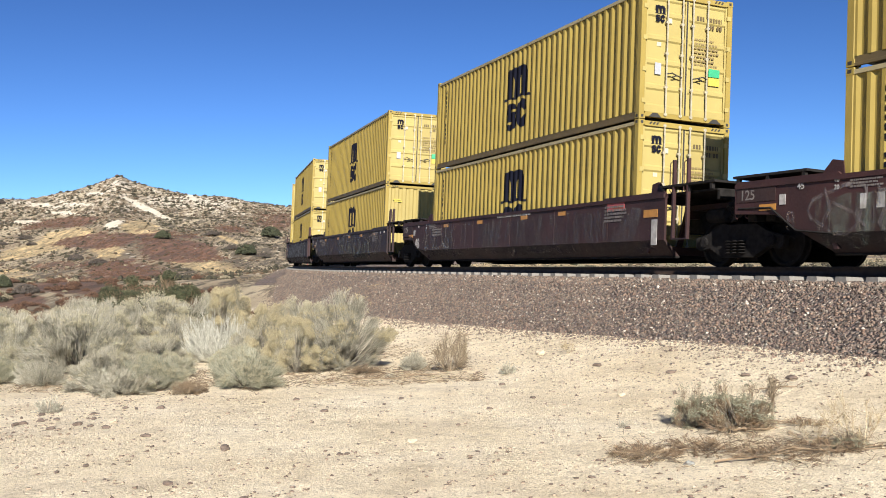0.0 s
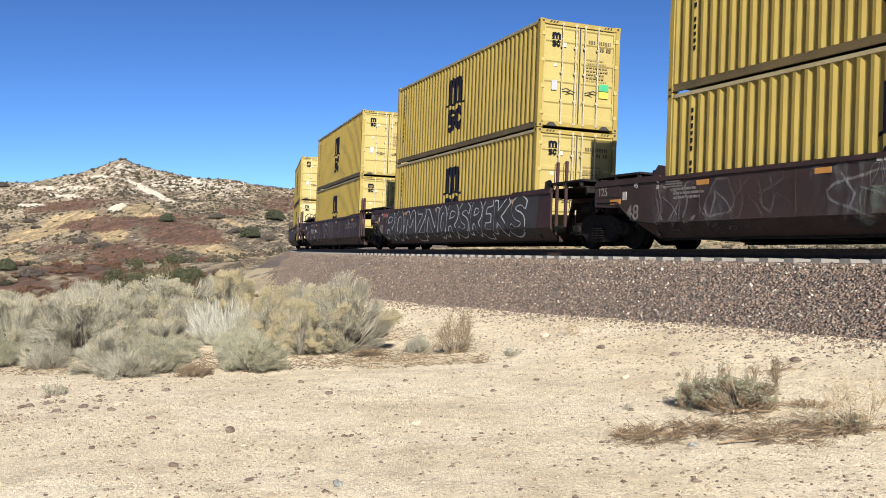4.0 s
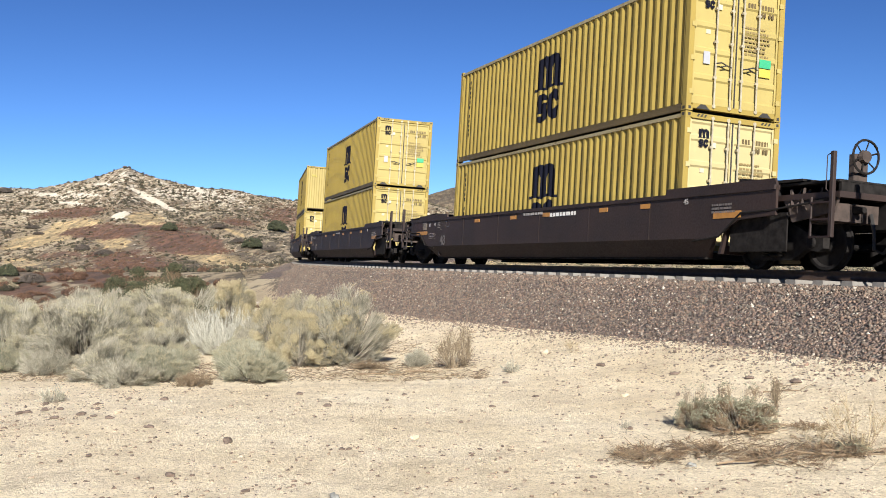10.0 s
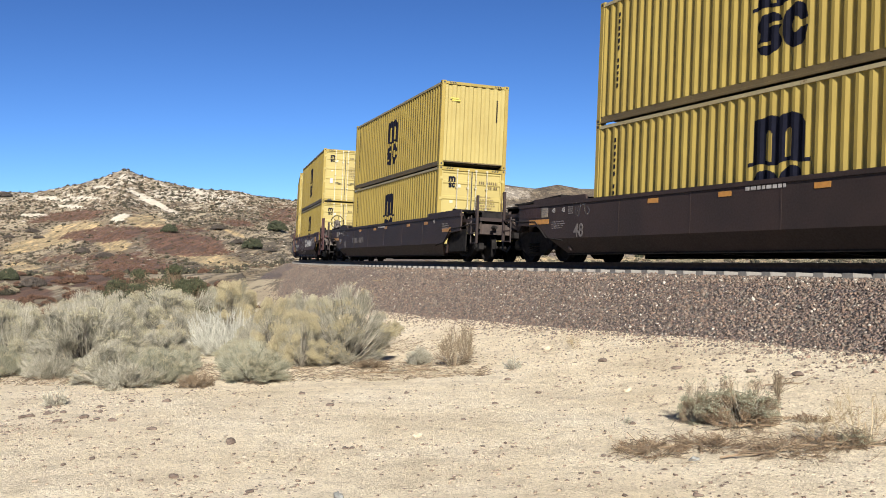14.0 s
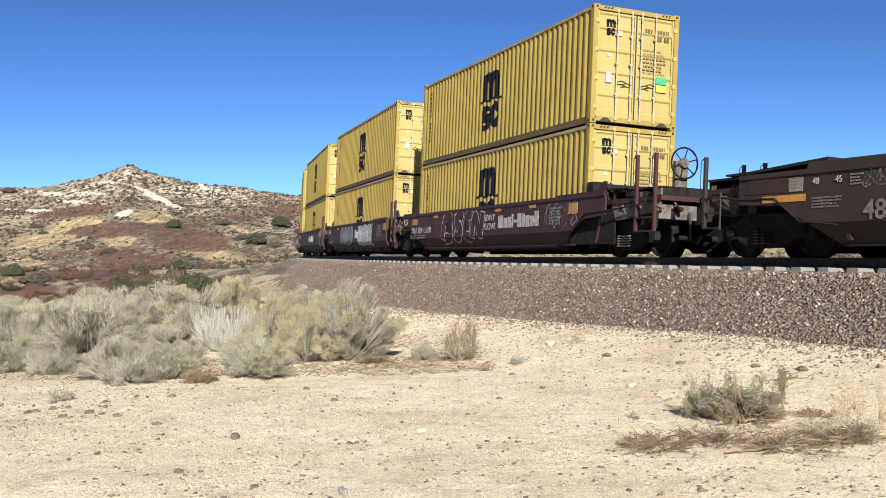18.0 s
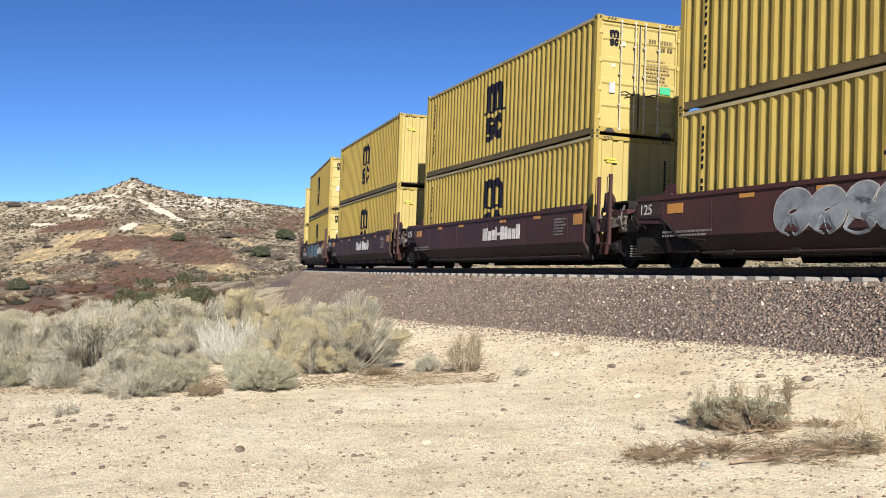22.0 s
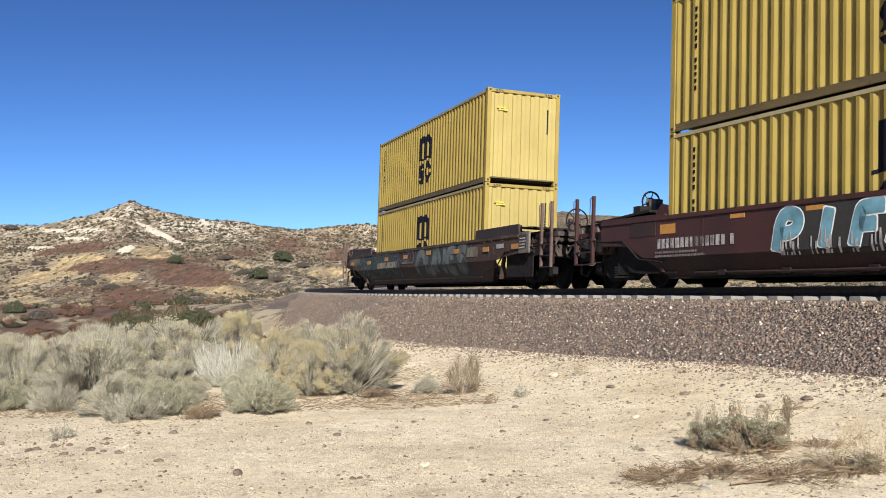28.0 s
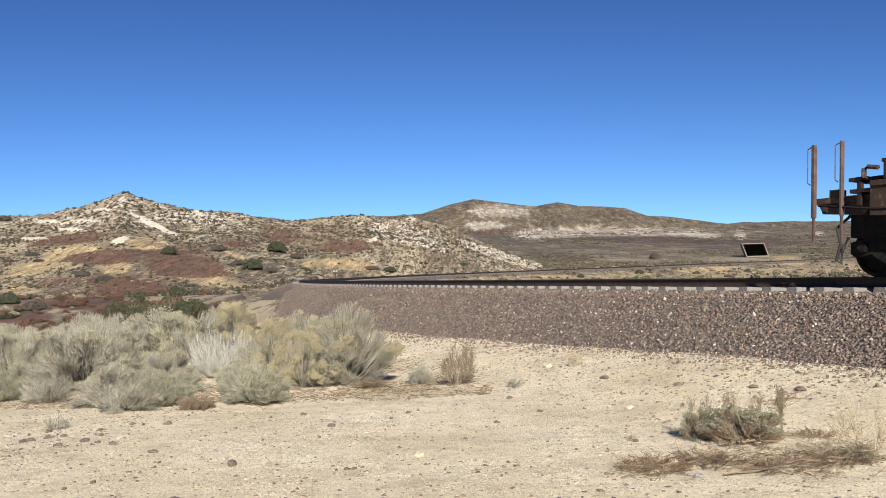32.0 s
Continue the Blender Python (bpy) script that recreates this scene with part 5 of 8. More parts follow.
GLYPHS = {}
GLYPHS.update({"A": (((0, 0), (0.1, 0.7), (0.5, 1), (0.9, 0.7), (1, 0)), ((0.12, 0.42), (0.88, 0.42))),
               "U": (((0, 1), (0, 0.3), (0.5, 0), (1, 0.3), (1, 1)),),
               "N": (((0, 0), (0, 0.5), (0.06, 1), (0.5, 0.5), (0.94, 0), (1, 0.5), (1, 1)),),
               "E": (((1, 1), (0.1, 0.97), (0, 0.5), (0.1, 0.03), (1, 0)), ((0.05, 0.5), (0.85, 0.5)))})
GLYPHS.update({"S": (((1, 0.82), (0.6, 1), (0.1, 0.85), (0.2, 0.56), (0.85, 0.44), (0.9, 0.14), (0.4, 0), (0, 0.16)),),
               "K": (((0.05, 0), (0, 1)), ((1, 1), (0.35, 0.62), (0.12, 0.5), (0.5, 0.34), (1, 0))),
               "D": (((0, 0), (0, 1), (0.7, 0.92), (1, 0.5), (0.7, 0.08), (0, 0)),),
               "M": (((0, 0), (0.12, 0.95), (0.3, 0.9), (0.5, 0.4), (0.7, 0.9), (0.88, 0.95), (1, 0)),)})
GLYPHS.update({"Z": (((0, 1), (0.9, 1), (0.95, 0.85), (0.05, 0.15), (0.1, 0), (1, 0)),),
               "O": (((0.5, 0), (0.05, 0.2), (0.05, 0.8), (0.5, 1), (0.95, 0.8), (0.95, 0.2), (0.5, 0)),),
               "R": (((0, 0), (0, 1), (0.8, 0.97), (0.95, 0.7), (0.7, 0.5), (0.1, 0.46)), ((0.4, 0.48), (1, 0))),
               "I": (((0.5, 0), (0.5, 1)),)})
GLYPHS.update({"P": (((0, 0), (0, 1), (0.8, 0.97), (1, 0.72), (0.8, 0.48), (0.1, 0.44)),),
               "F": (((0, 0), (0, 0.9), (0.1, 1), (1, 1)), ((0, 0.55), (0.8, 0.55))),
               "W": (((0, 1), (0.22, 0.05), (0.5, 0.7), (0.78, 0.05), (1, 1)),),
               "B": (((0, 0), (0, 1), (0.8, 0.95), (0.85, 0.62), (0.15, 0.53), (0.95, 0.42), (0.95, 0.06), (0, 0)),)})


def eased(pts, step=0.07):
    """A rounded polyline with even short steps."""
    P = [Vector(p) for p in pts]
    for _ in range(2):
        Q = [P[0]]
        for a, b in zip(P[:-1], P[1:]):
            Q += [a.lerp(b, 0.25), a.lerp(b, 0.75)]
        P = Q + [P[-1]]
    out = [P[0]]
    for a, b in zip(P[:-1], P[1:]):
        n = max(1, int((b - a).length / step))
        out += [a.lerp(b, (i + 1) / n) for i in range(n)]
    return out


def block_letters(car, spec, z0, z1, stroke, fill, rim, edge, fold, ins, label, lean=0.1, seed=1, drips=None):
    """Large sprayed letters: spec is (glyph, from, to); each stroke has a rim and a filled body."""
    rr = random.Random(seed)
    edges, bodies, runs = Mesh(), Mesh(), Mesh()
    lift = 0.012
    for ch, xa, xb in spec:
        lo, hi = z0 + stroke / 2 + 0.05 * rr.random(), z1 - stroke / 2 - 0.05 * rr.random()
        xa2, xb2 = xa + stroke / 2, xb - stroke / 2
        lift += 0.0006
        todo = []
        for poly in GLYPHS[ch]:
            todo.append(eased([(xa2 + (xb2 - xa2) * px + lean * (pz - 0.5) + 0.03 * (rr.random() - 0.5), lo + (hi - lo) * pz) for px, pz in poly]))
        for pts in todo:
            d0, d1 = (pts[0] - pts[1]).normalized() * edge, (pts[-1] - pts[-2]).normalized() * edge
            ribbon(edges, [pts[0] + d0 * 1.2] + pts + [pts[-1] + d1 * 1.2], stroke + 2 * edge, -SIDE_Y - lift, fold, ins)
        for pts in todo:
            ribbon(bodies, pts, stroke, -SIDE_Y - lift - 0.0004 - 0.0006 * len(spec), fold, ins)
        if drips:
            for _ in range(7):
                dx = xa + (xb - xa) * rr.random()
                top = lo + (hi - lo) * (0.15 + 0.35 * rr.random())
                ribbon(runs, [(dx, top), (dx, (top + z0) / 2), (dx, z0 + 0.04)], 0.03 + 0.03 * rr.random(), -SIDE_Y - lift - 0.012, fold, ins)
    tagged(part("graffiti_rim", edges, rim, car, "sprayed outlines of the graffiti"), kind="stuff")
    tagged(part("graffiti", bodies, fill, car, label), kind="stuff")
    if drips:
        tagged(part("graffiti_run", runs, drips, car, "runs of pale paint"), kind="stuff")


def swirls(car, x0, x1, z0, z1, mats, count, seed, fold, ins, label):
    """Bundles of bent parallel strokes in several dull tones."""
    rr = random.Random(seed)
    tone = [Mesh() for _ in mats]
    lift = 0.013
    for k in range(count):
        cx, cz = x0 + (x1 - x0) * (k + 0.2 + 0.6 * rr.random()) / count, z0 + (z1 - z0) * (0.25 + 0.5 * rr.random())
        a0, span, r = rr.random() * 6.28, 1.6 + 2.2 * rr.random(), 0.12 + 0.10 * rr.random()
        sx, lean = 0.8 + 0.7 * rr.random(), (rr.random() - 0.5) * 1.6
        first_tone = rr.randrange(len(mats))
        for j in range(6):
            rad = r + 0.075 * j
            pts = []
            for i in range(15):
                t = a0 + span * i / 14
                q = rad * (1 + 0.25 * math.sin(2 * t + k))
                z = cz + q * math.sin(t)
                pts.append((cx + sx * q * math.cos(t) + lean * (z - cz), min(max(z, z0), z1)))
            lift += 0.0001
            ribbon(tone[(first_tone + j) % len(mats)], pts, 0.060 if j % 2 else 0.024, -SIDE_Y - lift, fold, ins)
    for m, mat in zip(tone, mats):
        tagged(part("graffiti", m, mat, car, label), kind="stuff")


def painted_field(car, mat, x0, x1, z0, z1, fold, ins, label, seed=1, lift=0.009):
    """A ragged-edged sprayed field on the side of a car."""
    rr = random.Random(seed)
    m = Mesh()
    xs = np.linspace(x0, x1, max(6, int((x1 - x0) / 0.18)))
    zs = [z0, (z0 + fold) / 2, fold, fold + (z1 - fold) / 2, z1] if z0 < fold < z1 else [z0, (z0 + z1) / 2, z1]
    rows = []
    for j, z in enumerate(zs):
        rag = 0.12 if j in (0, len(zs) - 1) else 0.0
        for i, x in enumerate(xs):
            zz = z - rag * rr.random() * (1 if j else -1)
            xx = x + (0.25 * rr.random() * (1 if i == 0 else -1) if i in (0, len(xs) - 1) else 0)
            rows.append((xx, -SIDE_Y - lift + (ins * (fold - zz) / (fold - LOW) if zz < fold else 0), zz))
    n = len(xs)
    m.add(rows, [(j * n + i, j * n + i + 1, (j + 1) * n + i + 1, (j + 1) * n + i) for j in range(len(zs) - 1) for i in range(n - 1)])
    return tagged(part("paint_field", m, mat, car, label), kind="stuff")

# ---- the train, from its front: unit, place along the line at 0 s, loads (upper, lower) with doors or closed end leading ----
RED5 = dict(paint=CAR_RED, side="oxide-red side plate with grime and graffiti", under=CAR_DARK, fold=0.52)
DARK5 = dict(paint=CAR_DARK, side="black-brown side plate with grime and graffiti", under=CAR_DARK, fold=0.52)
RUSTY = plain("rust_bracket", (0.042, 0.029, 0.023), 0.85, var=0.6, scale=5)
BROWN1 = dict(paint=CAR_BROWN, side="dark brown side plate", fold=0.55, bracket=RUSTY, plain_deck=True, **{"raise": 0.12})
MAXI5 = dict(paint=CAR_MAXI, side="maroon side plate with white markings", under=CAR_DARK, fold=0.60, closed_end=True, bracket=plain("pale_grey_bracket", (0.100, 0.082, 0.068), 0.85, var=0.6, scale=5), spring=plain("dusty_spring", (0.22, 0.20, 0.17), 0.8))
RUST1 = dict(paint=CAR_RUST, side="rust-streaked side plate with teal graffiti", under=CAR_DARK, fold=0.80, inset=0.34, bracket=RUSTY, shroud=CAR_BROWN, **{"raise": 0.27}, post=plain("rusty_dark_post", (0.075, 0.045, 0.036), 0.8, var=0.4))

RED_F = dict(side=7.2, shape="square", deck=8.72, posts=((7.41, 2.13), (7.88, 2.12)), truck=None, kind="joint", open_end=True)
RED_R = dict(side=8.65, shape="slope", deck=8.72, posts=((8.55, 1.50), (8.30, 1.50)), truck=8.93, kind="joint", no_steps=True)
RED_END = dict(side=9.70, shape="slope", deck=10.85, posts=((10.14, 2.22), (10.82, 2.20)), truck=9.30, kind="coupled", wheel=8.95, wheel_z=1.88, wheel_r=0.2, grate=0.09)
MAXI_F = dict(side=5.82, shape="square", deck=7.58, posts=((6.41, 2.10), (6.93, 2.12)), truck=None, kind="joint")
MAXI_R = dict(side=7.43, shape="slope", deck=7.58, posts=((7.35, 1.48), (7.10, 1.48)), truck=7.80, kind="joint", shroud=1.2, no_steps=True)
MAXI_HEAD = dict(side=7.03, shape="slope", deck=9.1, posts=((8.25, 2.19), (8.97, 2.17)), truck=7.43, kind="coupled", wheel=9.0, wheel_z=2.0, wheel_r=0.33)
MAXI_TAIL = dict(side=8.57, shape="slope", deck=9.75, posts=((9.00, 2.13), (9.72, 2.12)), truck=8.15, kind="coupled", wheel=7.7, wheel_z=1.92, wheel_r=0.24)
ONE_F = dict(side=8.85, shape="slope", deck=10.2, posts=((10.1, 1.93),), truck=8.50, kind="coupled", shroud=3.3)
ONE_R = dict(side=9.65, shape="slope", deck=10.75, posts=((10.65, 1.91),), truck=9.30, kind="coupled", shroud=3.3)
LAST_F = dict(side=8.94, shape="slope", deck=10.95, posts=((10.26, 2.18), (10.84, 2.18)), truck=9.27, kind="coupled", wheel=10.9, wheel_z=1.72, wheel_r=0.30, shroud=3.25, grate=0.10)
LAST_R = dict(side=10.35, shape="slope", deck=11.55, posts=((10.94, 2.17), (11.51, 2.17)), truck=9.85, kind="coupled", shroud=3.95, shroud_in=0.85, bare=True)
J5, J3 = 8.72, 7.58
red_unit = lambda name, label, st, rear="joint": well_car(name, label, st, RED_F, RED_R if rear == "joint" else RED_END)
maxi_unit = lambda name, label, st, front="joint", rear="joint": well_car(name, label, st, MAXI_F if front == "joint" else MAXI_HEAD, MAXI_R if rear == "joint" else MAXI_TAIL)

TRAIN = []   # (thing, place at 0 s, half its wheelbase, offset in the car's space)


def marks(car, seed, amber=4, pale=True, xs=(-6.0, 6.5), fx=8.0):
    rr = random.Random(seed)
    for k in range(amber):
        x = xs[0] + (xs[1] - xs[0]) * (k + 0.3 + 0.4 * rr.random()) / amber
        panel(car, "reflector", ORANGE, x, x + 0.36, 1.22, 1.32, "amber reflector strip")
    if pale:
        writing(car, STENCIL, fx - 3.1, fx - 2.2, 1.32, 5, 0.045, seed=seed)
        writing(car, STENCIL, -fx + 2.2, -fx + 3.2, 1.2, 3, 0.05, seed=seed + 1)
        writing(car, DULL_WHITE, -0.8, 1.4, 1.38, 1, 0.05, seed=seed + 2)


def runs(car, mat, x0, x1, z0, z1, count, seed, label="runs and smears of old pale paint", fold=0.52, ins=0.24):
    """Thin tapering streaks of paint that have run down a car's side."""
    rr = random.Random(seed)
    m = Mesh()
    for _ in range(count):
        x = x0 + (x1 - x0) * (0.5 + 0.5 * math.sin(rr.random() * 6.28) * rr.random() ** 0.5)
        top = z0 + (z1 - z0) * (0.35 + 0.65 * rr.random())
        low = max(z0, top - (z1 - z0) * (0.25 + 0.6 * rr.random()))
        w = 0.010 + 0.10 * rr.random() ** 3
        ribbon(m, [(x, top), (x + 0.01 * rr.random(), top * 0.6 + low * 0.4), (x + 0.02 * (rr.random() - 0.5), low)], w, -SIDE_Y - 0.010, fold, ins)
    return tagged(part("paint_runs", m, mat, car, label), kind="stuff")


def unit_marks(car, e, seed, big="48", big_mat=None):
    """The capacity figures, plates and cards at a unit's trailing end, which stands at -e."""
    panel(car, "data_plate", CAR_DARK, -e + 0.06, -e + 1.0, 1.13, 1.41, "framed dark data plate")
    number(car, "125", -e + 0.14, 1.17, 0.25, STENCIL)
    panel(car, "card", DULL_WHITE, -e + 1.10, -e + 1.24, 1.04, 1.22, "small white card")
    number(car, "45", -e + 1.50, 1.28, 0.16, DULL_WHITE)
    number(car, "40", -e + 2.28, 1.34, 0.11, DULL_WHITE)
    number(car, "20", -e + 2.28, 1.22, 0.11, DULL_WHITE)
    writing(car, STENCIL, -e + 2.6, -e + 3.25, 1.41, 4, 0.03, seed=seed)
    panel(car, "reflector", ORANGE, -e + 0.62, -e + 1.02, 0.96, 1.07, "amber reflector plate")
    if big:
        number(car, big, -e + 1.25, 0.60, 0.46, big_mat or STENCIL)


def load(c, s0, half, z, flip):
    TRAIN.append((c, s0, half, pose(-0.12, 0, z) @ (pose(0, 0, 0, 0, 0, 180) if flip else pose(0, 0, 0))))


FLOOR_Z, PITCH_Z = 0.335, 2.915
first = {}


def take(kind):
    """The first container of a kind as built, later ones as copies."""
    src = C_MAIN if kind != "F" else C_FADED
    if not first.get(kind == "F"):
        first[kind == "F"] = True
        return src
    return copy_thing(src, Matrix())


def stack(car, s0, half, upper, lower):
    TRAIN.append((car, s0, half, pose(0.2, 0, 0)))
    for z, kind in ((FLOOR_Z, lower), (FLOOR_Z + PITCH_Z, upper)):
        load(take(kind), s0, half, z, kind == "P")


def train():
    # five-unit articulated car, oxide red and black with graffiti
    y = red_unit("well_car", "oxide-red articulated well car unit with graffiti and road numbers", RED5)
    unit_marks(y, 8.65, 8, "8", FAINT)
    writing(y, WORN_WHITE, -5.85, -3.3, 1.12, 1, 0.24, "white road number as plain bars", 9)
    painted_field(y, GREEN_SMEAR, -6.9, -2.6, 0.26, 1.20, 0.52, 0.24, "smeared grey-green old paint", 3, 0.010)
    runs(y, FAINT, -6.9, -3.2, 0.34, 1.10, 26, 3)
    spray(y, "graffiti", FAINT, -6.8, -1.5, 0.50, 1.3, 5, 5, 0.07, label="worn graffiti strokes")
    marks(y, 2, 4, False)
    stack(y, 17.03, 8.93, "D", "D")
    a = red_unit("well_car", "dull oxide-red articulated well car unit with faint graffiti", RED5)
    marks(a, 11, 5)
    panel(a, "reflector", ORANGE, 6.45, 6.95, 1.0, 1.16, "amber reflector plate")
    unit_marks(a, 8.65, 12, "48", DULL_WHITE)
    painted_field(a, GREY_SMEAR, -6.9, 6.9, 0.26, 1.30, 0.52, 0.24, "smeared grey old paint", 14, 0.010)
    spray(a, "graffiti", WORN_GREY, -6.6, -2.4, 0.5, 1.36, 5, 15, 0.05, label="worn pale graffiti strokes")
    runs(a, FAINT, -6.6, -2.6, 0.36, 0.95, 22, 17)
    panel(a, "patch", RED_CARD, 5.0, 5.7, 1.2, 1.45, "dull red repaint patch")
    panel(a, "patch", DULL_WHITE, 6.75, 6.95, 0.42, 0.95, "grey scuffed mark")
    stack(a, -0.85, 8.93, "D", "D")
    b = red_unit("well_car", "black-brown articulated well car unit with faded graffiti", DARK5)
    marks(b, 21, 5)
    unit_marks(b, 8.65, 22, "48", STENCIL)
    painted_field(b, GREY_SMEAR, -6.6, 6.6, 0.26, 1.40, 0.52, 0.24, "smeared grey old paint", 23, 0.010)
    painted_field(b, GREEN_SMEAR, -1.2, 4.6, 0.30, 1.05, 0.52, 0.24, "smeared grey-green old paint", 24, 0.011)
    spray(b, "graffiti", FAINT, -6.4, -2.4, 0.5, 1.3, 5, 26, 0.05, label="faded graffiti strokes")
    spray(b, "graffiti", WORN_GREY, -1.6, 5.6, 0.40, 1.25, 5, 24, 0.05, label="worn pale graffiti strokes")
    spray(b, "graffiti", STENCIL, -0.9, -0.1, 0.95, 1.36, 4, 25, 0.012, label="thin white scrawl")
    number(b, "45", 6.1, 1.24, 0.15, DULL_WHITE)
    number(b, "40", 6.7, 1.24, 0.15, DULL_WHITE)
    stack(b, -18.72, 8.93, "D", "P")
    c = red_unit("well_car", "oxide-red articulated well car unit covered in silver graffiti", RED5)
    unit_marks(c, 8.65, 34, "48", STENCIL)
    spray(c, "graffiti", DULL_GREY, -8.1, -6.5, 0.5, 1.3, 3, 35, 0.02, label="thin grey scrawl")
    painted_field(c, SOOT, -6.5, 6.6, 0.26, 1.46, 0.52, 0.24, "dark grey sprayed ground behind the graffiti", 7)
    block_letters(c, (("R", -6.5, -5.4), ("O", -5.35, -4.35), ("M", -4.3, -3.0), ("Z", -3.0, -2.0), ("N", -2.05, -0.8), ("O", -0.8, 0.0), ("R", 0.0, 1.0), ("S", 0.95, 1.95), ("R", 2.0, 2.9), ("E", 2.9, 3.7), ("K", 3.75, 4.8), ("S", 4.8, 5.9)), 0.28, 1.45, 0.22, SOOT, SILVER, 0.034, 0.52, 0.24, "bold dark graffiti letters with silver outlines", 0.12, 7)
    writing(c, WHITE, 0.6, 2.4, 1.44, 1, 0.07, "white road number as plain bars", 5)
    marks(c, 33, 4, False)
    panel(c, "patch", RED_CARD, -6.95, -6.45, 1.2, 1.45, "dull red repaint patch")
    stack(c, -36.61, 8.93, "D", "D")
    d = red_unit("well_car", "oxide-red articulated well car end unit with graffiti and handbrake", dict(RED5, wheel_end=-1), "coupled")
    number(d, "48", -7.62, 0.60, 0.50, WORN_WHITE)
    writing(d, WORN_WHITE, -6.25, -3.7, 1.06, 1, 0.22, "white road number as plain bars", 44)
    panel(d, "card", DULL_WHITE, -8.15, -8.0, 1.04, 1.22, "small white card")
    writing(d, STENCIL, -6.1, -5.5, 1.40, 4, 0.03, seed=45)
    spray(d, "graffiti", FAINT, -6.6, 1.2, 0.42, 1.42, 5, 47, 0.11, label="broad worn graffiti strokes")
    spray(d, "graffiti", WORN_WHITE, -6.7, 1.1, 0.36, 1.42, 5, 48, 0.045, label="worn white graffiti outlines")
    painted_field(d, GREY_SMEAR, -5.8, 5.0, 0.26, 1.3, 0.52, 0.24, "smeared grey old paint", 48, 0.010)
    spray(d, "graffiti", DULL_WHITE, 4.1, 6.7, 0.86, 1.12, 7, 9, 0.016, label="thin white scrawl")
    spray(d, "graffiti", STENCIL, 1.6, 2.9, 0.66, 0.84, 7, 10, 0.014, label="thin grey scrawl")
    writing(d, STENCIL, 4.6, 5.0, 1.30, 4, 0.03, seed=46)
    panel(d, "reflector", ORANGE, -9.5, -8.9, 0.96, 1.08, "amber reflector plate")
    marks(d, 41, 4, False)
    stack(d, -54.46, 8.93, "D", "D")
    # three single cars, dark brown
    for s0, up, lo, sd in ((-76.8, "D", "F", 51), (-99.03, "D", "D", 61), (-121.50, "P", "D", 71)):
        e = well_car("well_car", "dark brown single well car with amber reflector strips", BROWN1, dict(ONE_F, wheel=10.1) if sd == 51 else ONE_F, dict(ONE_R, shroud_in=1.6 if sd == 71 else 0.75), 7.15)
        marks(e, sd, 5, False, (-5.0, 6.0), 9.5)
        writing(e, STENCIL, -8.45, -8.05, 1.34, 4, 0.03, seed=sd)
        number(e, "48", -7.9, 1.20, 0.15, DULL_WHITE)
        number(e, "45", -7.42, 1.20, 0.15, DULL_WHITE)
        writing(e, STENCIL, -7.12, -6.85, 1.32, 4, 0.03, seed=sd + 1)
        writing(e, FAINT, -7.9, -7.2, 0.98, 4, 0.03, seed=sd + 2)
        panel(e, "reflector", ORANGE, 7.15, 7.95, 0.92, 1.05, "long amber reflector strip")
        writing(e, STENCIL, 7.1, 7.9, 1.2, 3, 0.04, seed=sd + 3)
        panel(e, "reflector", ORANGE, -9.05, -8.05, 0.93, 1.05, "long amber reflector strip")
        panel(e, "data_plate", CAR_DARK, -9.45, -8.5, 1.10, 1.38, "framed dark plate")
        panel(e, "patch", TAN_PAINT, -8.42, -8.12, 1.10, 1.34, "tan paint patch")
        spray(e, "graffiti", WORN_GREY, -6.85, -6.15, 1.08, 1.42, 3, sd, 0.030, label="thin grey scrawl")
        number(e, "48", -6.85, 0.58, 0.44, STENCIL)
        number(e, "45", 6.2, 1.24, 0.16, DULL_WHITE)
        writing(e, DULL_WHITE, -0.9, 0.3, 1.36, 1, 0.07, seed=sd)
        # added dark plate: cuts off the view of the load past the sloping foot
        part("end_skirt", Mesh().box(7.50, 9.0, -1.33, -1.30, 0.30, 0.98), GRIME, e, "dark plate added behind the truck")
        if sd == 71:
            writing(e, STENCIL, -5.2, -2.9, 0.98, 1, 0.22, "white road number as plain bars", sd)
        if sd == 51:
            writing(e, WHITE, 0.6, 2.0, 1.30, 1, 0.09, "white road number as plain bars", sd)
        stack(e, s0, 8.6, up, lo)
    # five-unit articulated car, maroon
    spec = ((-142.66, "coupled", "joint", "D", "D"), (-158.25, "joint", "joint", "D", "D"), (-173.72, "joint", "joint", "D", "P"), (-189.43, "joint", "joint", "P", "P"), (-205.17, "joint", "coupled", "D", "D"))
    for k, (s0, f, r, up, lo) in enumerate(spec):
        h = maxi_unit("well_car", ("maroon articulated well car unit with white side lettering and graffiti", "maroon articulated well car unit with silver graffiti", "maroon articulated well car unit with white side lettering", "maroon articulated well car unit with white side lettering", "maroon articulated well car end unit with bright blue-white graffiti")[k], dict(MAXI5, wheel_end=1 if k == 0 else -1 if k == 4 else 0), f, r)
        # the maker's name on the side, as plain white blocks
        lx = (1.13, 0.0, -0.3, -0.5, 2.6)[k]
        blocks = Mesh()
        x = lx
        for i, (w, hh) in enumerate(((0.34, 0.36), (0.22, 0.28), (0.22, 0.30), (0.10, 0.38), (0.18, 0.08), (0.24, 0.38), (0.16, 0.36), (0.24, 0.30), (0.22, 0.28), (0.24, 0.40))):
            z = 0.78
            blocks.box(x, x + w, -SIDE_Y - 0.013, -SIDE_Y - 0.008, z + (0.13 if hh < 0.1 else 0), z + hh + (0.13 if hh < 0.1 else 0))
            x += w + 0.045
        tagged(part("side_lettering", blocks, DULL_WHITE if k == 0 else CHALK_WHITE, h, "row of white painted letter blocks"), kind="stuff")
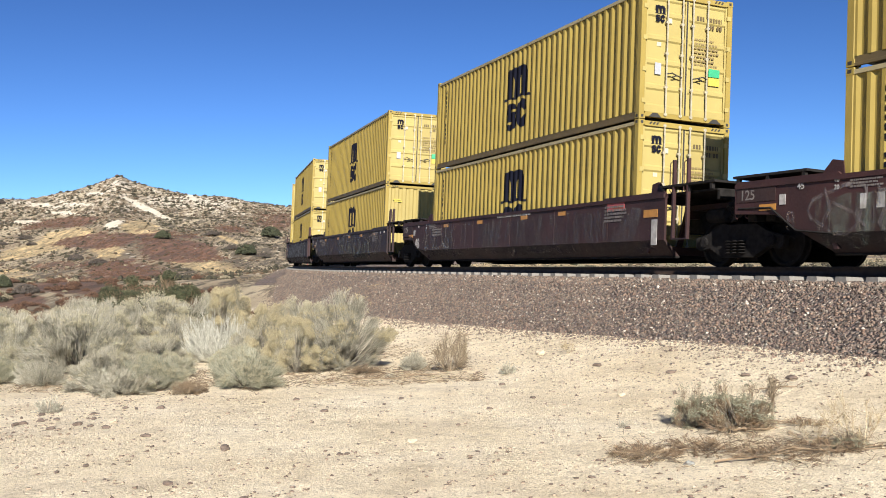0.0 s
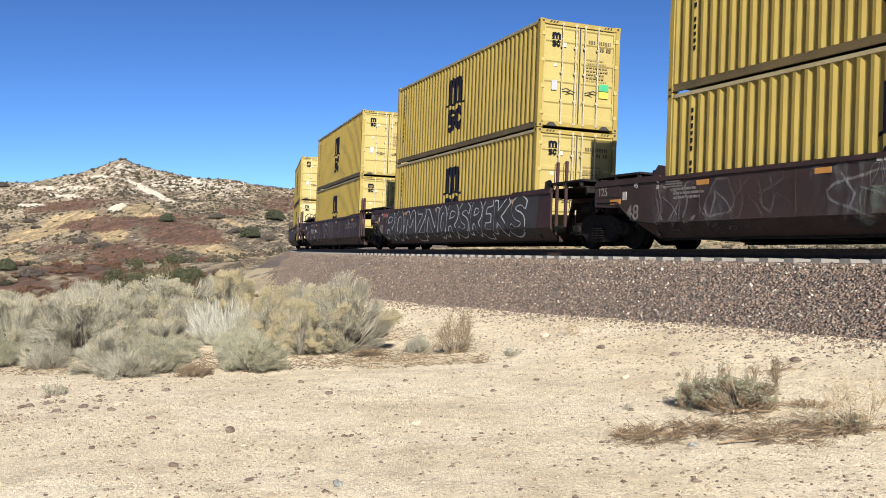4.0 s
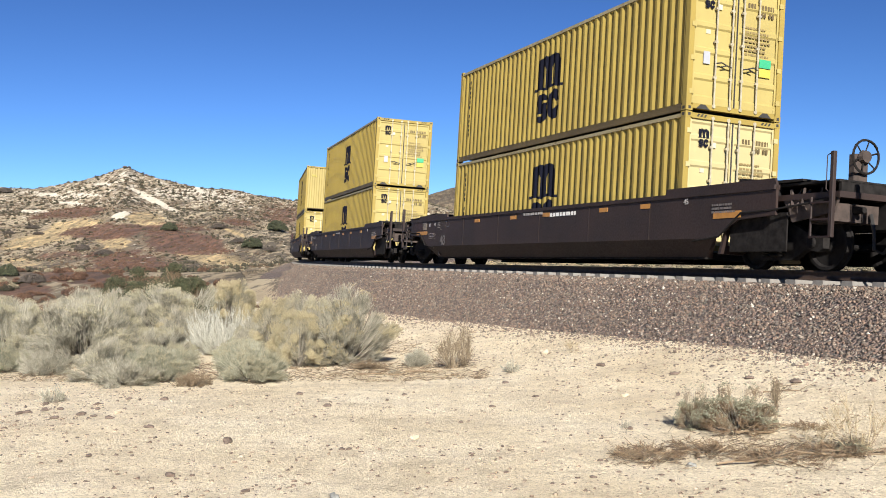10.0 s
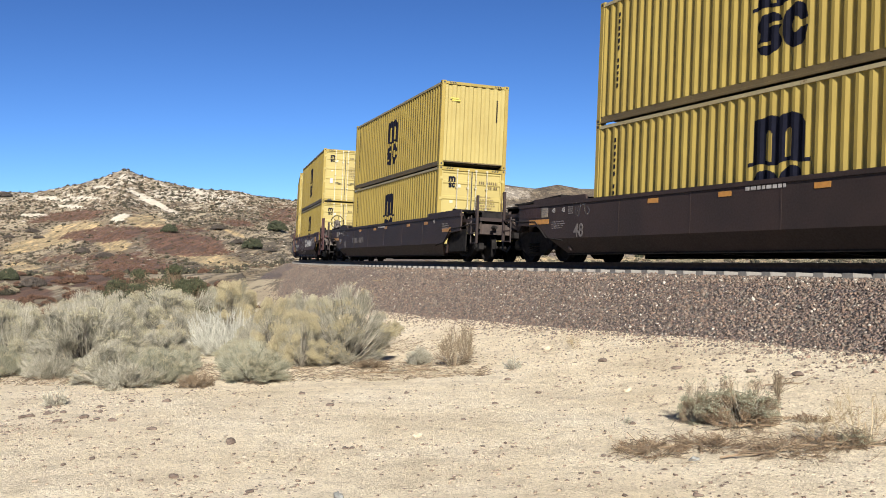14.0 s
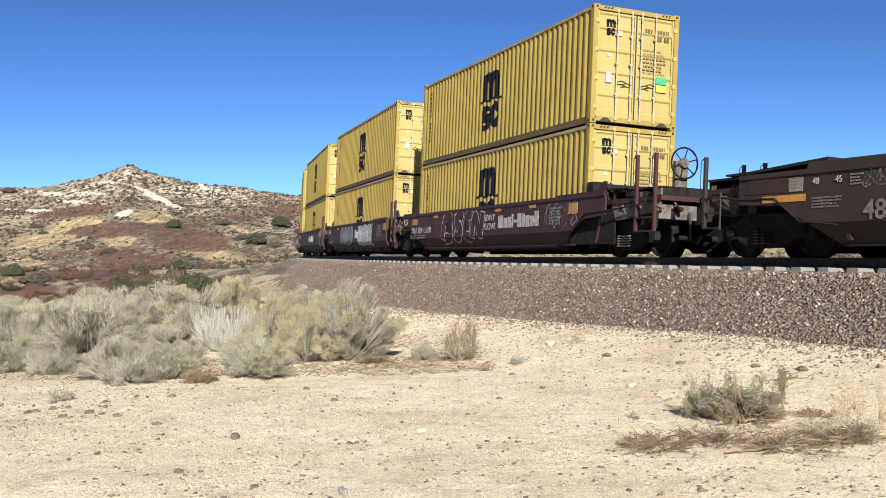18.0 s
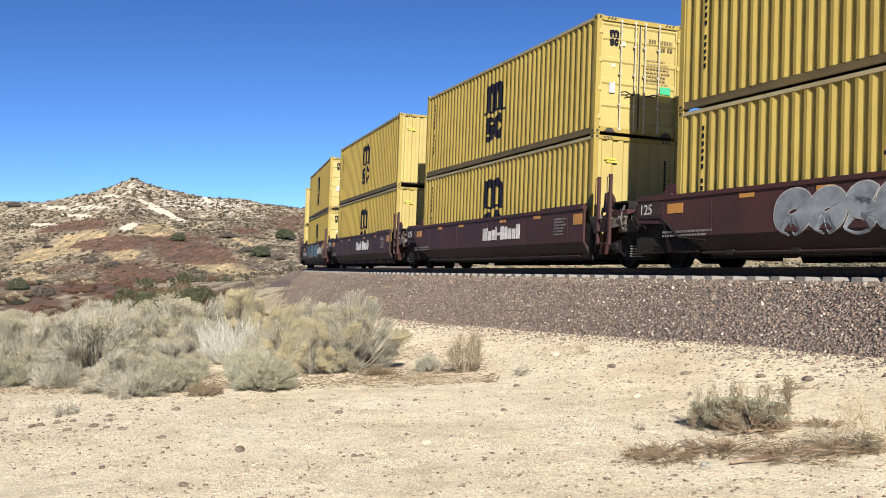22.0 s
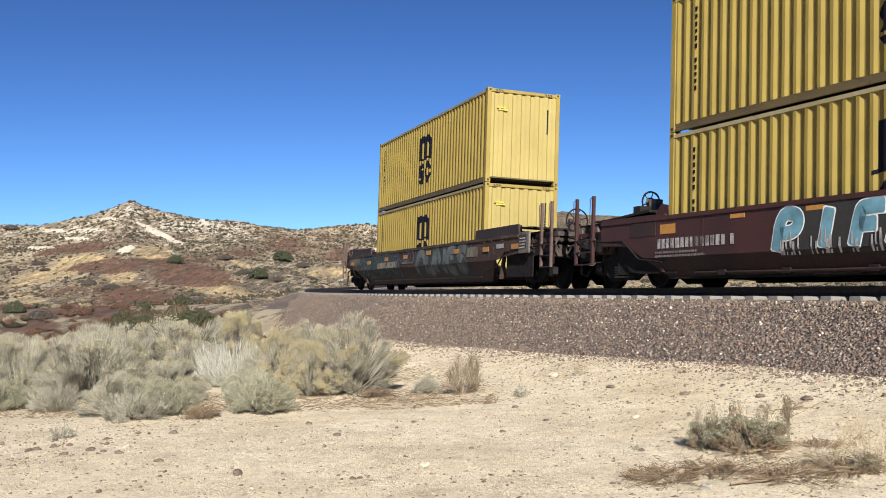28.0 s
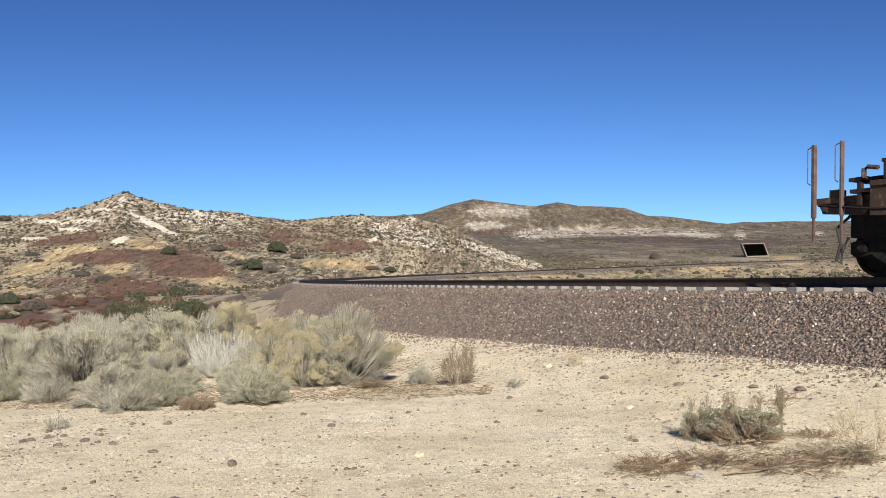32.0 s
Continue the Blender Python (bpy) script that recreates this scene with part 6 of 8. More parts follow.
        panel(h, "reflector", ORANGE, 5.32, 5.76, 1.02, 1.28, "amber reflector plate")
        panel(h, "reflector", ORANGE, -6.35, -5.85, 1.08, 1.28, "amber reflector plate")
        for x in (-4.2, -2.3, 0.9, 3.1):
            panel(h, "reflector", ORANGE, x, x + 0.4, 1.26, 1.34, "amber reflector strip")
        pipe = part("brake_line", Mesh().tube([(-5.4, -SIDE_Y + 0.16, 0.27), (-2.0, -SIDE_Y + 0.15, 0.25), (2.0, -SIDE_Y + 0.15, 0.26), (5.4, -SIDE_Y + 0.16, 0.27)], 0.028, 7), CAR_DARK, h, "thin brake pipe under the side")
        for x in (-4.6, -2.9, -1.0, 1.2, 3.1, 4.7):
            part("pipe_hanger", Mesh().box(x - 0.10, x + 0.10, -SIDE_Y + 0.13, -SIDE_Y + 0.20, 0.215, 0.32), GRIME, pipe)
        writing(h, STENCIL, 4.3, 5.0, 1.22, 6, 0.045, seed=80 + k)
        panel(h, "data_plate", CAR_DARK, -7.38, -6.5, 1.06, 1.38, "framed data plate")
        if k < 4:
            number(h, "125", -7.32, 1.10, 0.30, DULL_WHITE)
        writing(h, STENCIL, -6.5, -4.9, 0.72, 2, 0.045, seed=90 + k)
        if k in (0, 4):
            writing(h, WORN_WHITE, -6.42, -3.75, 0.98, 1, 0.20, "white road number as plain bars", 95 + k)
        if k == 0:
            block_letters(h, (("B", -3.35, -2.3), ("S", -2.35, -1.45), ("E", -1.5, -0.75), ("N", -0.85, 0.1)), 0.38, 1.46, 0.30, CAR_MAXI, CHALK_WHITE, 0.022, 0.60, 0.24, "white bubble outlines over the maroon paint", 0.15, 66)
            number(h, "HEAVY", 0.08, 1.02, 0.26, DULL_WHITE, "scrawled white word")
            number(h, "FLOW!", 0.12, 0.76, 0.27, DULL_WHITE, "scrawled white word")
            spray(h, "graffiti", WORN_WHITE, 4.1, 5.8, 0.72, 1.32, 5, 67, 0.024, label="thin white scrawl")
        if k == 1:
            painted_field(h, SILVER, 0.6, 3.5, 0.38, 1.38, 0.60, 0.24, "flat silver sprayed ground", 68)
            block_letters(h, (("E", 0.65, 1.35), ("S", 1.3, 2.0), ("K", 1.95, 2.7), ("M", 2.65, 3.45)), 0.42, 1.36, 0.16, SILVER, SOOT, 0.022, 0.60, 0.24, "silver block graffiti", 0.1, 68)
            block_letters(h, (("O", -3.3, -2.35), ("O", -2.5, -1.6), ("S", -1.75, -0.95), ("O", -1.1, -0.3)), 0.48, 1.36, 0.34, BUBBLE, DULL_WHITE, 0.022, 0.60, 0.24, "faded grey-blue bubble graffiti", 0.1, 69)
        if k == 3:
            spray(h, "graffiti", FAINT, -5.5, -1.5, 0.5, 1.3, 6, 70, 0.025, label="faint white scrawl")
        if k == 4:
            painted_field(h, BLACK, -3.05, 3.6, 0.46, 1.42, 0.60, 0.24, "black sprayed ground behind the graffiti", 72)
            block_letters(h, (("P", -3.05, -2.35), ("I", -2.2, -1.5), ("F", -1.3, -0.6), ("A", -0.6, 0.1), ("I", 0.0, 0.6), ("W", 0.6, 1.6), ("R", 1.6, 2.4), ("E", 2.45, 3.3)), 0.48, 1.40, 0.24, SKY_PAINT, WHITE, 0.022, 0.60, 0.24, "faded blue block graffiti with pale edges", 0.14, 72, DULL_WHITE)
        stack(h, s0, 7.8, up, lo)
    # the last car
    z = well_car("well_car", "rusty single well car with teal graffiti, last of the train", RUST1, LAST_F, LAST_R, 7.3)
    painted_field(z, PRIMER, -10.1, -7.8, 0.96, 1.44, 0.8, 0.34, "grey-tan primer patch", 80, 0.006)
    painted_field(z, PRIMER, -6.2, -3.0, 1.05, 1.46, 0.8, 0.34, "grey-tan primer patch", 81, 0.006)
    painted_field(z, DEEP_TEAL, -8.2, -2.1, 0.42, 1.42, 0.8, 0.34, "dark teal sprayed ground", 82)
    swirls(z, -8.1, -2.3, 0.46, 1.46, (TEAL, SOOT, DULL_GREY, DEEP_TEAL), 17, 88, 0.8, 0.34, "dark teal and grey graffiti swirls")
    swirls(z, -2.6, -1.0, 0.95, 1.45, (DULL_GREY, CAR_MAXI), 4, 93, 0.8, 0.34, "faint grey scrawl")
    painted_field(z, SOOT, -0.25, 5.2, 0.40, 1.44, 0.8, 0.34, "dark sprayed ground behind the graffiti", 83)
    block_letters(z, (("A", -0.2, 1.15), ("U", 0.95, 2.0), ("N", 1.95, 3.1), ("E", 3.1, 4.1), ("S", 4.0, 5.1)), 0.38, 1.46, 0.30, DULL_GREY, DEEP_TEAL, 0.07, 0.8, 0.34, "tall dull grey-teal graffiti letters", 0.1, 91)
    writing(z, TAN_PAINT, -5.2, -2.1, 1.04, 1, 0.22, "dull tan road number as plain bars", 92, lift=0.03)
    plate = part("end_plate", Mesh().box(8.95, 9.62, -SIDE_Y - 0.01, -SIDE_Y + 0.05, 0.93, 1.50, 0.012), PRIMER, z, "grey-tan side plate at the car's end")
    part("notice_board", Mesh().box(9.02, 9.50, -SIDE_Y - 0.022, -SIDE_Y - 0.008, 1.06, 1.42), SOOT, plate, "black notice board with pale lines")
    tagged(part("notice_lines", bars(Mesh(), 9.06, 9.46, 1.34, 4, 0.035, 0.045, -SIDE_Y - 0.026, 0.2, 5), DULL_WHITE, plate), kind="stuff")
    number(z, "5", -8.5, 0.86, 0.42, SOOT)
    number(z, "45", 6.4, 1.33, 0.15, TAN_PAINT)
    number(z, "48", 6.95, 1.33, 0.15, TAN_PAINT)
    number(z, "53", 7.75, 1.33, 0.15, TAN_PAINT)
    for x, zz in ((-9.65, 1.06), (-6.8, 1.03), (-4.15, 1.10), (-1.6, 1.10), (1.1, 1.16), (3.9, 1.10), (6.4, 1.06), (8.5, 1.06)):
        panel(z, "reflector", ORANGE, x, x + 0.48, zz, zz + 0.14, "amber reflector strip", 0.032)
    panel(z, "data_plate", DULL_WHITE, 7.4, 7.9, 1.12, 1.24, "white framed data plate")
    panel(z, "patch", PRIMER, 4.9, 5.9, 0.95, 1.25, "pale paint patch")
    for k, (x0, x1) in enumerate(((-10.15, -9.05),)):
        plate = part("end_platform", Mesh().box(x0, x1, -SIDE_Y, -SIDE_Y + 0.9, 1.74, 1.79, 0.01), CAR_DARK, z, "dark raised end platform")
        for x in (-10.08, -9.62):
            part("platform_leg", Mesh().box(x - 0.035, x + 0.035, -SIDE_Y + 0.01, -SIDE_Y + 0.08, 1.48, 1.742), CAR_DARK, plate)
    part("bracket", Mesh().box(-10.75, -10.35, -SIDE_Y + 0.02, -SIDE_Y + 0.5, 1.30, 1.36).box(-10.8, -10.45, -SIDE_Y + 0.05, -SIDE_Y + 0.6, 1.50, 1.55).box(-10.62, -10.55, -SIDE_Y + 0.03, -SIDE_Y + 0.1, 1.1, 1.55), CAR_DARK, z, "dark step brackets at the car's end")
    # added dark plate, narrows the yellow opening before the front truck
    part("end_skirt", Mesh().box(7.85, 9.6, -1.33, -1.30, 0.30, 0.98), GRIME, z, "dark plate added behind the truck")
    part("draft_gear", Mesh().box(-10.98, -10.2, -1.20, -0.6, 0.62, 1.19, 0.06), GRIME, z, "dark draft gear under the end platform")
    part("marker_box", Mesh().box(-11.25, -11.05, -SIDE_Y + 0.12, -SIDE_Y + 0.30, 1.28, 1.40, 0.01), RAILSTEEL, z, "small rusty box on the end platform")
    part("grab_loop", Mesh().tube([(-10.48, -SIDE_Y + 0.02, 1.52), (-10.48, -SIDE_Y + 0.02, 1.66), (-10.40, -SIDE_Y + 0.02, 1.69), (-10.22, -SIDE_Y + 0.02, 1.66)], 0.04, 6), CAR_RUST, z, "bent rusty grab loop")
    part("air_hose", Mesh().tube([(-11.0, -1.1, 1.0), (-11.16, -1.25, 0.78), (-11.06, -1.27, 0.52), (-11.14, -1.28, 0.24), (-11.05, -1.28, 0.20), (-11.02, -1.27, 0.44), (-10.92, -1.25, 0.62)], 0.030, 7), BLACK, z, "drooping black air hose")
    stack(z, -226.8, 8.6, "P", "P")


train()

# ---- plants and stones ----


def stalk_material(name, lo, hi, rough=0.9):
    m, nt, b = material(name, rough)
    g = nt.nodes.new("ShaderNodeNewGeometry")
    info = nt.nodes.new("ShaderNodeObjectInfo")
    col = ramp(nt, g.outputs["Random Per Island"], [(0.0, lo), (1.0, hi)])
    col = mix(nt, 0.25, col, ramp(nt, info.outputs["Random"], [(0, (0.6, 0.6, 0.6)), (1, (1, 1, 1))]), "MULTIPLY")
    nt.links.new(col, b.inputs["Base Color"])
    return m


GREY_STALK = stalk_material("grey_brush_stalks", (0.17, 0.150, 0.105), (0.56, 0.52, 0.405))
PALE_STALK = stalk_material("bleached_brush_stalks", (0.36, 0.345, 0.27), (0.74, 0.71, 0.60))
TAN_TUFT = stalk_material("dry_yellow_seed_tufts", (0.30, 0.248, 0.138), (0.53, 0.450, 0.275))
GREY_TUFT = stalk_material("pale_grey_seed_tufts", (0.32, 0.285, 0.175), (0.53, 0.475, 0.325))
GREEN_LEAF = stalk_material("dark_green_leaves", (0.032, 0.038, 0.016), (0.105, 0.108, 0.050))
SAGE_LEAF = stalk_material("grey_green_leaves", (0.15, 0.145, 0.088), (0.40, 0.385, 0.265))
RED_STALK = stalk_material("dry_reddish_stalks", (0.12, 0.085, 0.052), (0.34, 0.265, 0.17))
DEAD_TWIG = stalk_material("dead_brown_twigs", (0.085, 0.055, 0.032), (0.33, 0.24, 0.145))
TAN_STALK = stalk_material("tan_brush_stalks", (0.20, 0.175, 0.11), (0.52, 0.47, 0.34))
WOODY = stalk_material("grey_woody_stems", (0.08, 0.066, 0.048), (0.40, 0.355, 0.275))
SAGE_STALK = stalk_material("grey_green_twigs", (0.17, 0.165, 0.105), (0.50, 0.48, 0.36))
RUSSET_TWIG = stalk_material("russet_dead_twigs", (0.10, 0.060, 0.034), (0.36, 0.245, 0.14))
STRAW = stalk_material("pale_straw", (0.30, 0.22, 0.12), (0.52, 0.42, 0.26))


def stalks(points, radii):
    """Three-sided tapering stalks through points (n, k, 3) with radii (n, k); arrays of vertices and quads."""
    n, k, _ = points.shape
    d = np.gradient(points, axis=1)
    d /= np.maximum(np.linalg.norm(d, axis=2, keepdims=True), 1e-9)
    ref = np.where(np.abs(d[..., 2:3]) < 0.9, np.array([0, 0, 1.0]), np.array([1.0, 0, 0]))
    a = np.cross(d, ref)
    a /= np.linalg.norm(a, axis=2, keepdims=True)
    b = np.cross(d, a)
    ring = []
    for j in range(3):
        t = 2 * math.pi * j / 3
        ring.append(points + (a * math.cos(t) + b * math.sin(t)) * radii[..., None])
    v = np.stack(ring, 2).reshape(-1, 3)
    idx = np.arange(n * k * 3).reshape(n, k, 3)
    nxt = np.roll(idx, -1, 2)
    f = np.stack([idx[:, :-1], nxt[:, :-1], nxt[:, 1:], idx[:, 1:]], -1).reshape(-1, 4)
    return v, f


def turns(n, g):
    """Random turns as n matrices."""
    u = g.normal(size=(n, 4))
    u /= np.linalg.norm(u, axis=1, keepdims=True)
    w, x, y, z = u.T
    return np.stack([1 - 2 * (y * y + z * z), 2 * (x * y - z * w), 2 * (x * z + y * w), 2 * (x * y + z * w), 1 - 2 * (x * x + z * z), 2 * (y * z - x * w), 2 * (x * z - y * w), 2 * (y * z + x * w), 1 - 2 * (x * x + y * y)], -1).reshape(n, 3, 3)


def specks(centres, size, g):
    """Small irregular four-sided clumps (tetrahedra) at the centres."""
    n = len(centres)
    base = np.array([[1, 1, 1], [1, -1, -1], [-1, 1, -1], [-1, -1, 1]], float)
    q = np.einsum("nij,nkj->nki", turns(n, g), base[None] * (0.5 + g.random((n, 4, 3))))
    v = (centres[:, None] + q * np.asarray(size).reshape(-1, 1, 1) * 0.5).reshape(-1, 3)
    i = np.arange(n)[:, None] * 4
    f = np.concatenate([i + np.array(t) for t in ((0, 1, 2), (0, 3, 1), (0, 2, 3), (1, 3, 2))])
    return v, f


def brush(seed, w, h, count, radius, spread=1.0, twig=3, bare=0.25, tuft=0.0, tuft_size=0.02, flat=0.0):
    """A rounded desert shrub: stalks fan from one root into an uneven dome, with side twigs and tip tufts."""
    g = np.random.default_rng(seed)
    az = g.random(count) * 2 * math.pi
    up = np.clip(g.random(count) ** 0.8, 0.04, 1)
    el = np.arcsin(up) * (1 - flat) + 0.05
    lump = 1 + 0.16 * np.sin(az * 3 + seed) + 0.12 * np.sin(az * 5 + 2 * seed + el * 4) + 0.10 * np.sin(el * 9 + az * 2)
    rho = (0.62 + 0.42 * g.random(count) ** 0.6) * lump
    tip = np.stack([np.cos(az) * np.cos(el) * w / 2 * rho * spread, np.sin(az) * np.cos(el) * w / 2 * rho * spread, np.sin(el) * h * rho * 0.93 + 0.02], -1)
    root = np.stack([np.cos(az) * w * 0.10 * g.random(count), np.sin(az) * w * 0.10 * g.random(count), np.zeros(count)], -1)
    mid = root * 0.45 + tip * 0.45 + np.stack([g.normal(0, 0.03 * w, count), g.normal(0, 0.03 * w, count), h * (0.10 + 0.05 * g.random(count))], -1)
    ts = np.array([0, 0.34, 0.68, 1.0])
    P = root[:, None] * (1 - ts)[None, :, None] ** 2 + mid[:, None] * (2 * ts * (1 - ts))[None, :, None] + tip[:, None] * (ts ** 2)[None, :, None]
    R = radius * (0.7 + 0.6 * g.random((count, 1))) * np.array([1.5, 1.2, 0.9, 0.35])[None]
    v, f = stalks(P, R)
    vs, fs = [v], [f]
    ends = [tip]
    if twig:
        m = count * twig
        who = g.integers(0, count, m)
        t = bare + (1 - bare) * g.random(m)
        st = root[who] * ((1 - t) ** 2)[:, None] + mid[who] * (2 * t * (1 - t))[:, None] + tip[who] * (t ** 2)[:, None]
        d = tip[who] - root[who]
        d /= np.linalg.norm(d, axis=1, keepdims=True)
        d = d + g.normal(0, 0.45, (m, 3)) + np.array([0, 0, 0.25])
        d /= np.linalg.norm(d, axis=1, keepdims=True)
        ln = (0.08 + 0.16 * g.random(m)) * h
        en = st + d * ln[:, None]
        en[:, 2] = np.maximum(en[:, 2], 0.01)
        P2 = np.stack([st, (st + en) / 2 + g.normal(0, 0.012 * h, (m, 3)), en], 1)
        R2 = radius * 0.75 * (0.6 + 0.6 * g.random((m, 1))) * np.array([1.0, 0.8, 0.35])[None]
        v2, f2 = stalks(P2, R2)
        fs.append(f2 + len(v))
        vs.append(v2)
        ends.append(en)
    ends = np.concatenate(ends)
    tv = tf = None
    if tuft:
        keep = ends[(ends[:, 2] > 0.35 * h) & (g.random(len(ends)) < tuft)]
        keep = np.repeat(keep, 2, 0) + g.normal(0, tuft_size, (len(keep) * 2, 3))
        tv, tf = specks(keep, tuft_size * (0.6 + 0.8 * g.random(len(keep))), g)
    return np.concatenate(vs), np.concatenate(fs), tv, tf


def shrub(name, label, category, made, stalk_mat, tuft_mat=None):
    """A shrub as a thing with its stalks and, where it has them, its tufts or leaves."""
    v, f, tv, tf = made[:4]
    ob = tagged(new(name), label, category)
    if len(made) > 4:
        wood = stalk_mat if stalk_mat in (PALE_STALK, STRAW, RED_STALK) else WOODY
        tagged(part("woody_base", raw_mesh("woody_base", made[4], made[5], wood), wood, ob, "dark woody stems" if wood is WOODY else ""), kind="stuff")
    tagged(part("foliage", raw_mesh("foliage", v, f, stalk_mat), stalk_mat, ob), kind="stuff")
    if tv is not None:
        tagged(part("seed_crown" if tuft_mat in (TAN_TUFT, GREY_TUFT) else "leaf_crown", raw_mesh("crown", tv, tf, tuft_mat), tuft_mat, ob), kind="stuff")
    return ob


def plant(ob, x, y, turn=0.0, sx=1.0, sz=1.0, copy=False):
    z = float(ground_z(np.array([x]), np.array([y]))[0]) - 0.01
    o = copy_thing(ob, pose(x, y, z, 0, 0, turn)) if copy else ob
    o.matrix_basis = pose(x, y, z, 0, 0, turn)
    o.scale = (sx, sx, sz)
    return o


def rabbit(seed, w, h, stems, broom, heads=0.3, head_size=0.018, lobes=4, woody=0.0055, fine=0.0033, low=0.10, sprawl=0.40, arch=0.5):
    """A vase-shaped brush: woody stems arch out and up from the root, each ending in a broom of fine twigs with seed heads."""
    g = np.random.default_rng(seed)
    az = g.random(stems) * 2 * math.pi
    up = low + (1 - low) * g.random(stems) ** 0.85
    el = np.arcsin(up)
    lump = 1 + 0.20 * np.sin(az * 2 + seed * 1.7) + 0.16 * np.sin(az * 5 + 2.3 * seed + el * 3) + 0.15 * np.sin(el * 8 + az * 3 + seed)
    rho = (0.60 + 0.22 * g.random(stems)) * lump
    tip = np.stack([np.cos(az) * np.cos(el) * w / 2 * rho, np.sin(az) * np.cos(el) * w / 2 * rho, np.sin(el) * h * rho + 0.02], -1)
    root = np.stack([np.cos(az) * w * 0.09 * g.random(stems), np.sin(az) * w * 0.09 * g.random(stems), np.full(stems, -0.01)], -1)
    mid = root * 0.4 + tip * np.array([0.62, 0.62, 0.62 - arch * 0.55]) + g.normal(0, 0.035 * w, (stems, 3)) * np.array([1, 1, 0.3])
    mid[:, 2] = np.maximum(mid[:, 2], 0.01)

    def on(t, who):
        return root[who] * ((1 - t) ** 2)[:, None] + mid[who] * (2 * t * (1 - t))[:, None] + tip[who] * (t ** 2)[:, None]
    every = np.arange(stems)
    P = np.stack([on(np.full(stems, t), every) for t in (0, 0.25, 0.5, 0.75, 1.0)], 1)
    R = woody * (0.7 + 0.6 * g.random((stems, 1))) * np.array([1.3, 1.1, 0.9, 0.7, 0.4])[None]
    v, f = stalks(P, R)
    m = stems * broom
    who = np.repeat(every, broom)
    t = 0.48 + 0.52 * g.random(m) ** 0.75
    st = on(t, who)
    d = (tip - mid)[who]
    d /= np.maximum(np.linalg.norm(d, axis=1, keepdims=True), 1e-6)
    d = d + g.normal(0, sprawl, (m, 3)) + np.array([0, 0, 0.20])
    d /= np.linalg.norm(d, axis=1, keepdims=True)
    ln = (0.14 + 0.22 * g.random(m)) * h * (0.8 + 0.35 * np.sin(who * 2.1))
    en = st + d * ln[:, None]
    en[:, 2] = np.maximum(en[:, 2], 0.01)
    bow = (st + en) / 2 + g.normal(0, 0.014 * h, (m, 3))
    v2, f2 = stalks(np.stack([st, bow, en], 1), fine * (0.7 + 0.6 * g.random((m, 1))) * np.array([1.1, 0.9, 0.5])[None])
    tv = tf = None
    if heads:
        share = heads * (0.6 + 0.8 * (np.sin(who * 1.3 + seed) > 0))
        keep = en[(en[:, 2] > 0.30 * h) & (g.random(m) < share)]
        keep = np.repeat(keep, lobes, 0) + g.normal(0, head_size * 0.8, (len(keep) * lobes, 3))
        tv, tf = specks(keep, head_size * (0.35 + 0.5 * g.random(len(keep))), g)
    return v2, f2, tv, tf, v, f


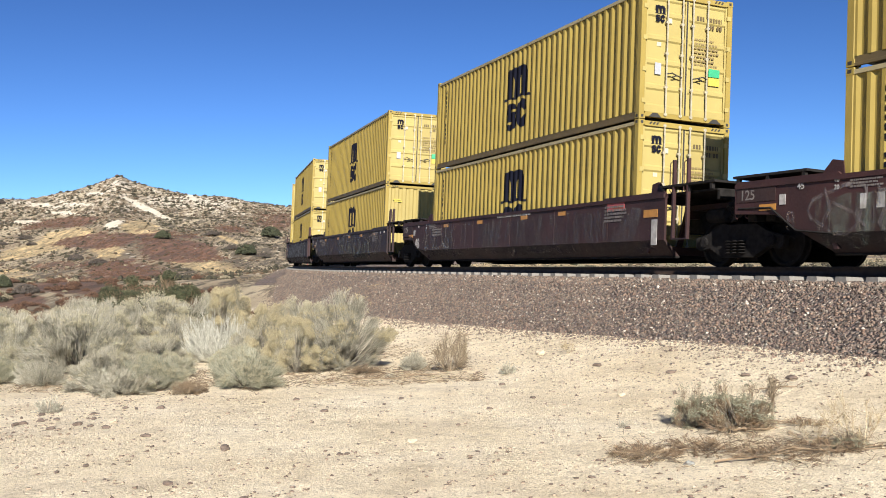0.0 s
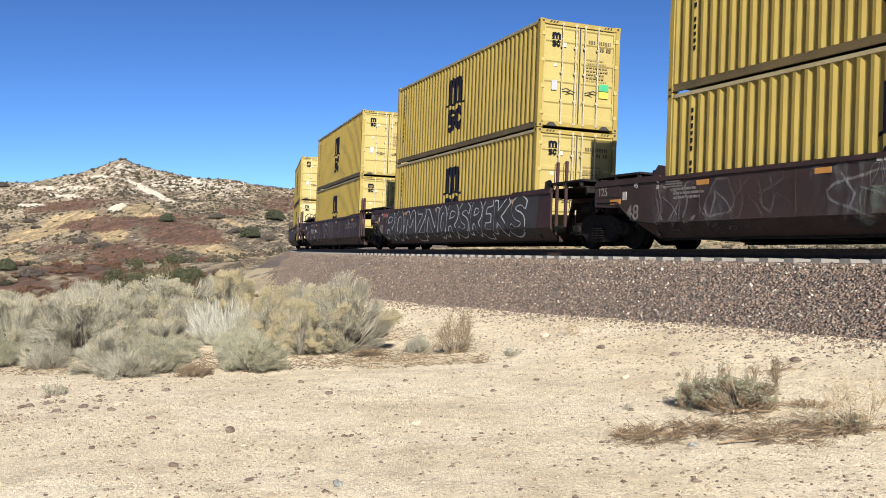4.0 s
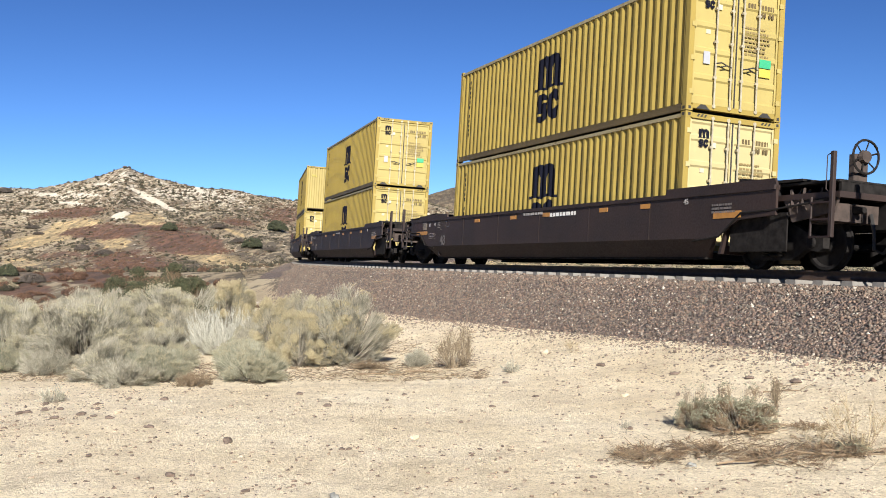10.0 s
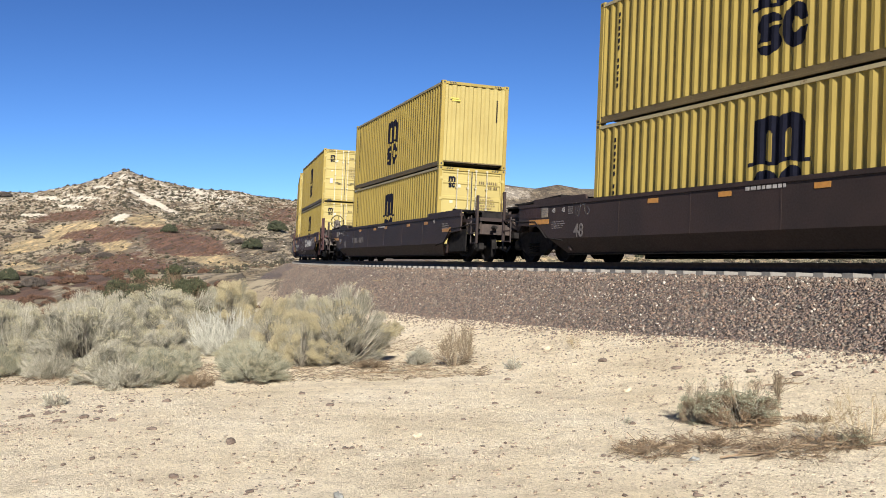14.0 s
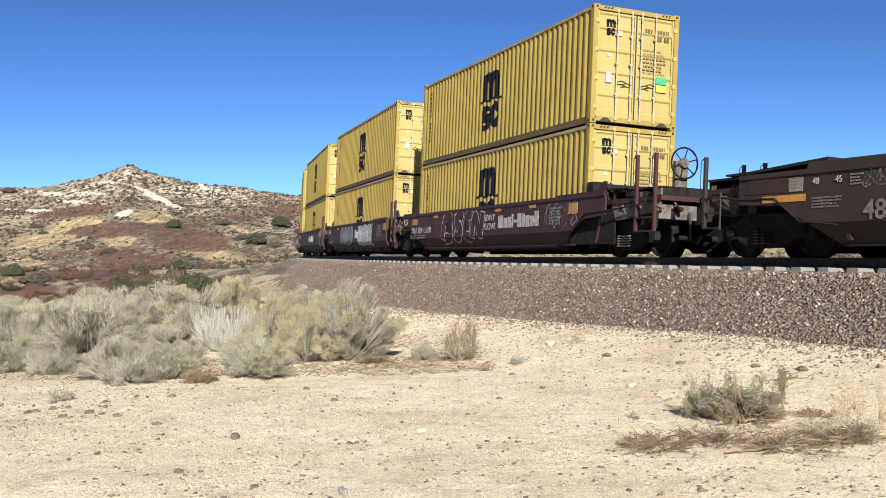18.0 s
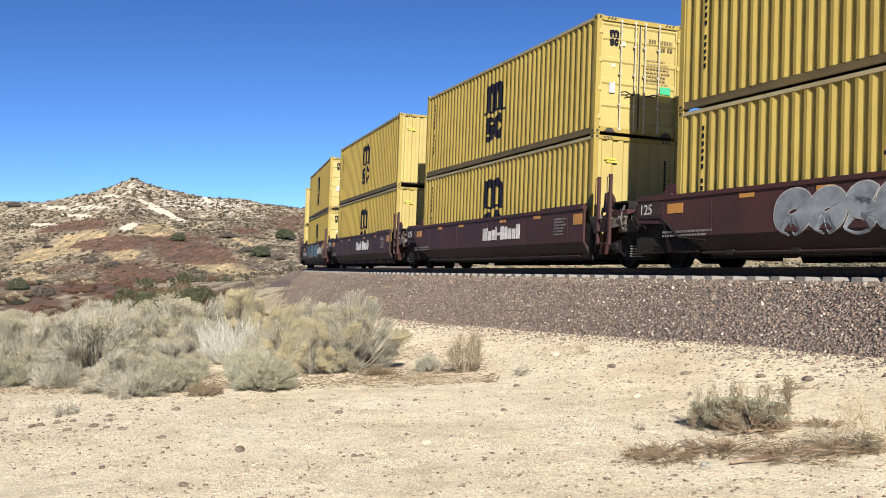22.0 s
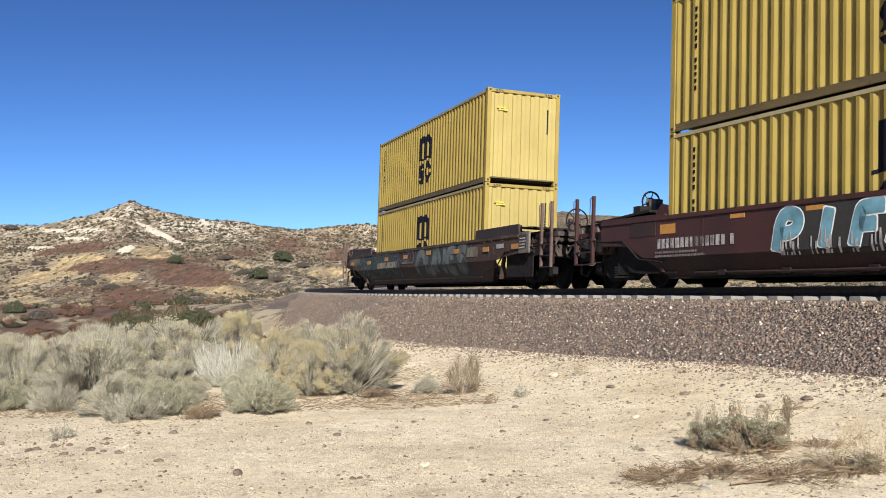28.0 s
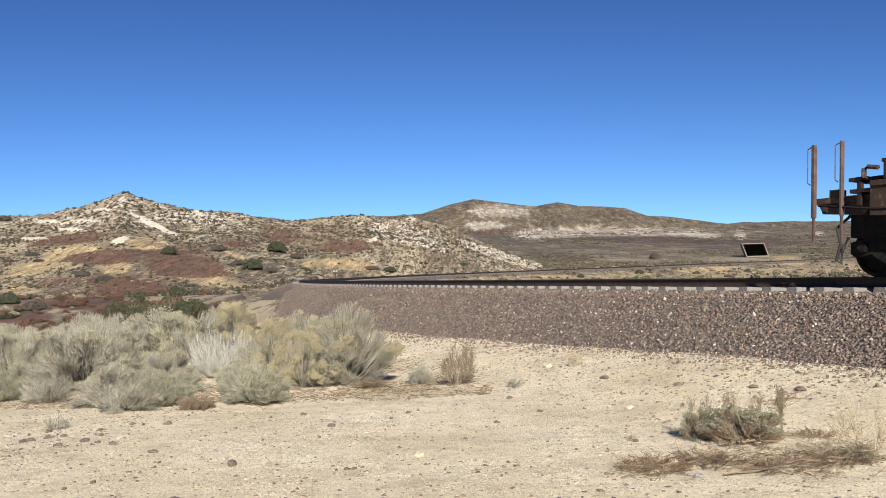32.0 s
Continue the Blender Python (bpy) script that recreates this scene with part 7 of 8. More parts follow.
def mound(seed, w, h, lobes=34, per=6, broom=30, heads=0.25, head_size=0.018, spray=4, woody=0.0055, fine=0.0023, arch=0.5, share=0.5, ragged=0.34):
    """A rounded, billowing brush: woody stems lean out from one root into lobes of fine twigs that together make an uneven dome with hollows between."""
    g = np.random.default_rng(seed)
    k = np.arange(lobes)
    az = k * 2.39996 + g.normal(0, 0.35, lobes)
    up = np.clip(0.06 + 0.94 * ((k + 0.5) / lobes) ** 0.9 + g.normal(0, 0.07, lobes), 0.04, 1)
    el = np.arcsin(up)
    rad = (0.90 - ragged + ragged * g.random(lobes)) * (1 + 0.10 * np.sin(2 * az + seed) + 0.08 * np.sin(3 * az + 2.1 * seed))
    way = np.stack([np.cos(az) * np.cos(el), np.sin(az) * np.cos(el), np.sin(el)], -1)
    mid_lobe = way * rad[:, None] * np.array([w / 2, w / 2, h])
    size = (0.080 + 0.080 * g.random(lobes)) * w * (34 / lobes) ** 0.4
    stems = lobes * per
    of = np.repeat(k, per)
    a0 = g.random(stems) * 2 * math.pi
    root = np.stack([np.cos(a0) * w * 0.07 * g.random(stems), np.sin(a0) * w * 0.07 * g.random(stems), np.full(stems, -0.02)], -1)
    tip = mid_lobe[of] + g.normal(0, 0.45, (stems, 3)) * size[of][:, None]
    tip[:, 2] = np.maximum(tip[:, 2], 0.02)
    bend = root * 0.4 + tip * np.array([0.60, 0.60, 0.60 - arch * 0.5]) + g.normal(0, 0.03 * w, (stems, 3)) * np.array([1, 1, 0.3])
    bend[:, 2] = np.maximum(bend[:, 2], 0.02)

    def on(t, who):
        return root[who] * ((1 - t) ** 2)[:, None] + bend[who] * (2 * t * (1 - t))[:, None] + tip[who] * (t ** 2)[:, None]
    every = np.arange(stems)
    P = np.stack([on(np.full(stems, t), every) for t in (0, 0.25, 0.5, 0.75, 1.0)], 1)
    v, f = stalks(P, woody * (0.6 + 0.7 * g.random((stems, 1))) * np.array([1.3, 1.1, 0.9, 0.7, 0.45])[None])
    m = stems * broom
    who = np.repeat(every, broom)
    st = on(0.50 + 0.48 * g.random(m), who)
    d = g.normal(0, 0.62, (m, 3)) + 0.85 * way[of[who]] + np.array([0, 0, 0.35])
    d /= np.linalg.norm(d, axis=1, keepdims=True)
    reach = size[of[who]] * (0.35 + 1.0 * g.random(m) ** 0.7)
    en = mid_lobe[of[who]] + d * reach[:, None]
    # a twig is never longer than its lobe is wide
    run = en - st
    ln = np.linalg.norm(run, axis=1, keepdims=True)
    st = en - run / np.maximum(ln, 1e-6) * np.minimum(ln, (0.5 + 0.8 * g.random((m, 1))) * size[of[who]][:, None] * 1.5)
    en[:, 2], st[:, 2] = np.maximum(en[:, 2], 0.012), np.maximum(st[:, 2], 0.008)
    bow = (st + en) / 2 + g.normal(0, 0.012 * h, (m, 3))
    v2, f2 = stalks(np.stack([st, bow, en], 1), fine * (0.6 + 0.8 * g.random((m, 1))) * np.array([1.1, 0.9, 0.5])[None])
    tv = tf = None
    if heads:
        rich = heads * np.where(np.sin(k * 1.7 + seed) > 1 - 2 * share, 1.5, 0.25)
        keep = en[(d[:, 2] + 0.35 * way[of[who]][:, 2] > 0.1) & (reach > 0.7 * size[of[who]]) & (g.random(m) < rich[of[who]])]
        keep = np.repeat(keep, spray, 0) + g.normal(0, head_size * 0.75, (len(keep) * spray, 3))
        tv, tf = specks(keep, head_size * (0.35 + 0.55 * g.random(len(keep))), g)
    # trimmed to the width and height asked for
    fx, fz = w / 2 / np.percentile(np.abs(v2[:, 0]), 99), h / np.percentile(v2[:, 2], 99.6)
    grow = np.array([fx, fx, fz])
    return v2 * grow, f2, (None if tv is None else tv * grow), tf, v * grow, f


# the width and height at which each shrub was built
HIGH = {}


def bush(name, label, category, made, mat, tuft_mat=None, wide=1.5, high=1.05):
    ob = shrub(name, label, category, made, mat, tuft_mat)
    HIGH[ob] = (wide, high)
    return ob


grey_a = bush("rabbitbrush", "rounded pale grey-green dry rabbitbrush on sand", "bush", mound(11, 1.5, 1.05, 44, 6, 34, 0.16), GREY_STALK, GREY_TUFT)
grey_b = bush("rabbitbrush", "rounded pale grey dry rabbitbrush with yellowish seed tufts", "bush", mound(12, 1.5, 1.05, 48, 6, 32, 0.34, share=0.55), GREY_STALK, GREY_TUFT)
pale_c = bush("rabbitbrush", "bleached brush of bare white stalks fanning out", "bush", rabbit(13, 1.5, 0.95, 420, 9, 0.0, woody=0.0065, sprawl=0.16, low=0.05, arch=0.75), PALE_STALK, None, 1.5, 1.0)
gold_d = bush("rabbitbrush", "rabbitbrush with dry yellow-tan flower heads", "bush", mound(14, 1.5, 1.2, 40, 7, 27, 0.75, 0.020, 7, share=0.8, ragged=0.22), TAN_STALK, TAN_TUFT, 1.5, 1.2)
big_e = bush("rabbitbrush", "tall grey rabbitbrush with pale yellow tips and dark hollow", "bush", mound(15, 1.6, 1.35, 46, 8, 28, 0.38, 0.020, woody=0.0075, arch=0.35, share=0.40, ragged=0.2), GREY_STALK, TAN_TUFT, 1.6, 1.35)
low_g = bush("low_brush", "low rounded grey-green brush at the sand's edge", "bush", mound(16, 1.0, 0.62, 36, 6, 30, 0.24, 0.014, fine=0.0020, woody=0.0045), SAGE_STALK, GREY_TUFT, 1.0, 0.62)
front_f = bush("low_brush", "low grey brush with bare stalks fanning over the sand", "bush", rabbit(24, 1.35, 0.55, 240, 24, 0.06, 0.012, low=0.03, sprawl=0.34, arch=0.35, fine=0.0028), GREY_STALK, GREY_TUFT, 1.35, 0.60)
brown_l = bush("low_brush", "low dead brown brush lying on the sand", "bush", rabbit(22, 1.5, 0.50, 160, 20, 0.0, low=0.02, sprawl=0.55), DEAD_TWIG, None, 1.5, 0.55)
green_g = bush("green_shrub", "dark olive-green leafy desert shrub", "shrub", mound(17, 2.0, 1.6, 44, 5, 40, 0.8, 0.042, 3, woody=0.010, fine=0.004, share=0.8, ragged=0.55), DEAD_TWIG, GREEN_LEAF, 2.0, 1.6)
sage_i = bush("sagebrush", "small grey-green leafy sagebrush with dark bare twigs", "bush", mound(19, 0.8, 0.5, 30, 4, 13, 0.9, 0.015, 5, woody=0.0045, fine=0.0016, share=0.55, ragged=0.45), DEAD_TWIG, SAGE_LEAF, 0.8, 0.5)
dead_n = bush("dead_brush", "flattened reddish-brown dead brush on the sand", "brush", rabbit(25, 1.0, 0.22, 90, 22, 0.0, woody=0.0035, fine=0.0019, low=0.02, sprawl=0.65, arch=0.3), RUSSET_TWIG, None, 1.0, 0.24)
weed_h = shrub("dry_weed", "dry reddish weed with upright stalks", "weed", rabbit(18, 0.85, 0.72, 34, 12, 0.12, 0.010, woody=0.004, low=0.25, arch=0.25, sprawl=0.45), RED_STALK, TAN_TUFT)
straw_j = shrub("dry_weed", "pale straw-coloured dry weed", "weed", rabbit(20, 0.75, 0.62, 11, 18, 0.0, woody=0.0032, fine=0.0018, low=0.4, arch=0.2, sprawl=0.6), STRAW)
tuft_k = shrub("dry_tuft", "small flat grey dry weed", "weed", rabbit(21, 0.5, 0.2, 60, 8, 0.0, woody=0.003, low=0.02), GREY_STALK)
red_m = shrub("dry_weed", "leaning reddish seed stalk beside the sagebrush", "weed", rabbit(23, 0.42, 0.52, 5, 26, 0.9, 0.014, woody=0.0035, low=0.60, arch=0.0, sprawl=0.4), RED_STALK, RED_STALK)
plant(weed_h, 0.17, 16.0, 0)
plant(straw_j, 3.68, 8.5, 0)
plant(tuft_k, -4.83, 12.0, 0)
plant(red_m, 3.42, 9.95, 20)
set_out = set()


def thicket(rows):
    """Plants shrubs at a place, with a turn, a width and a height of their top over the level ground by the camera."""
    for src, x, y, turn, wide, top in rows:
        w0, h0 = HIGH[src]
        ground_here = float(ground_z(np.array([x]), np.array([y]))[0])
        o = plant(src, x, y, turn, wide / w0, max(0.1, top - ground_here) / h0, copy=src in set_out)
        set_out.add(src)


# the front row along the sand
thicket((
        (big_e, -1.72, 17.0, 200, 1.70, 1.33),
        (grey_b, -2.35, 17.6, 80, 1.1, 1.18),
        (gold_d, -2.84, 16.9, 0, 1.02, 1.14),
        (gold_d, -2.45, 16.5, 120, 0.95, 0.92),
        (low_g, -2.87, 14.4, 0, 1.08, 0.60),
        (low_g, -4.25, 14.3, 50, 0.9, 0.52),
        (grey_a, -4.95, 14.5, 30, 1.2, 0.62),
        (front_f, -4.60, 14.0, 0, 1.3, 0.42),
        (brown_l, -3.55, 13.8, 0, 0.65, 0.24),
        (grey_a, -6.40, 17.2, 0, 2.05, 1.12),
        (grey_b, -7.62, 17.0, 130, 1.35, 1.03),
        (grey_a, -8.55, 16.8, 40, 1.3, 1.0),
        (low_g, -7.26, 15.6, 77, 0.91, 0.50),
        (front_f, -6.28, 15.3, 210, 0.9, 0.46),
        (low_g, -4.39, 16.0, 260, 0.61, 0.36),
        (front_f, -0.42, 16.4, 140, 0.60, 0.36),
        (brown_l, -1.25, 16.1, 40, 0.9, 0.16),
))
# the middle of the thicket
thicket((
        (pale_c, -4.29, 18.9, 60, 1.6, 0.95),
        (grey_b, -6.25, 22.0, 0, 2.35, 1.24),
        (big_e, -5.35, 19.4, 140, 1.2, 0.92),
        (grey_b, -4.95, 17.0, 222, 1.1, 0.62),
        (low_g, -5.20, 18.0, 33, 1.15, 0.47),
        (low_g, -3.75, 17.6, 200, 0.8, 0.42),
        (grey_a, -8.6, 20.0, 250, 1.5, 0.97),
        (grey_a, -7.87, 21.4, 300, 1.75, 1.02),
        (grey_b, -6.85, 20.5, 15, 1.3, 0.98),
        (grey_a, -5.25, 20.6, 70, 0.95, 0.80),
        (grey_a, -3.45, 17.9, 140, 0.95, 0.77),
        (grey_a, -9.6, 20.5, 190, 1.4, 0.98),
        (grey_b, -9.3, 18.6, 100, 1.2, 0.95),
))
# the back of the thicket
thicket((
        (gold_d, -5.17, 24.0, 40, 1.42, 1.38),
        (grey_a, -9.81, 27.0, 140, 2.2, 1.15),
        (grey_b, -10.9, 24.0, 170, 1.8, 0.95),
        (brown_l, -10.59, 26.0, 0, 1.0, 1.0),
        (grey_b, -11.6, 24.6, 60, 1.6, 0.95),
        (grey_a, -8.3, 24.5, 90, 1.4, 1.05),
        (green_g, -7.98, 29.0, 0, 2.2, 1.72),
        (green_g, -8.3, 26.0, 250, 1.7, 1.22),
        (green_g, -8.95, 28.5, 120, 2.0, 1.60),
        (green_g, -9.50, 28.5, 60, 1.3, 1.15),
        (green_g, -9.45, 27.5, 200, 0.75, 0.90),
        (low_g, -7.4, 31.0, 10, 0.75, 1.15),
        (green_g, -22.4, 50, 160, 1.3, 0.9),
        (grey_b, -6.0, 28.5, 33, 1.3, 0.95),
))
# the small bush on the open sand
thicket((
        (sage_i, 3.04, 9.85, 0, 0.84, 0.48),
        (sage_i, 2.58, 9.95, 90, 0.42, 0.45),
        (dead_n, 2.95, 9.75, 0, 1.25, 0.24),
        (dead_n, 3.63, 9.6, 60, 0.50, 0.14),
        (dead_n, 1.80, 8.42, 20, 0.95, 0.11),
        (dead_n, 2.35, 8.62, 200, 0.95, 0.12),
        (dead_n, 2.90, 8.30, 310, 1.05, 0.08),
        (dead_n, 3.45, 8.50, 120, 1.0, 0.13),
        (sage_i, 3.62, 8.52, 40, 0.35, 0.16),
))
# small weeds
for src, x, y, turn, sx, sz in (
        (tuft_k, 1.08, 15, 0, 0.9, 0.9),
        (tuft_k, 1.9, 10.05, 90, 0.25, 0.45),
        (tuft_k, -0.75, 15.2, 50, 0.6, 0.5),
        (tuft_k, -6.4, 13.4, 50, 0.8, 0.7),
        (tuft_k, -4.6, 13.5, 10, 0.7, 0.6),
        (straw_j, 2.2, 16.2, 60, 0.7, 0.5),
        (weed_h, 0.38, 16.3, 200, 0.5, 1.1),
        (straw_j, 3.35, 8.75, 130, 0.6, 0.5),
):
    plant(src, x, y, turn, sx, sz, copy=True)

# dead twigs that lie on the sand beside the sagebrush
g = np.random.default_rng(31)
n = 1150
cx = 1.45 + 3.0 * g.random(n)
cy = 8.58 + 0.30 * np.sin(cx * 2.2) + g.normal(0, 0.46, n) + 0.12 * (cx - 2.5)
thick = fbm(cx, cy, 0.45, 3, 34) + 0.25 > 0.55 * np.abs(cy - 8.6)
cx, cy = cx[thick], cy[thick]
n = len(cx)
a = g.normal(0.15, 1.2, n)
ln = 0.05 + 0.22 * g.random(n) ** 2
hz = 0.005 + 0.10 * g.random(n) ** 1.7
d = np.stack([np.cos(a), np.sin(a), g.normal(0, 0.35, n)], -1) * ln[:, None]
c = np.stack([cx, cy, hz], -1)
P = np.stack([c - d / 2, c + g.normal(0, 0.022, (n, 3)), c + d / 2], 1)
P[..., 2] = np.maximum(P[..., 2], 0.003) + ground_z(P[..., 0], P[..., 1])
v, f = stalks(P, np.full((n, 3), 0.0029) * np.array([1.0, 1.0, 0.5]))
twigs = tagged(new("dead_twigs", raw_mesh("dead_twigs", v, f, DEAD_TWIG)), "tangle of dead brown twigs lying on the sand", "twigs", kind="stuff")
# dry litter under and before the brush
n = 5200
cx = -9.5 + 10.2 * g.random(n)
cy = 13.9 + 6.5 * g.random(n) ** 1.3 + 0.15 * np.abs(cx + 3)
keepers = fbm(cx, cy, 1.5, 3, 33) > -0.05
cx, cy = cx[keepers], cy[keepers]
n = len(cx)
a = g.random(n) * 6.28
ln = 0.05 + 0.22 * g.random(n) ** 2
d = np.stack([np.cos(a), np.sin(a), g.normal(0, 0.25, n)], -1) * ln[:, None]
c = np.stack([cx, cy, 0.004 + 0.05 * g.random(n) ** 2], -1)
P = np.stack([c - d / 2, c + g.normal(0, 0.01, (n, 3)), c + d / 2], 1)
P[..., 2] = np.maximum(P[..., 2], 0.003) + ground_z(P[..., 0], P[..., 1])
v, f = stalks(P, np.full((n, 3), 0.0045) * np.array([1.0, 1.0, 0.5]))
tagged(new("dry_litter", raw_mesh("dry_litter", v, f, DEAD_TWIG)), "dry twigs and litter on the sand under the brush", "litter", kind="stuff")
# larger fallen branches
for k, (x, y, turn, ln) in enumerate(((1.95, 8.55, 8, 0.9), (2.65, 8.15, 24, 0.8), (3.5, 8.35, -4, 1.0), (4.0, 11.3, 12, 0.55), (-0.9, 15.05, -6, 0.9), (-0.2, 15.4, 4, 0.8), (3.15, 9.5, 15, 0.6))):
    m = Mesh()
    rr = random.Random(k)
    pts = [(ln * (i / 5 - 0.5), 0.04 * math.sin(i * 1.9 + k), 0.02 + 0.02 * rr.random()) for i in range(6)]
    m.tube(pts, [0.010, 0.010, 0.009, 0.008, 0.006, 0.003], 5)
    for i in range(6):
        q = pts[1 + i % 4]
        m.tube([q, (q[0] + 0.12 * rr.random(), q[1] + 0.2 * (rr.random() - 0.5), 0.05 + 0.05 * rr.random()), (q[0] + 0.22 + 0.1 * rr.random(), q[1] + 0.36 * (rr.random() - 0.5), 0.04 + 0.08 * rr.random())], [0.005, 0.004, 0.002], 4)
    o = tagged(new("dead_branch", m.data("dead_branch", DEAD_TWIG)), "fallen dead brown branch on the sand", "branch", "fallen branches", "stuff")
    o.matrix_basis = pose(x, y, float(ground_z(np.array([x]), np.array([y]))[0]) - 0.005, 0, 0, turn)


def stone_material(name, stops):
    m, nt, b = material(name, 0.88)
    g2 = nt.nodes.new("ShaderNodeNewGeometry")
    col = ramp(nt, g2.outputs["Random Per Island"], stops)
    col = mix(nt, 1.0, col, ramp(nt, noisy(nt, coords(nt), 40, 4), [(0.3, (0.7,) * 3), (0.7, (1.15,) * 3)]), "MULTIPLY")
    nt.links.new(col, b.inputs["Base Color"])
    return m


BALLAST_STONE = stone_material("ballast_stone", [(0.0, (0.052, 0.042, 0.036)), (0.18, (0.118, 0.080, 0.060)), (0.34, (0.108, 0.098, 0.080)), (0.5, (0.186, 0.116, 0.082)), (0.66, (0.162, 0.135, 0.104)), (0.80, (0.225, 0.148, 0.104)), (0.95, (0.24, 0.19, 0.145)), (0.994, (0.48, 0.43, 0.35))])
PEBBLE = stone_material("desert_pebble", [(0.0, (0.09, 0.060, 0.043)), (0.4, (0.17, 0.118, 0.084)), (0.75, (0.26, 0.19, 0.13)), (0.93, (0.38, 0.295, 0.205)), (0.985, (0.44, 0.355, 0.26))])


def rubble(centres, size, g, squash=1.0):
    """Angular stones: squashed, twisted octahedra."""
    n = len(centres)
    base = np.array([[1, 0, 0], [0, 1, 0], [-1, 0, 0], [0, -1, 0], [0, 0, 1], [0, 0, -1]], float)
    q = base[None] * (0.65 + 0.7 * g.random((n, 6, 1))) + g.normal(0, 0.16, (n, 6, 3))
    q = q * (0.7 + 0.6 * g.random((n, 1, 3)))
    rot = turns(n, g)
    q = np.einsum("nij,nkj->nki", rot, q) * np.array([1.0, 1.0, squash])
    v = (centres[:, None] + q * np.asarray(size).reshape(-1, 1, 1) * 0.5).reshape(-1, 3)
    i = np.arange(n)[:, None] * 6
    f = np.concatenate([i + np.array(t) for t in ((0, 1, 4), (1, 2, 4), (2, 3, 4), (3, 0, 4), (1, 0, 5), (2, 1, 5), (3, 2, 5), (0, 3, 5))])
    return v, f


def bank_surface(s, off):
    """Points on the ballast bank's near side."""
    up = np.interp(off, po, pu)
    up = up + smooth(np.abs(off), 1.6, 2.2) * (0.06 * fbm(s, off, 1.6, 3, 4) + 0.09 * fbm(s, off, 6.0, 2, 6))
    return along(s, off, up)


g = np.random.default_rng(41)
n1, n2, n3 = 76000, 38000, 9000
s_n = np.concatenate([-10 + 26 * g.random(n1), -34 + 24 * g.random(n2), -75 + 41 * g.random(n3)])
off = -4.9 + 3.55 * g.random(len(s_n))
c = bank_surface(s_n, off)
keep = c[:, 2] > ground_height(c[:, 0], c[:, 1]) - 0.03
low = np.column_stack([c[:, :2], ground_z(c[:, 0], c[:, 1])])          # stones that lie loose before the bank's foot
low = low[~keep & (g.random(len(c)) < 0.55 * np.exp(-(low[:, 2] - c[:, 2]) / 0.16)) & (s_n > -30)]
c = c[keep] + g.normal(0, 0.008, (keep.sum(), 3))
c = np.concatenate([c, low])
sz = (0.022 + 0.048 * g.random(len(c)) ** 2.4)
v, f = rubble(c, sz, g)
tagged(new("ballast_stones", raw_mesh("ballast_stones", v, f, BALLAST_STONE)), "loose purple-brown crushed ballast stones", "stones", kind="stuff")
# stones that have rolled off the bank, and pebbles on the sand
n = 9000
s_n = -22 + 36 * g.random(n)
off = -3.2 - 3.6 * g.random(n) ** 2.0
p = along(s_n, off, -1.5)
n = 62000
yy = 5.8 + 22 * g.random(n) ** 1.6
xx = (g.random(n) * 1.25 - 0.68) * yy
dens = fbm(xx, yy, 2.2, 3, 14) + 0.5 * smooth(yy, 8, 15) + 1.5 * smooth(-xx, 3.3, 4.6) * smooth(yy, 14.5, 11.5) * smooth(yy, 8.8, 10.0)
pick = g.random(n) < np.clip(0.32 + 0.5 * dens, 0.06, 1)
p = np.concatenate([p[:, :2], np.stack([xx[pick], yy[pick]], -1)])
sz = 0.007 + 0.046 * g.random(len(p)) ** 3.4
sz[:9000] = 0.014 + 0.050 * g.random(9000) ** 2.4
z = ground_z(p[:, 0], p[:, 1])
v, f = rubble(np.concatenate([p, (z + sz * 0.05)[:, None]], 1), sz, g, 0.55)
tagged(new("pebbles", raw_mesh("pebbles", v, f, PEBBLE)), "scattered dark brown pebbles on pale sand", "pebbles", kind="stuff")


def stone(x, y, size, mat, label, seed, squash=0.55, cat="stone", grp="loose stones on the sand"):
    """One stone that can be picked out: a faceted, flattened lump."""
    bm = bmesh.new()
    bmesh.ops.create_icosphere(bm, subdivisions=2, radius=0.46)
    rr = random.Random(seed)
    o3 = Vector((rr.random() * 9, rr.random() * 9, rr.random() * 9))
    for vv in bm.verts:
        k = 1 + 0.55 * noise.noise(vv.co * 2.6 + o3) + 0.22 * noise.noise(vv.co * 7 + o3)
        vv.co = Vector((vv.co.x * 1.25, vv.co.y * (0.8 + 0.3 * math.sin(seed)), vv.co.z * squash)) * k * size
    me = bpy.data.meshes.new("stone")
    bm.to_mesh(me)
    bm.free()
    me.materials.append(mat)
    o = tagged(new("stone", me), label, cat, grp)
    zz = float(ground_z(np.array([x]), np.array([y]))[0])
    o.matrix_basis = pose(x, y, zz + size * squash * 0.22, 0, 0, rr.random() * 360)
    return o


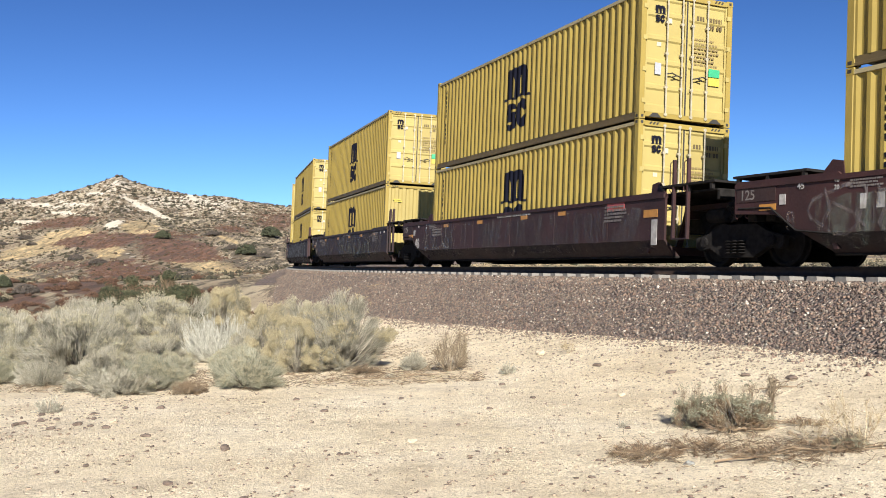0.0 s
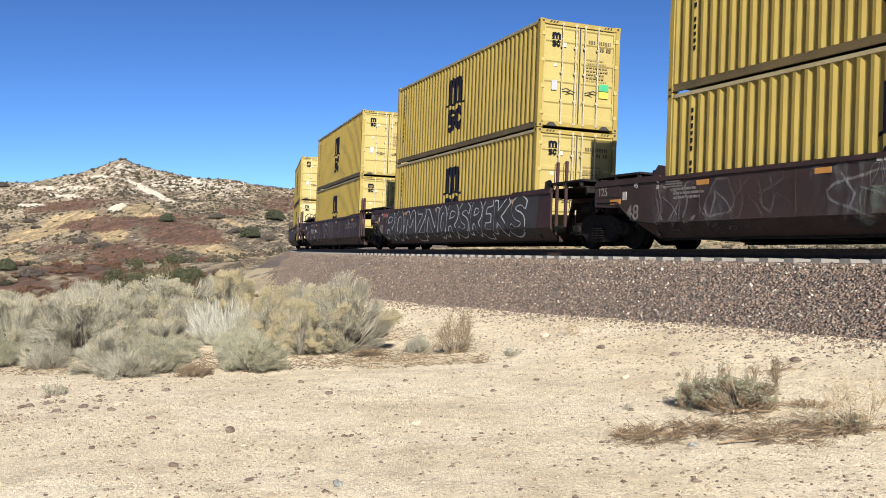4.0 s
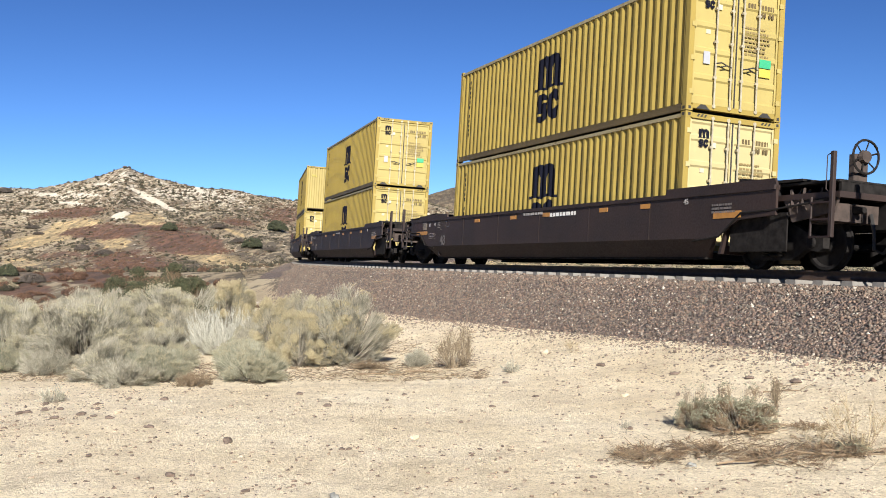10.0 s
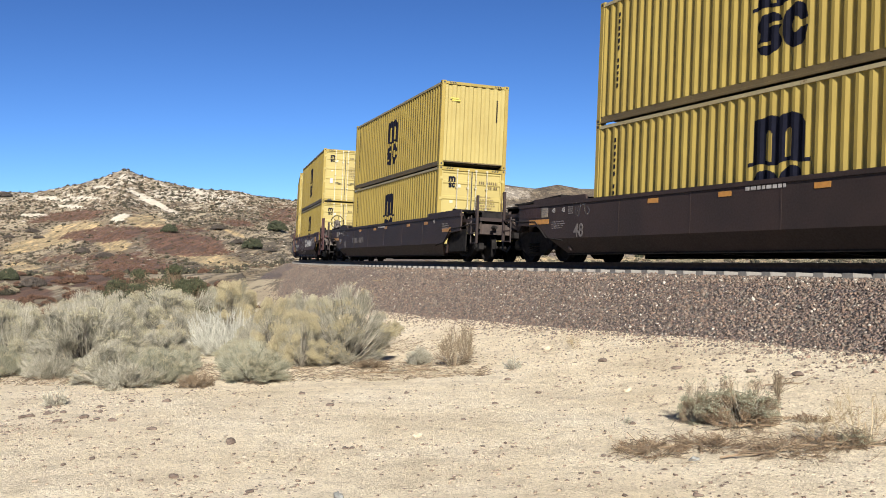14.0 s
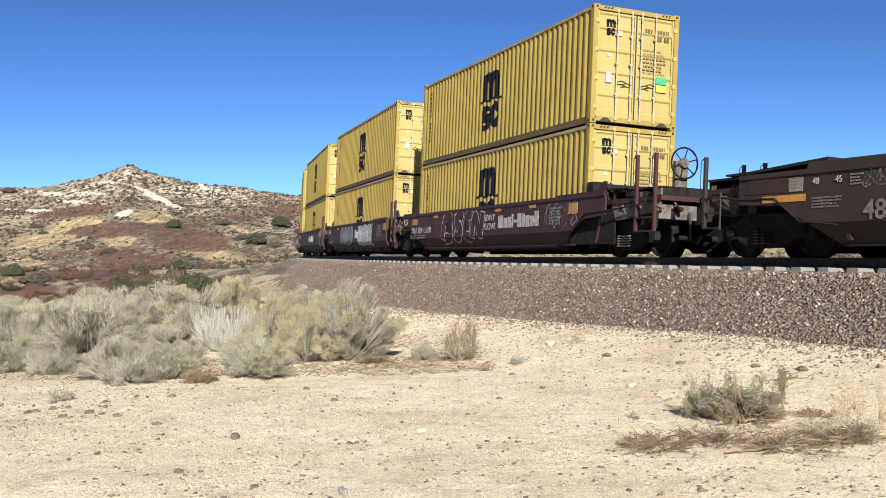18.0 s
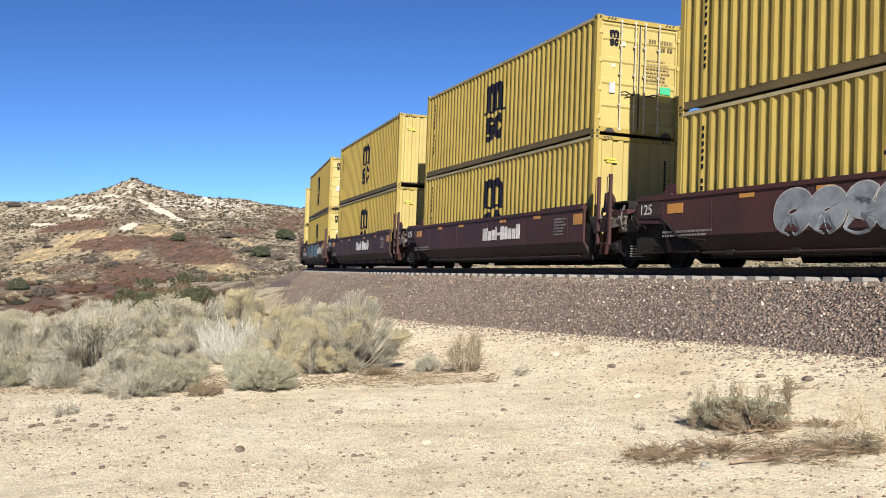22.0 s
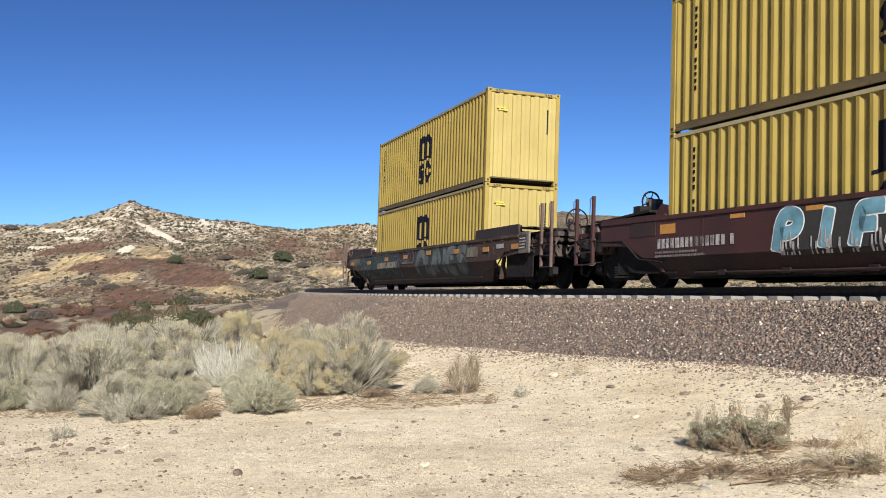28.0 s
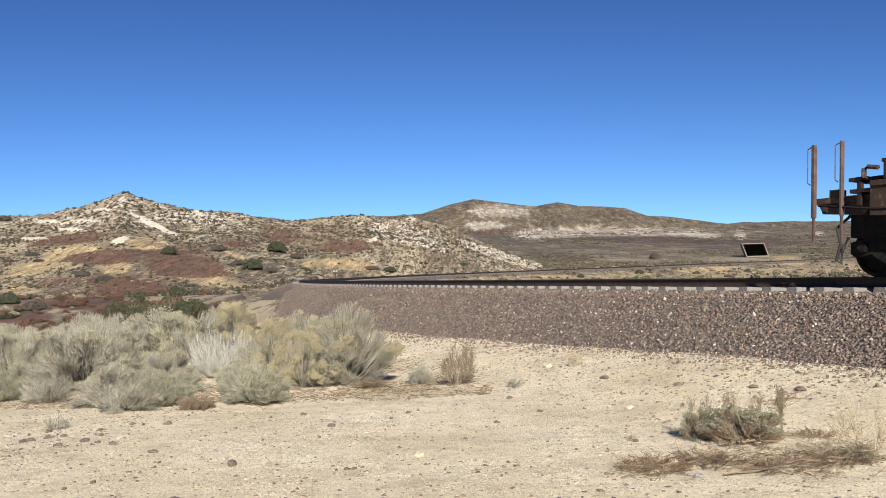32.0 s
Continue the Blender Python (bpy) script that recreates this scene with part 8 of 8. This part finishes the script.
DARK_STONE = plain("dark_brown_stone", (0.13, 0.095, 0.072), 0.9, var=0.4, scale=22)
TAN_STONE = plain("tan_stone", (0.46, 0.38, 0.27), 0.9, var=0.25, scale=22)
GREY_STONE = plain("blue_grey_stone", (0.20, 0.20, 0.18), 0.9, var=0.3, scale=22)
for k, (x, y, size) in enumerate(((-2.0, 9.02, 0.125), (-2.12, 7.56, 0.085), (-1.43, 7.06, 0.06), (-3.06, 8.38, 0.07), (-3.21, 8.13, 0.06), (1.75, 6.74, 0.07), (1.18, 7.57, 0.055), (1.93, 9.96, 0.08), (-1.37, 11.53, 0.10), (-0.5, 12.64, 0.07), (-0.69, 12.1, 0.06), (1.35, 8.26, 0.05), (-4.8, 10.97, 0.10), (-4.6, 11.2, 0.08), (-4.04, 10.83, 0.11), (-4.25, 10.6, 0.09), (-5.4, 11.6, 0.09))):
    stone(x, y, size, DARK_STONE, "small dark brown stone on pale sand", 100 + k)
for k, (x, y, size) in enumerate(((-4.95, 11.5, 0.07), (-5.1, 10.7, 0.08), (-3.85, 10.7, 0.07), (3.9, 12.3, 0.11), (4.3, 11.75, 0.13), (3.2, 13.3, 0.12), (2.4, 14.6, 0.14), (1.2, 12.4, 0.08), (0.6, 11.6, 0.07), (-0.9, 8.7, 0.06), (-0.84, 8.72, 0.05), (0.2, 10.4, 0.06), (2.9, 11.9, 0.10), (-3.0, 9.9, 0.09), (-3.5, 12.2, 0.10), (0.9, 13.8, 0.09), (-1.9, 12.9, 0.09))):
    stone(x, y, size, DARK_STONE, "small dark brown stone on pale sand", 150 + k)
for k, (x, y, size) in enumerate(((-0.27, 9.35, 0.11), (1.75, 16.6, 0.20), (2.05, 8.75, 0.06), (-3.7, 11.0, 0.09), (2.3, 12.2, 0.11))):
    stone(x, y, size, TAN_STONE, "pale tan stone on sand", 200 + k)
rs = random.Random(77)
for k in range(34):
    stone(-5.9 + 2.3 * rs.random(), 10.3 + 2.0 * rs.random(), 0.035 + 0.06 * rs.random() ** 2, DARK_STONE, "small dark brown stone on pale sand", 400 + k)
stone(-0.76, 6.84, 0.095, GREY_STONE, "blue-grey rounded stone on sand", 300, 0.7)
stone(2.05, 8.0, 0.075, GREY_STONE, "blue-grey rounded stone on sand", 301, 0.7)
# dark stick lying on the ballast
st = Mesh().tube([(-0.25, 0, 0), (0.0, 0.01, 0.03), (0.28, 0, 0.11)], [0.012, 0.015, 0.008], 5)
o = tagged(new("stick", st.data("stick", DEAD_TWIG)), "dark stick lying on the ballast slope", "stick")
o.matrix_basis = Matrix.Translation(Vector(bank_surface(np.array([-9.0]), np.array([-2.5]))[0]) + Vector((0, 0, 0.03)))

# ---- hillside scrub, far things ----
SCRUB_DARK = stalk_material("dark_hill_scrub", (0.024, 0.022, 0.012), (0.080, 0.068, 0.038))
SCRUB_BROWN = stalk_material("brown_hill_scrub", (0.06, 0.038, 0.022), (0.17, 0.115, 0.07))
SCRUB_OLIVE = stalk_material("olive_valley_scrub", (0.050, 0.044, 0.027), (0.155, 0.130, 0.080))
SCRUB_RED = stalk_material("red_brown_hill_scrub", (0.062, 0.033, 0.020), (0.185, 0.098, 0.056))
SCRUB_PALE = stalk_material("pale_hill_scrub", (0.17, 0.145, 0.09), (0.38, 0.32, 0.21))


def clumps(x, y, size, g, per=16, fine=1.0):
    """Low rounded scrub: each a heap of small leafy clumps over the ground."""
    n = len(x)
    z = ground_z(x, y)
    th = g.random((n, per)) * 2 * math.pi
    rr = np.sqrt(g.random((n, per))) * 0.5
    hh = (0.10 + 0.42 * g.random((n, per))) * (1 - rr ** 2 * 2.2)
    c = np.stack([x[:, None] + np.cos(th) * rr * size[:, None] * 1.25, y[:, None] + np.sin(th) * rr * size[:, None] * 1.25, z[:, None] + hh * size[:, None]], -1).reshape(-1, 3)
    return specks(c, np.repeat(size, per) * fine * (0.30 + 0.34 * g.random(n * per)), g)


g = np.random.default_rng(51)


def scatter(n, r0, r1, u0, u1, power=1.0):
    yy = r0 * (r1 / r0) ** (g.random(n) ** power)
    return (u0 + (u1 - u0) * g.random(n)) * yy, yy


for name, mat, n, lo, hi, label in (("dark_scrub", SCRUB_DARK, 52000, 0.20, 0.80, "dark green-brown scrub dotting the hillsides"), ("brown_scrub", SCRUB_BROWN, 36000, 0.20, 0.65, "brown dry scrub on the hillsides"), ("pale_scrub", SCRUB_PALE, 9000, 0.2, 0.6, "pale dry brush on the hillsides")):
    x1, y1 = scatter(n, 62, 330, -0.56, 0.62)
    u1 = x1 / y1
    dens = fbm(x1, y1, 30, 4, 60 + n % 7) + 0.5 * fbm(x1, y1, 9, 2, 66)
    near = smooth(y1, 60, 120)
    z1 = ground_z(x1, y1)
    upper = smooth((z1 - EYE) / y1, 0.030, 0.062)
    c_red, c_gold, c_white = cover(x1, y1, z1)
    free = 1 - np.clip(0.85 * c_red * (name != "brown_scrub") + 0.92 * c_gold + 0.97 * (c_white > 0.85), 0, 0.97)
    ridge_cover = 0.45 * smooth(u1, -0.24, -0.14) * smooth(u1, 0.06, -0.02) * smooth(y1, 200, 240)
    ok = (g.random(n) < 0.2 + 0.8 * near) & (g.random(n) < free * np.clip(0.30 + 0.45 * upper + ridge_cover + 0.7 * dens, 0.06, 1)) & (np.abs(line_side(x1, y1)[1]) > 5.5) & ((u1 < 0.14) | (g.random(n) < 0.55))
    x1, y1 = x1[ok], y1[ok]
    sz = (lo + (hi - lo) * g.random(len(x1)) ** 3) * (0.75 + 0.5 * smooth(y1, 150, 330))
    v, f = clumps(x1, y1, sz, g, 6)
    tagged(new(name, raw_mesh(name, v, f, mat)), label, "scrub", kind="stuff")
# low red-brown brush over the red slopes, straw over the golden ones
for name, mat, n, which, label in (("red_scrub", SCRUB_RED, 60000, 0, "low red-brown brush on the hill's red slopes"), ("straw_scrub", SCRUB_PALE, 26000, 1, "dry straw tufts on the hill's golden slopes")):
    x1, y1 = scatter(n, 62, 330, -0.50, 0.10)
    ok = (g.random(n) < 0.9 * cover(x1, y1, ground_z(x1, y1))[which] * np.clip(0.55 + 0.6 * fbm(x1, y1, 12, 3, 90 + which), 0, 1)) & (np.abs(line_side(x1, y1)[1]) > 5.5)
    x1, y1 = x1[ok], y1[ok]
    v, f = clumps(x1, y1, (0.16 + 0.30 * g.random(len(x1)) ** 2) * (0.6 + 0.9 * smooth(y1, 80, 300)), g, 5, 0.8)
    tagged(new(name, raw_mesh(name, v, f, mat)), label, "scrub", kind="stuff")
x1, y1 = scatter(9000, 330, 1700, -0.05, 0.60)
sz = 0.5 + 1.1 * g.random(len(x1)) ** 2 + y1 / 1200
ok = fbm(x1, y1, 90, 4, 71) > -0.15
v, f = clumps(x1[ok], y1[ok], sz[ok], g, 20, 0.6)
tagged(new("valley_scrub", raw_mesh("valley_scrub", v, f, SCRUB_OLIVE)), "dark scrub across the distant valley floor", "scrub", kind="stuff")

# dry brush on the slope behind the thicket
for name, mat, n, label in (("brown_scrub", SCRUB_RED, 480, "red-brown dry brush behind the thicket"), ("tan_scrub", SCRUB_PALE, 130, "tan dry brush behind the thicket"), ("olive_scrub", SCRUB_DARK, 90, "olive scrub behind the thicket")):
    x1, y1 = scatter(n, 38, 72, -0.62, -0.14)
    ok = (np.abs(line_side(x1, y1)[1]) > 5.5) & (fbm(x1, y1, 7, 3, 78 + n % 5) > -0.15)
    x1, y1 = x1[ok], y1[ok]
    v, f = clumps(x1, y1, 0.20 + 0.50 * g.random(len(x1)) ** 2, g, 230, 0.17)
    tagged(new(name, raw_mesh(name, v, f, mat)), label, "scrub", kind="stuff")
# low brush on the flat beyond the track
for name, mat, n, label in (("pale_scrub", stalk_material("tan_flat_scrub", (0.15, 0.13, 0.08), (0.30, 0.26, 0.165)), 520, "pale dry brush on the flat beyond the track"), ("olive_scrub", SCRUB_OLIVE, 260, "olive scrub on the flat beyond the track")):
    x1, y1 = scatter(n, 110, 215, -0.02, 0.62)
    ok = (np.abs(line_side(x1, y1)[1]) > 5.5) & (fbm(x1, y1, 14, 3, 75) > -0.2)
    x1, y1 = x1[ok], y1[ok]
    v, f = clumps(x1, y1, 0.35 + 0.8 * g.random(len(x1)) ** 2, g, 110, 0.26)
    tagged(new(name, raw_mesh(name, v, f, mat)), label, "scrub", kind="stuff")


def hill_shrub(name, label, x, y, w, h, mat, seed):
    gg = np.random.default_rng(seed)
    n = 1500
    w, h = w * 0.56, h * (0.56 if mat is OLIVE else 0.40)
    th, q = gg.random(n) * 2 * math.pi, np.sqrt(gg.random(n))
    lump = 1 + 0.25 * np.sin(th * 3 + seed) + 0.15 * np.sin(th * 5 - seed)
    c = np.stack([np.cos(th) * q * w / 2 * lump, np.sin(th) * q * w / 2 * lump, h * (0.08 + 0.92 * np.sqrt(np.maximum(0, 1 - q * q)) * (0.35 + 0.65 * gg.random(n)))], -1)
    v, f = specks(c, (0.10 if mat is OLIVE else 0.12) * h * (0.4 + gg.random(n)), gg)
    ob = tagged(new(name), label, "shrub", "shrubs on the hillside")
    tagged(part("crown", raw_mesh("crown", v, f, mat), mat, ob), kind="stuff")
    limbs = Mesh()
    for k in range(7):
        a = k * 0.9 + seed
        limbs.tube([(0, 0, -0.1), (0.18 * w * math.cos(a), 0.18 * w * math.sin(a), 0.4 * h), (0.33 * w * math.cos(a), 0.33 * w * math.sin(a), 0.75 * h)], [0.09, 0.06, 0.03], 5)
    part("limbs", limbs, DEAD_TWIG, ob)
    ob.matrix_basis = pose(x, y, float(ground_z(np.array([x]), np.array([y]))[0]) - 0.05)
    return ob


OLIVE = stalk_material("olive_shrub_leaves", (0.022, 0.027, 0.012), (0.062, 0.066, 0.030))
GREYBUSH = stalk_material("grey_shrub_twigs", (0.050, 0.040, 0.033), (0.10, 0.08, 0.062))
for k, (x, y, w, h, mat) in enumerate(((-31.6, 161.3, 5.6, 3.2, OLIVE), (-35.1, 165.9, 4.6, 2.3, GREYBUSH), (-28.8, 160, 3.4, 2.0, GREYBUSH), (-35.7, 206.9, 7.0, 4.2, OLIVE), (-31.2, 205.2, 5.5, 2.6, GREYBUSH), (-51.0, 180.3, 4.6, 2.9, OLIVE), (-55.9, 150.2, 3.6, 2.4, GREYBUSH), (-50.4, 144.1, 5.0, 2.0, GREYBUSH), (-44.4, 191.4, 5.2, 2.4, GREYBUSH), (-83.1, 195.1, 4.6, 2.2, GREYBUSH), (-77.3, 184.5, 3.6, 1.6, GREYBUSH), (-83.5, 185.7, 3.4, 1.8, GREYBUSH),
                                       (-24.4, 54.3, 1.7, 1.3, OLIVE), (-21.4, 50.5, 2.2, 1.3, GREYBUSH), (-12.3, 224.4, 5.0, 2.4, OLIVE), (-16.5, 222.0, 6.0, 2.4, SCRUB_BROWN), (107.8, 490.6, 10.0, 6.5, GREYBUSH), (38.2, 188, 2.6, 1.6, OLIVE), (5.4, 250, 3.0, 1.5, OLIVE), (50.0, 190, 2.6, 1.5, GREYBUSH), (62.0, 196, 2.2, 1.4, OLIVE), (24.0, 168, 2.0, 1.2, OLIVE), (-140.0, 308.0, 7.0, 4.5, GREYBUSH))):
    hill_shrub("hill_shrub", "dark olive-green shrub on the rocky hillside" if mat is OLIVE else "dark grey leafless shrub on the hillside", x, y, w, h, mat, 400 + k)

# pale boulders and rock outcrops on the hill
ROCK = plain("chalky_rock", (0.38, 0.32, 0.24), 0.95, var=0.3, scale=0.7)
x1, y1 = scatter(3600, 185, 330, -0.52, 0.12)
ok = fbm(x1, y1, 25, 4, 81) > 0.05
x1, y1 = x1[ok], y1[ok]
sz = 0.12 + 0.4 * g.random(len(x1)) ** 3
v, f = rubble(np.stack([x1, y1, ground_z(x1, y1) + sz * 0.05], -1), sz, g)
tagged(new("hill_rocks", raw_mesh("hill_rocks", v, f, ROCK)), "pale chalky rocks strewn over the hillside", "rocks", kind="stuff")

# trackside sign and stakes beside the far leg of the curve
sx_, sy_ = -13.6, 122.0
sz_ = float(ground_z(np.array([sx_]), np.array([sy_]))[0])
sign = tagged(new("trackside_sign"), "small white trackside board on a dark post", "sign")
part("post", Mesh().tube([(0, 0, -0.2), (0, 0, 1.9)], 0.05, 6), RAILSTEEL, sign)
part("board", Mesh().box(-0.26, 0.26, -0.03, 0.03, 1.58, 1.82), DULL_WHITE, sign, "white board with plain dark bars")
part("marking", bars(Mesh(), -0.2, 0.2, 1.76, 1, 0.12, 0.03, -0.032, 0.1, 3), NAVY, sign)
sign.matrix_basis = pose(sx_, sy_, sz_, 0, 0, 10)
for k in range(4):
    stx, sty = -16.6 + 0.45 * k, 124.0 + 1.4 * k
    o = tagged(new("marker_stake", Mesh().tube([(0, 0, -0.2), (0, 0, 0.95)], 0.04, 6).data("marker_stake", RED_CARD)), "short reddish marker stake beside the track", "stake", "marker stakes")
    o.matrix_basis = pose(stx, sty, float(ground_z(np.array([stx]), np.array([sty]))[0]))

# concrete box portal on the valley side
px_, py_ = 155.0, 474.0
pz_ = float(ground_z(np.array([px_]), np.array([py_]))[0])
portal = tagged(new("concrete_portal"), "square concrete culvert portal with a dark opening", "culvert")
portal_mat = plain("weathered_concrete", (0.20, 0.165, 0.13), 0.9, var=0.2, scale=1.0)
W, H, D = 10.6, 5.9, 30.0
for nm, b in (("side_wall", (-W / 2, -W / 2 + 0.4, 0, D, -0.5, H)), ("side_wall", (W / 2 - 0.4, W / 2, 0, D, -0.5, H)), ("roof_slab", (-W / 2 - 0.1, W / 2 + 0.1, -0.1, D, H, H + 0.35)), ("back_wall", (-W / 2, W / 2, D - 0.4, D, -0.5, H)), ("floor_slab", (-W / 2, W / 2, -0.6, D, -0.6, -0.02))):
    raked = Mesh().box(*b)
    raked.v = [(x - 0.32 * z, y, z) for x, y, z in raked.v]
    part(nm, raked, portal_mat, portal)
portal.matrix_basis = pose(px_, py_, pz_ + 0.5, 0, 0, -16)


# ---- what moves ----
SPEED, GAIN = 7.716, 0.00305


def run(t):
    return SPEED * t + GAIN * t * t / 2


def motions():
    times = [k * 0.5 for k in range(65)]
    for thing, s0, half, local in TRAIN:
        walk(thing, [(t, ride(s0 + run(t), half) @ local) for t in times])
    cars = {thing: s0 for thing, s0, _, _ in TRAIN}
    for w, dx, r in WHEELS:
        s0 = cars[w.parent.parent]
        x = w.parent.matrix_basis.translation.x
        ta, tb = ((q - s0 - x) / SPEED for q in (-42.0, 15.0))
        ta, tb = max(0.0, ta), min(32.0, tb)
        if tb <= ta:
            continue
        ts = [k * 2 / FPS for k in range(int(ta * FPS / 2), int(tb * FPS / 2) + 1)]
        turn = [(t, -(run(t) - run(ts[0])) / r) for t in ts]
        rows = ([(0.0, 0.0)] if ts[0] > 0 else []) + turn + ([(32.0, turn[-1][1])] if ts[-1] < 31.9 else [])
        walk(w, [(t, Matrix.Translation((dx, 0, r)) @ Matrix.Rotation(-a, 4, "Y")) for t, a in rows])


motions()
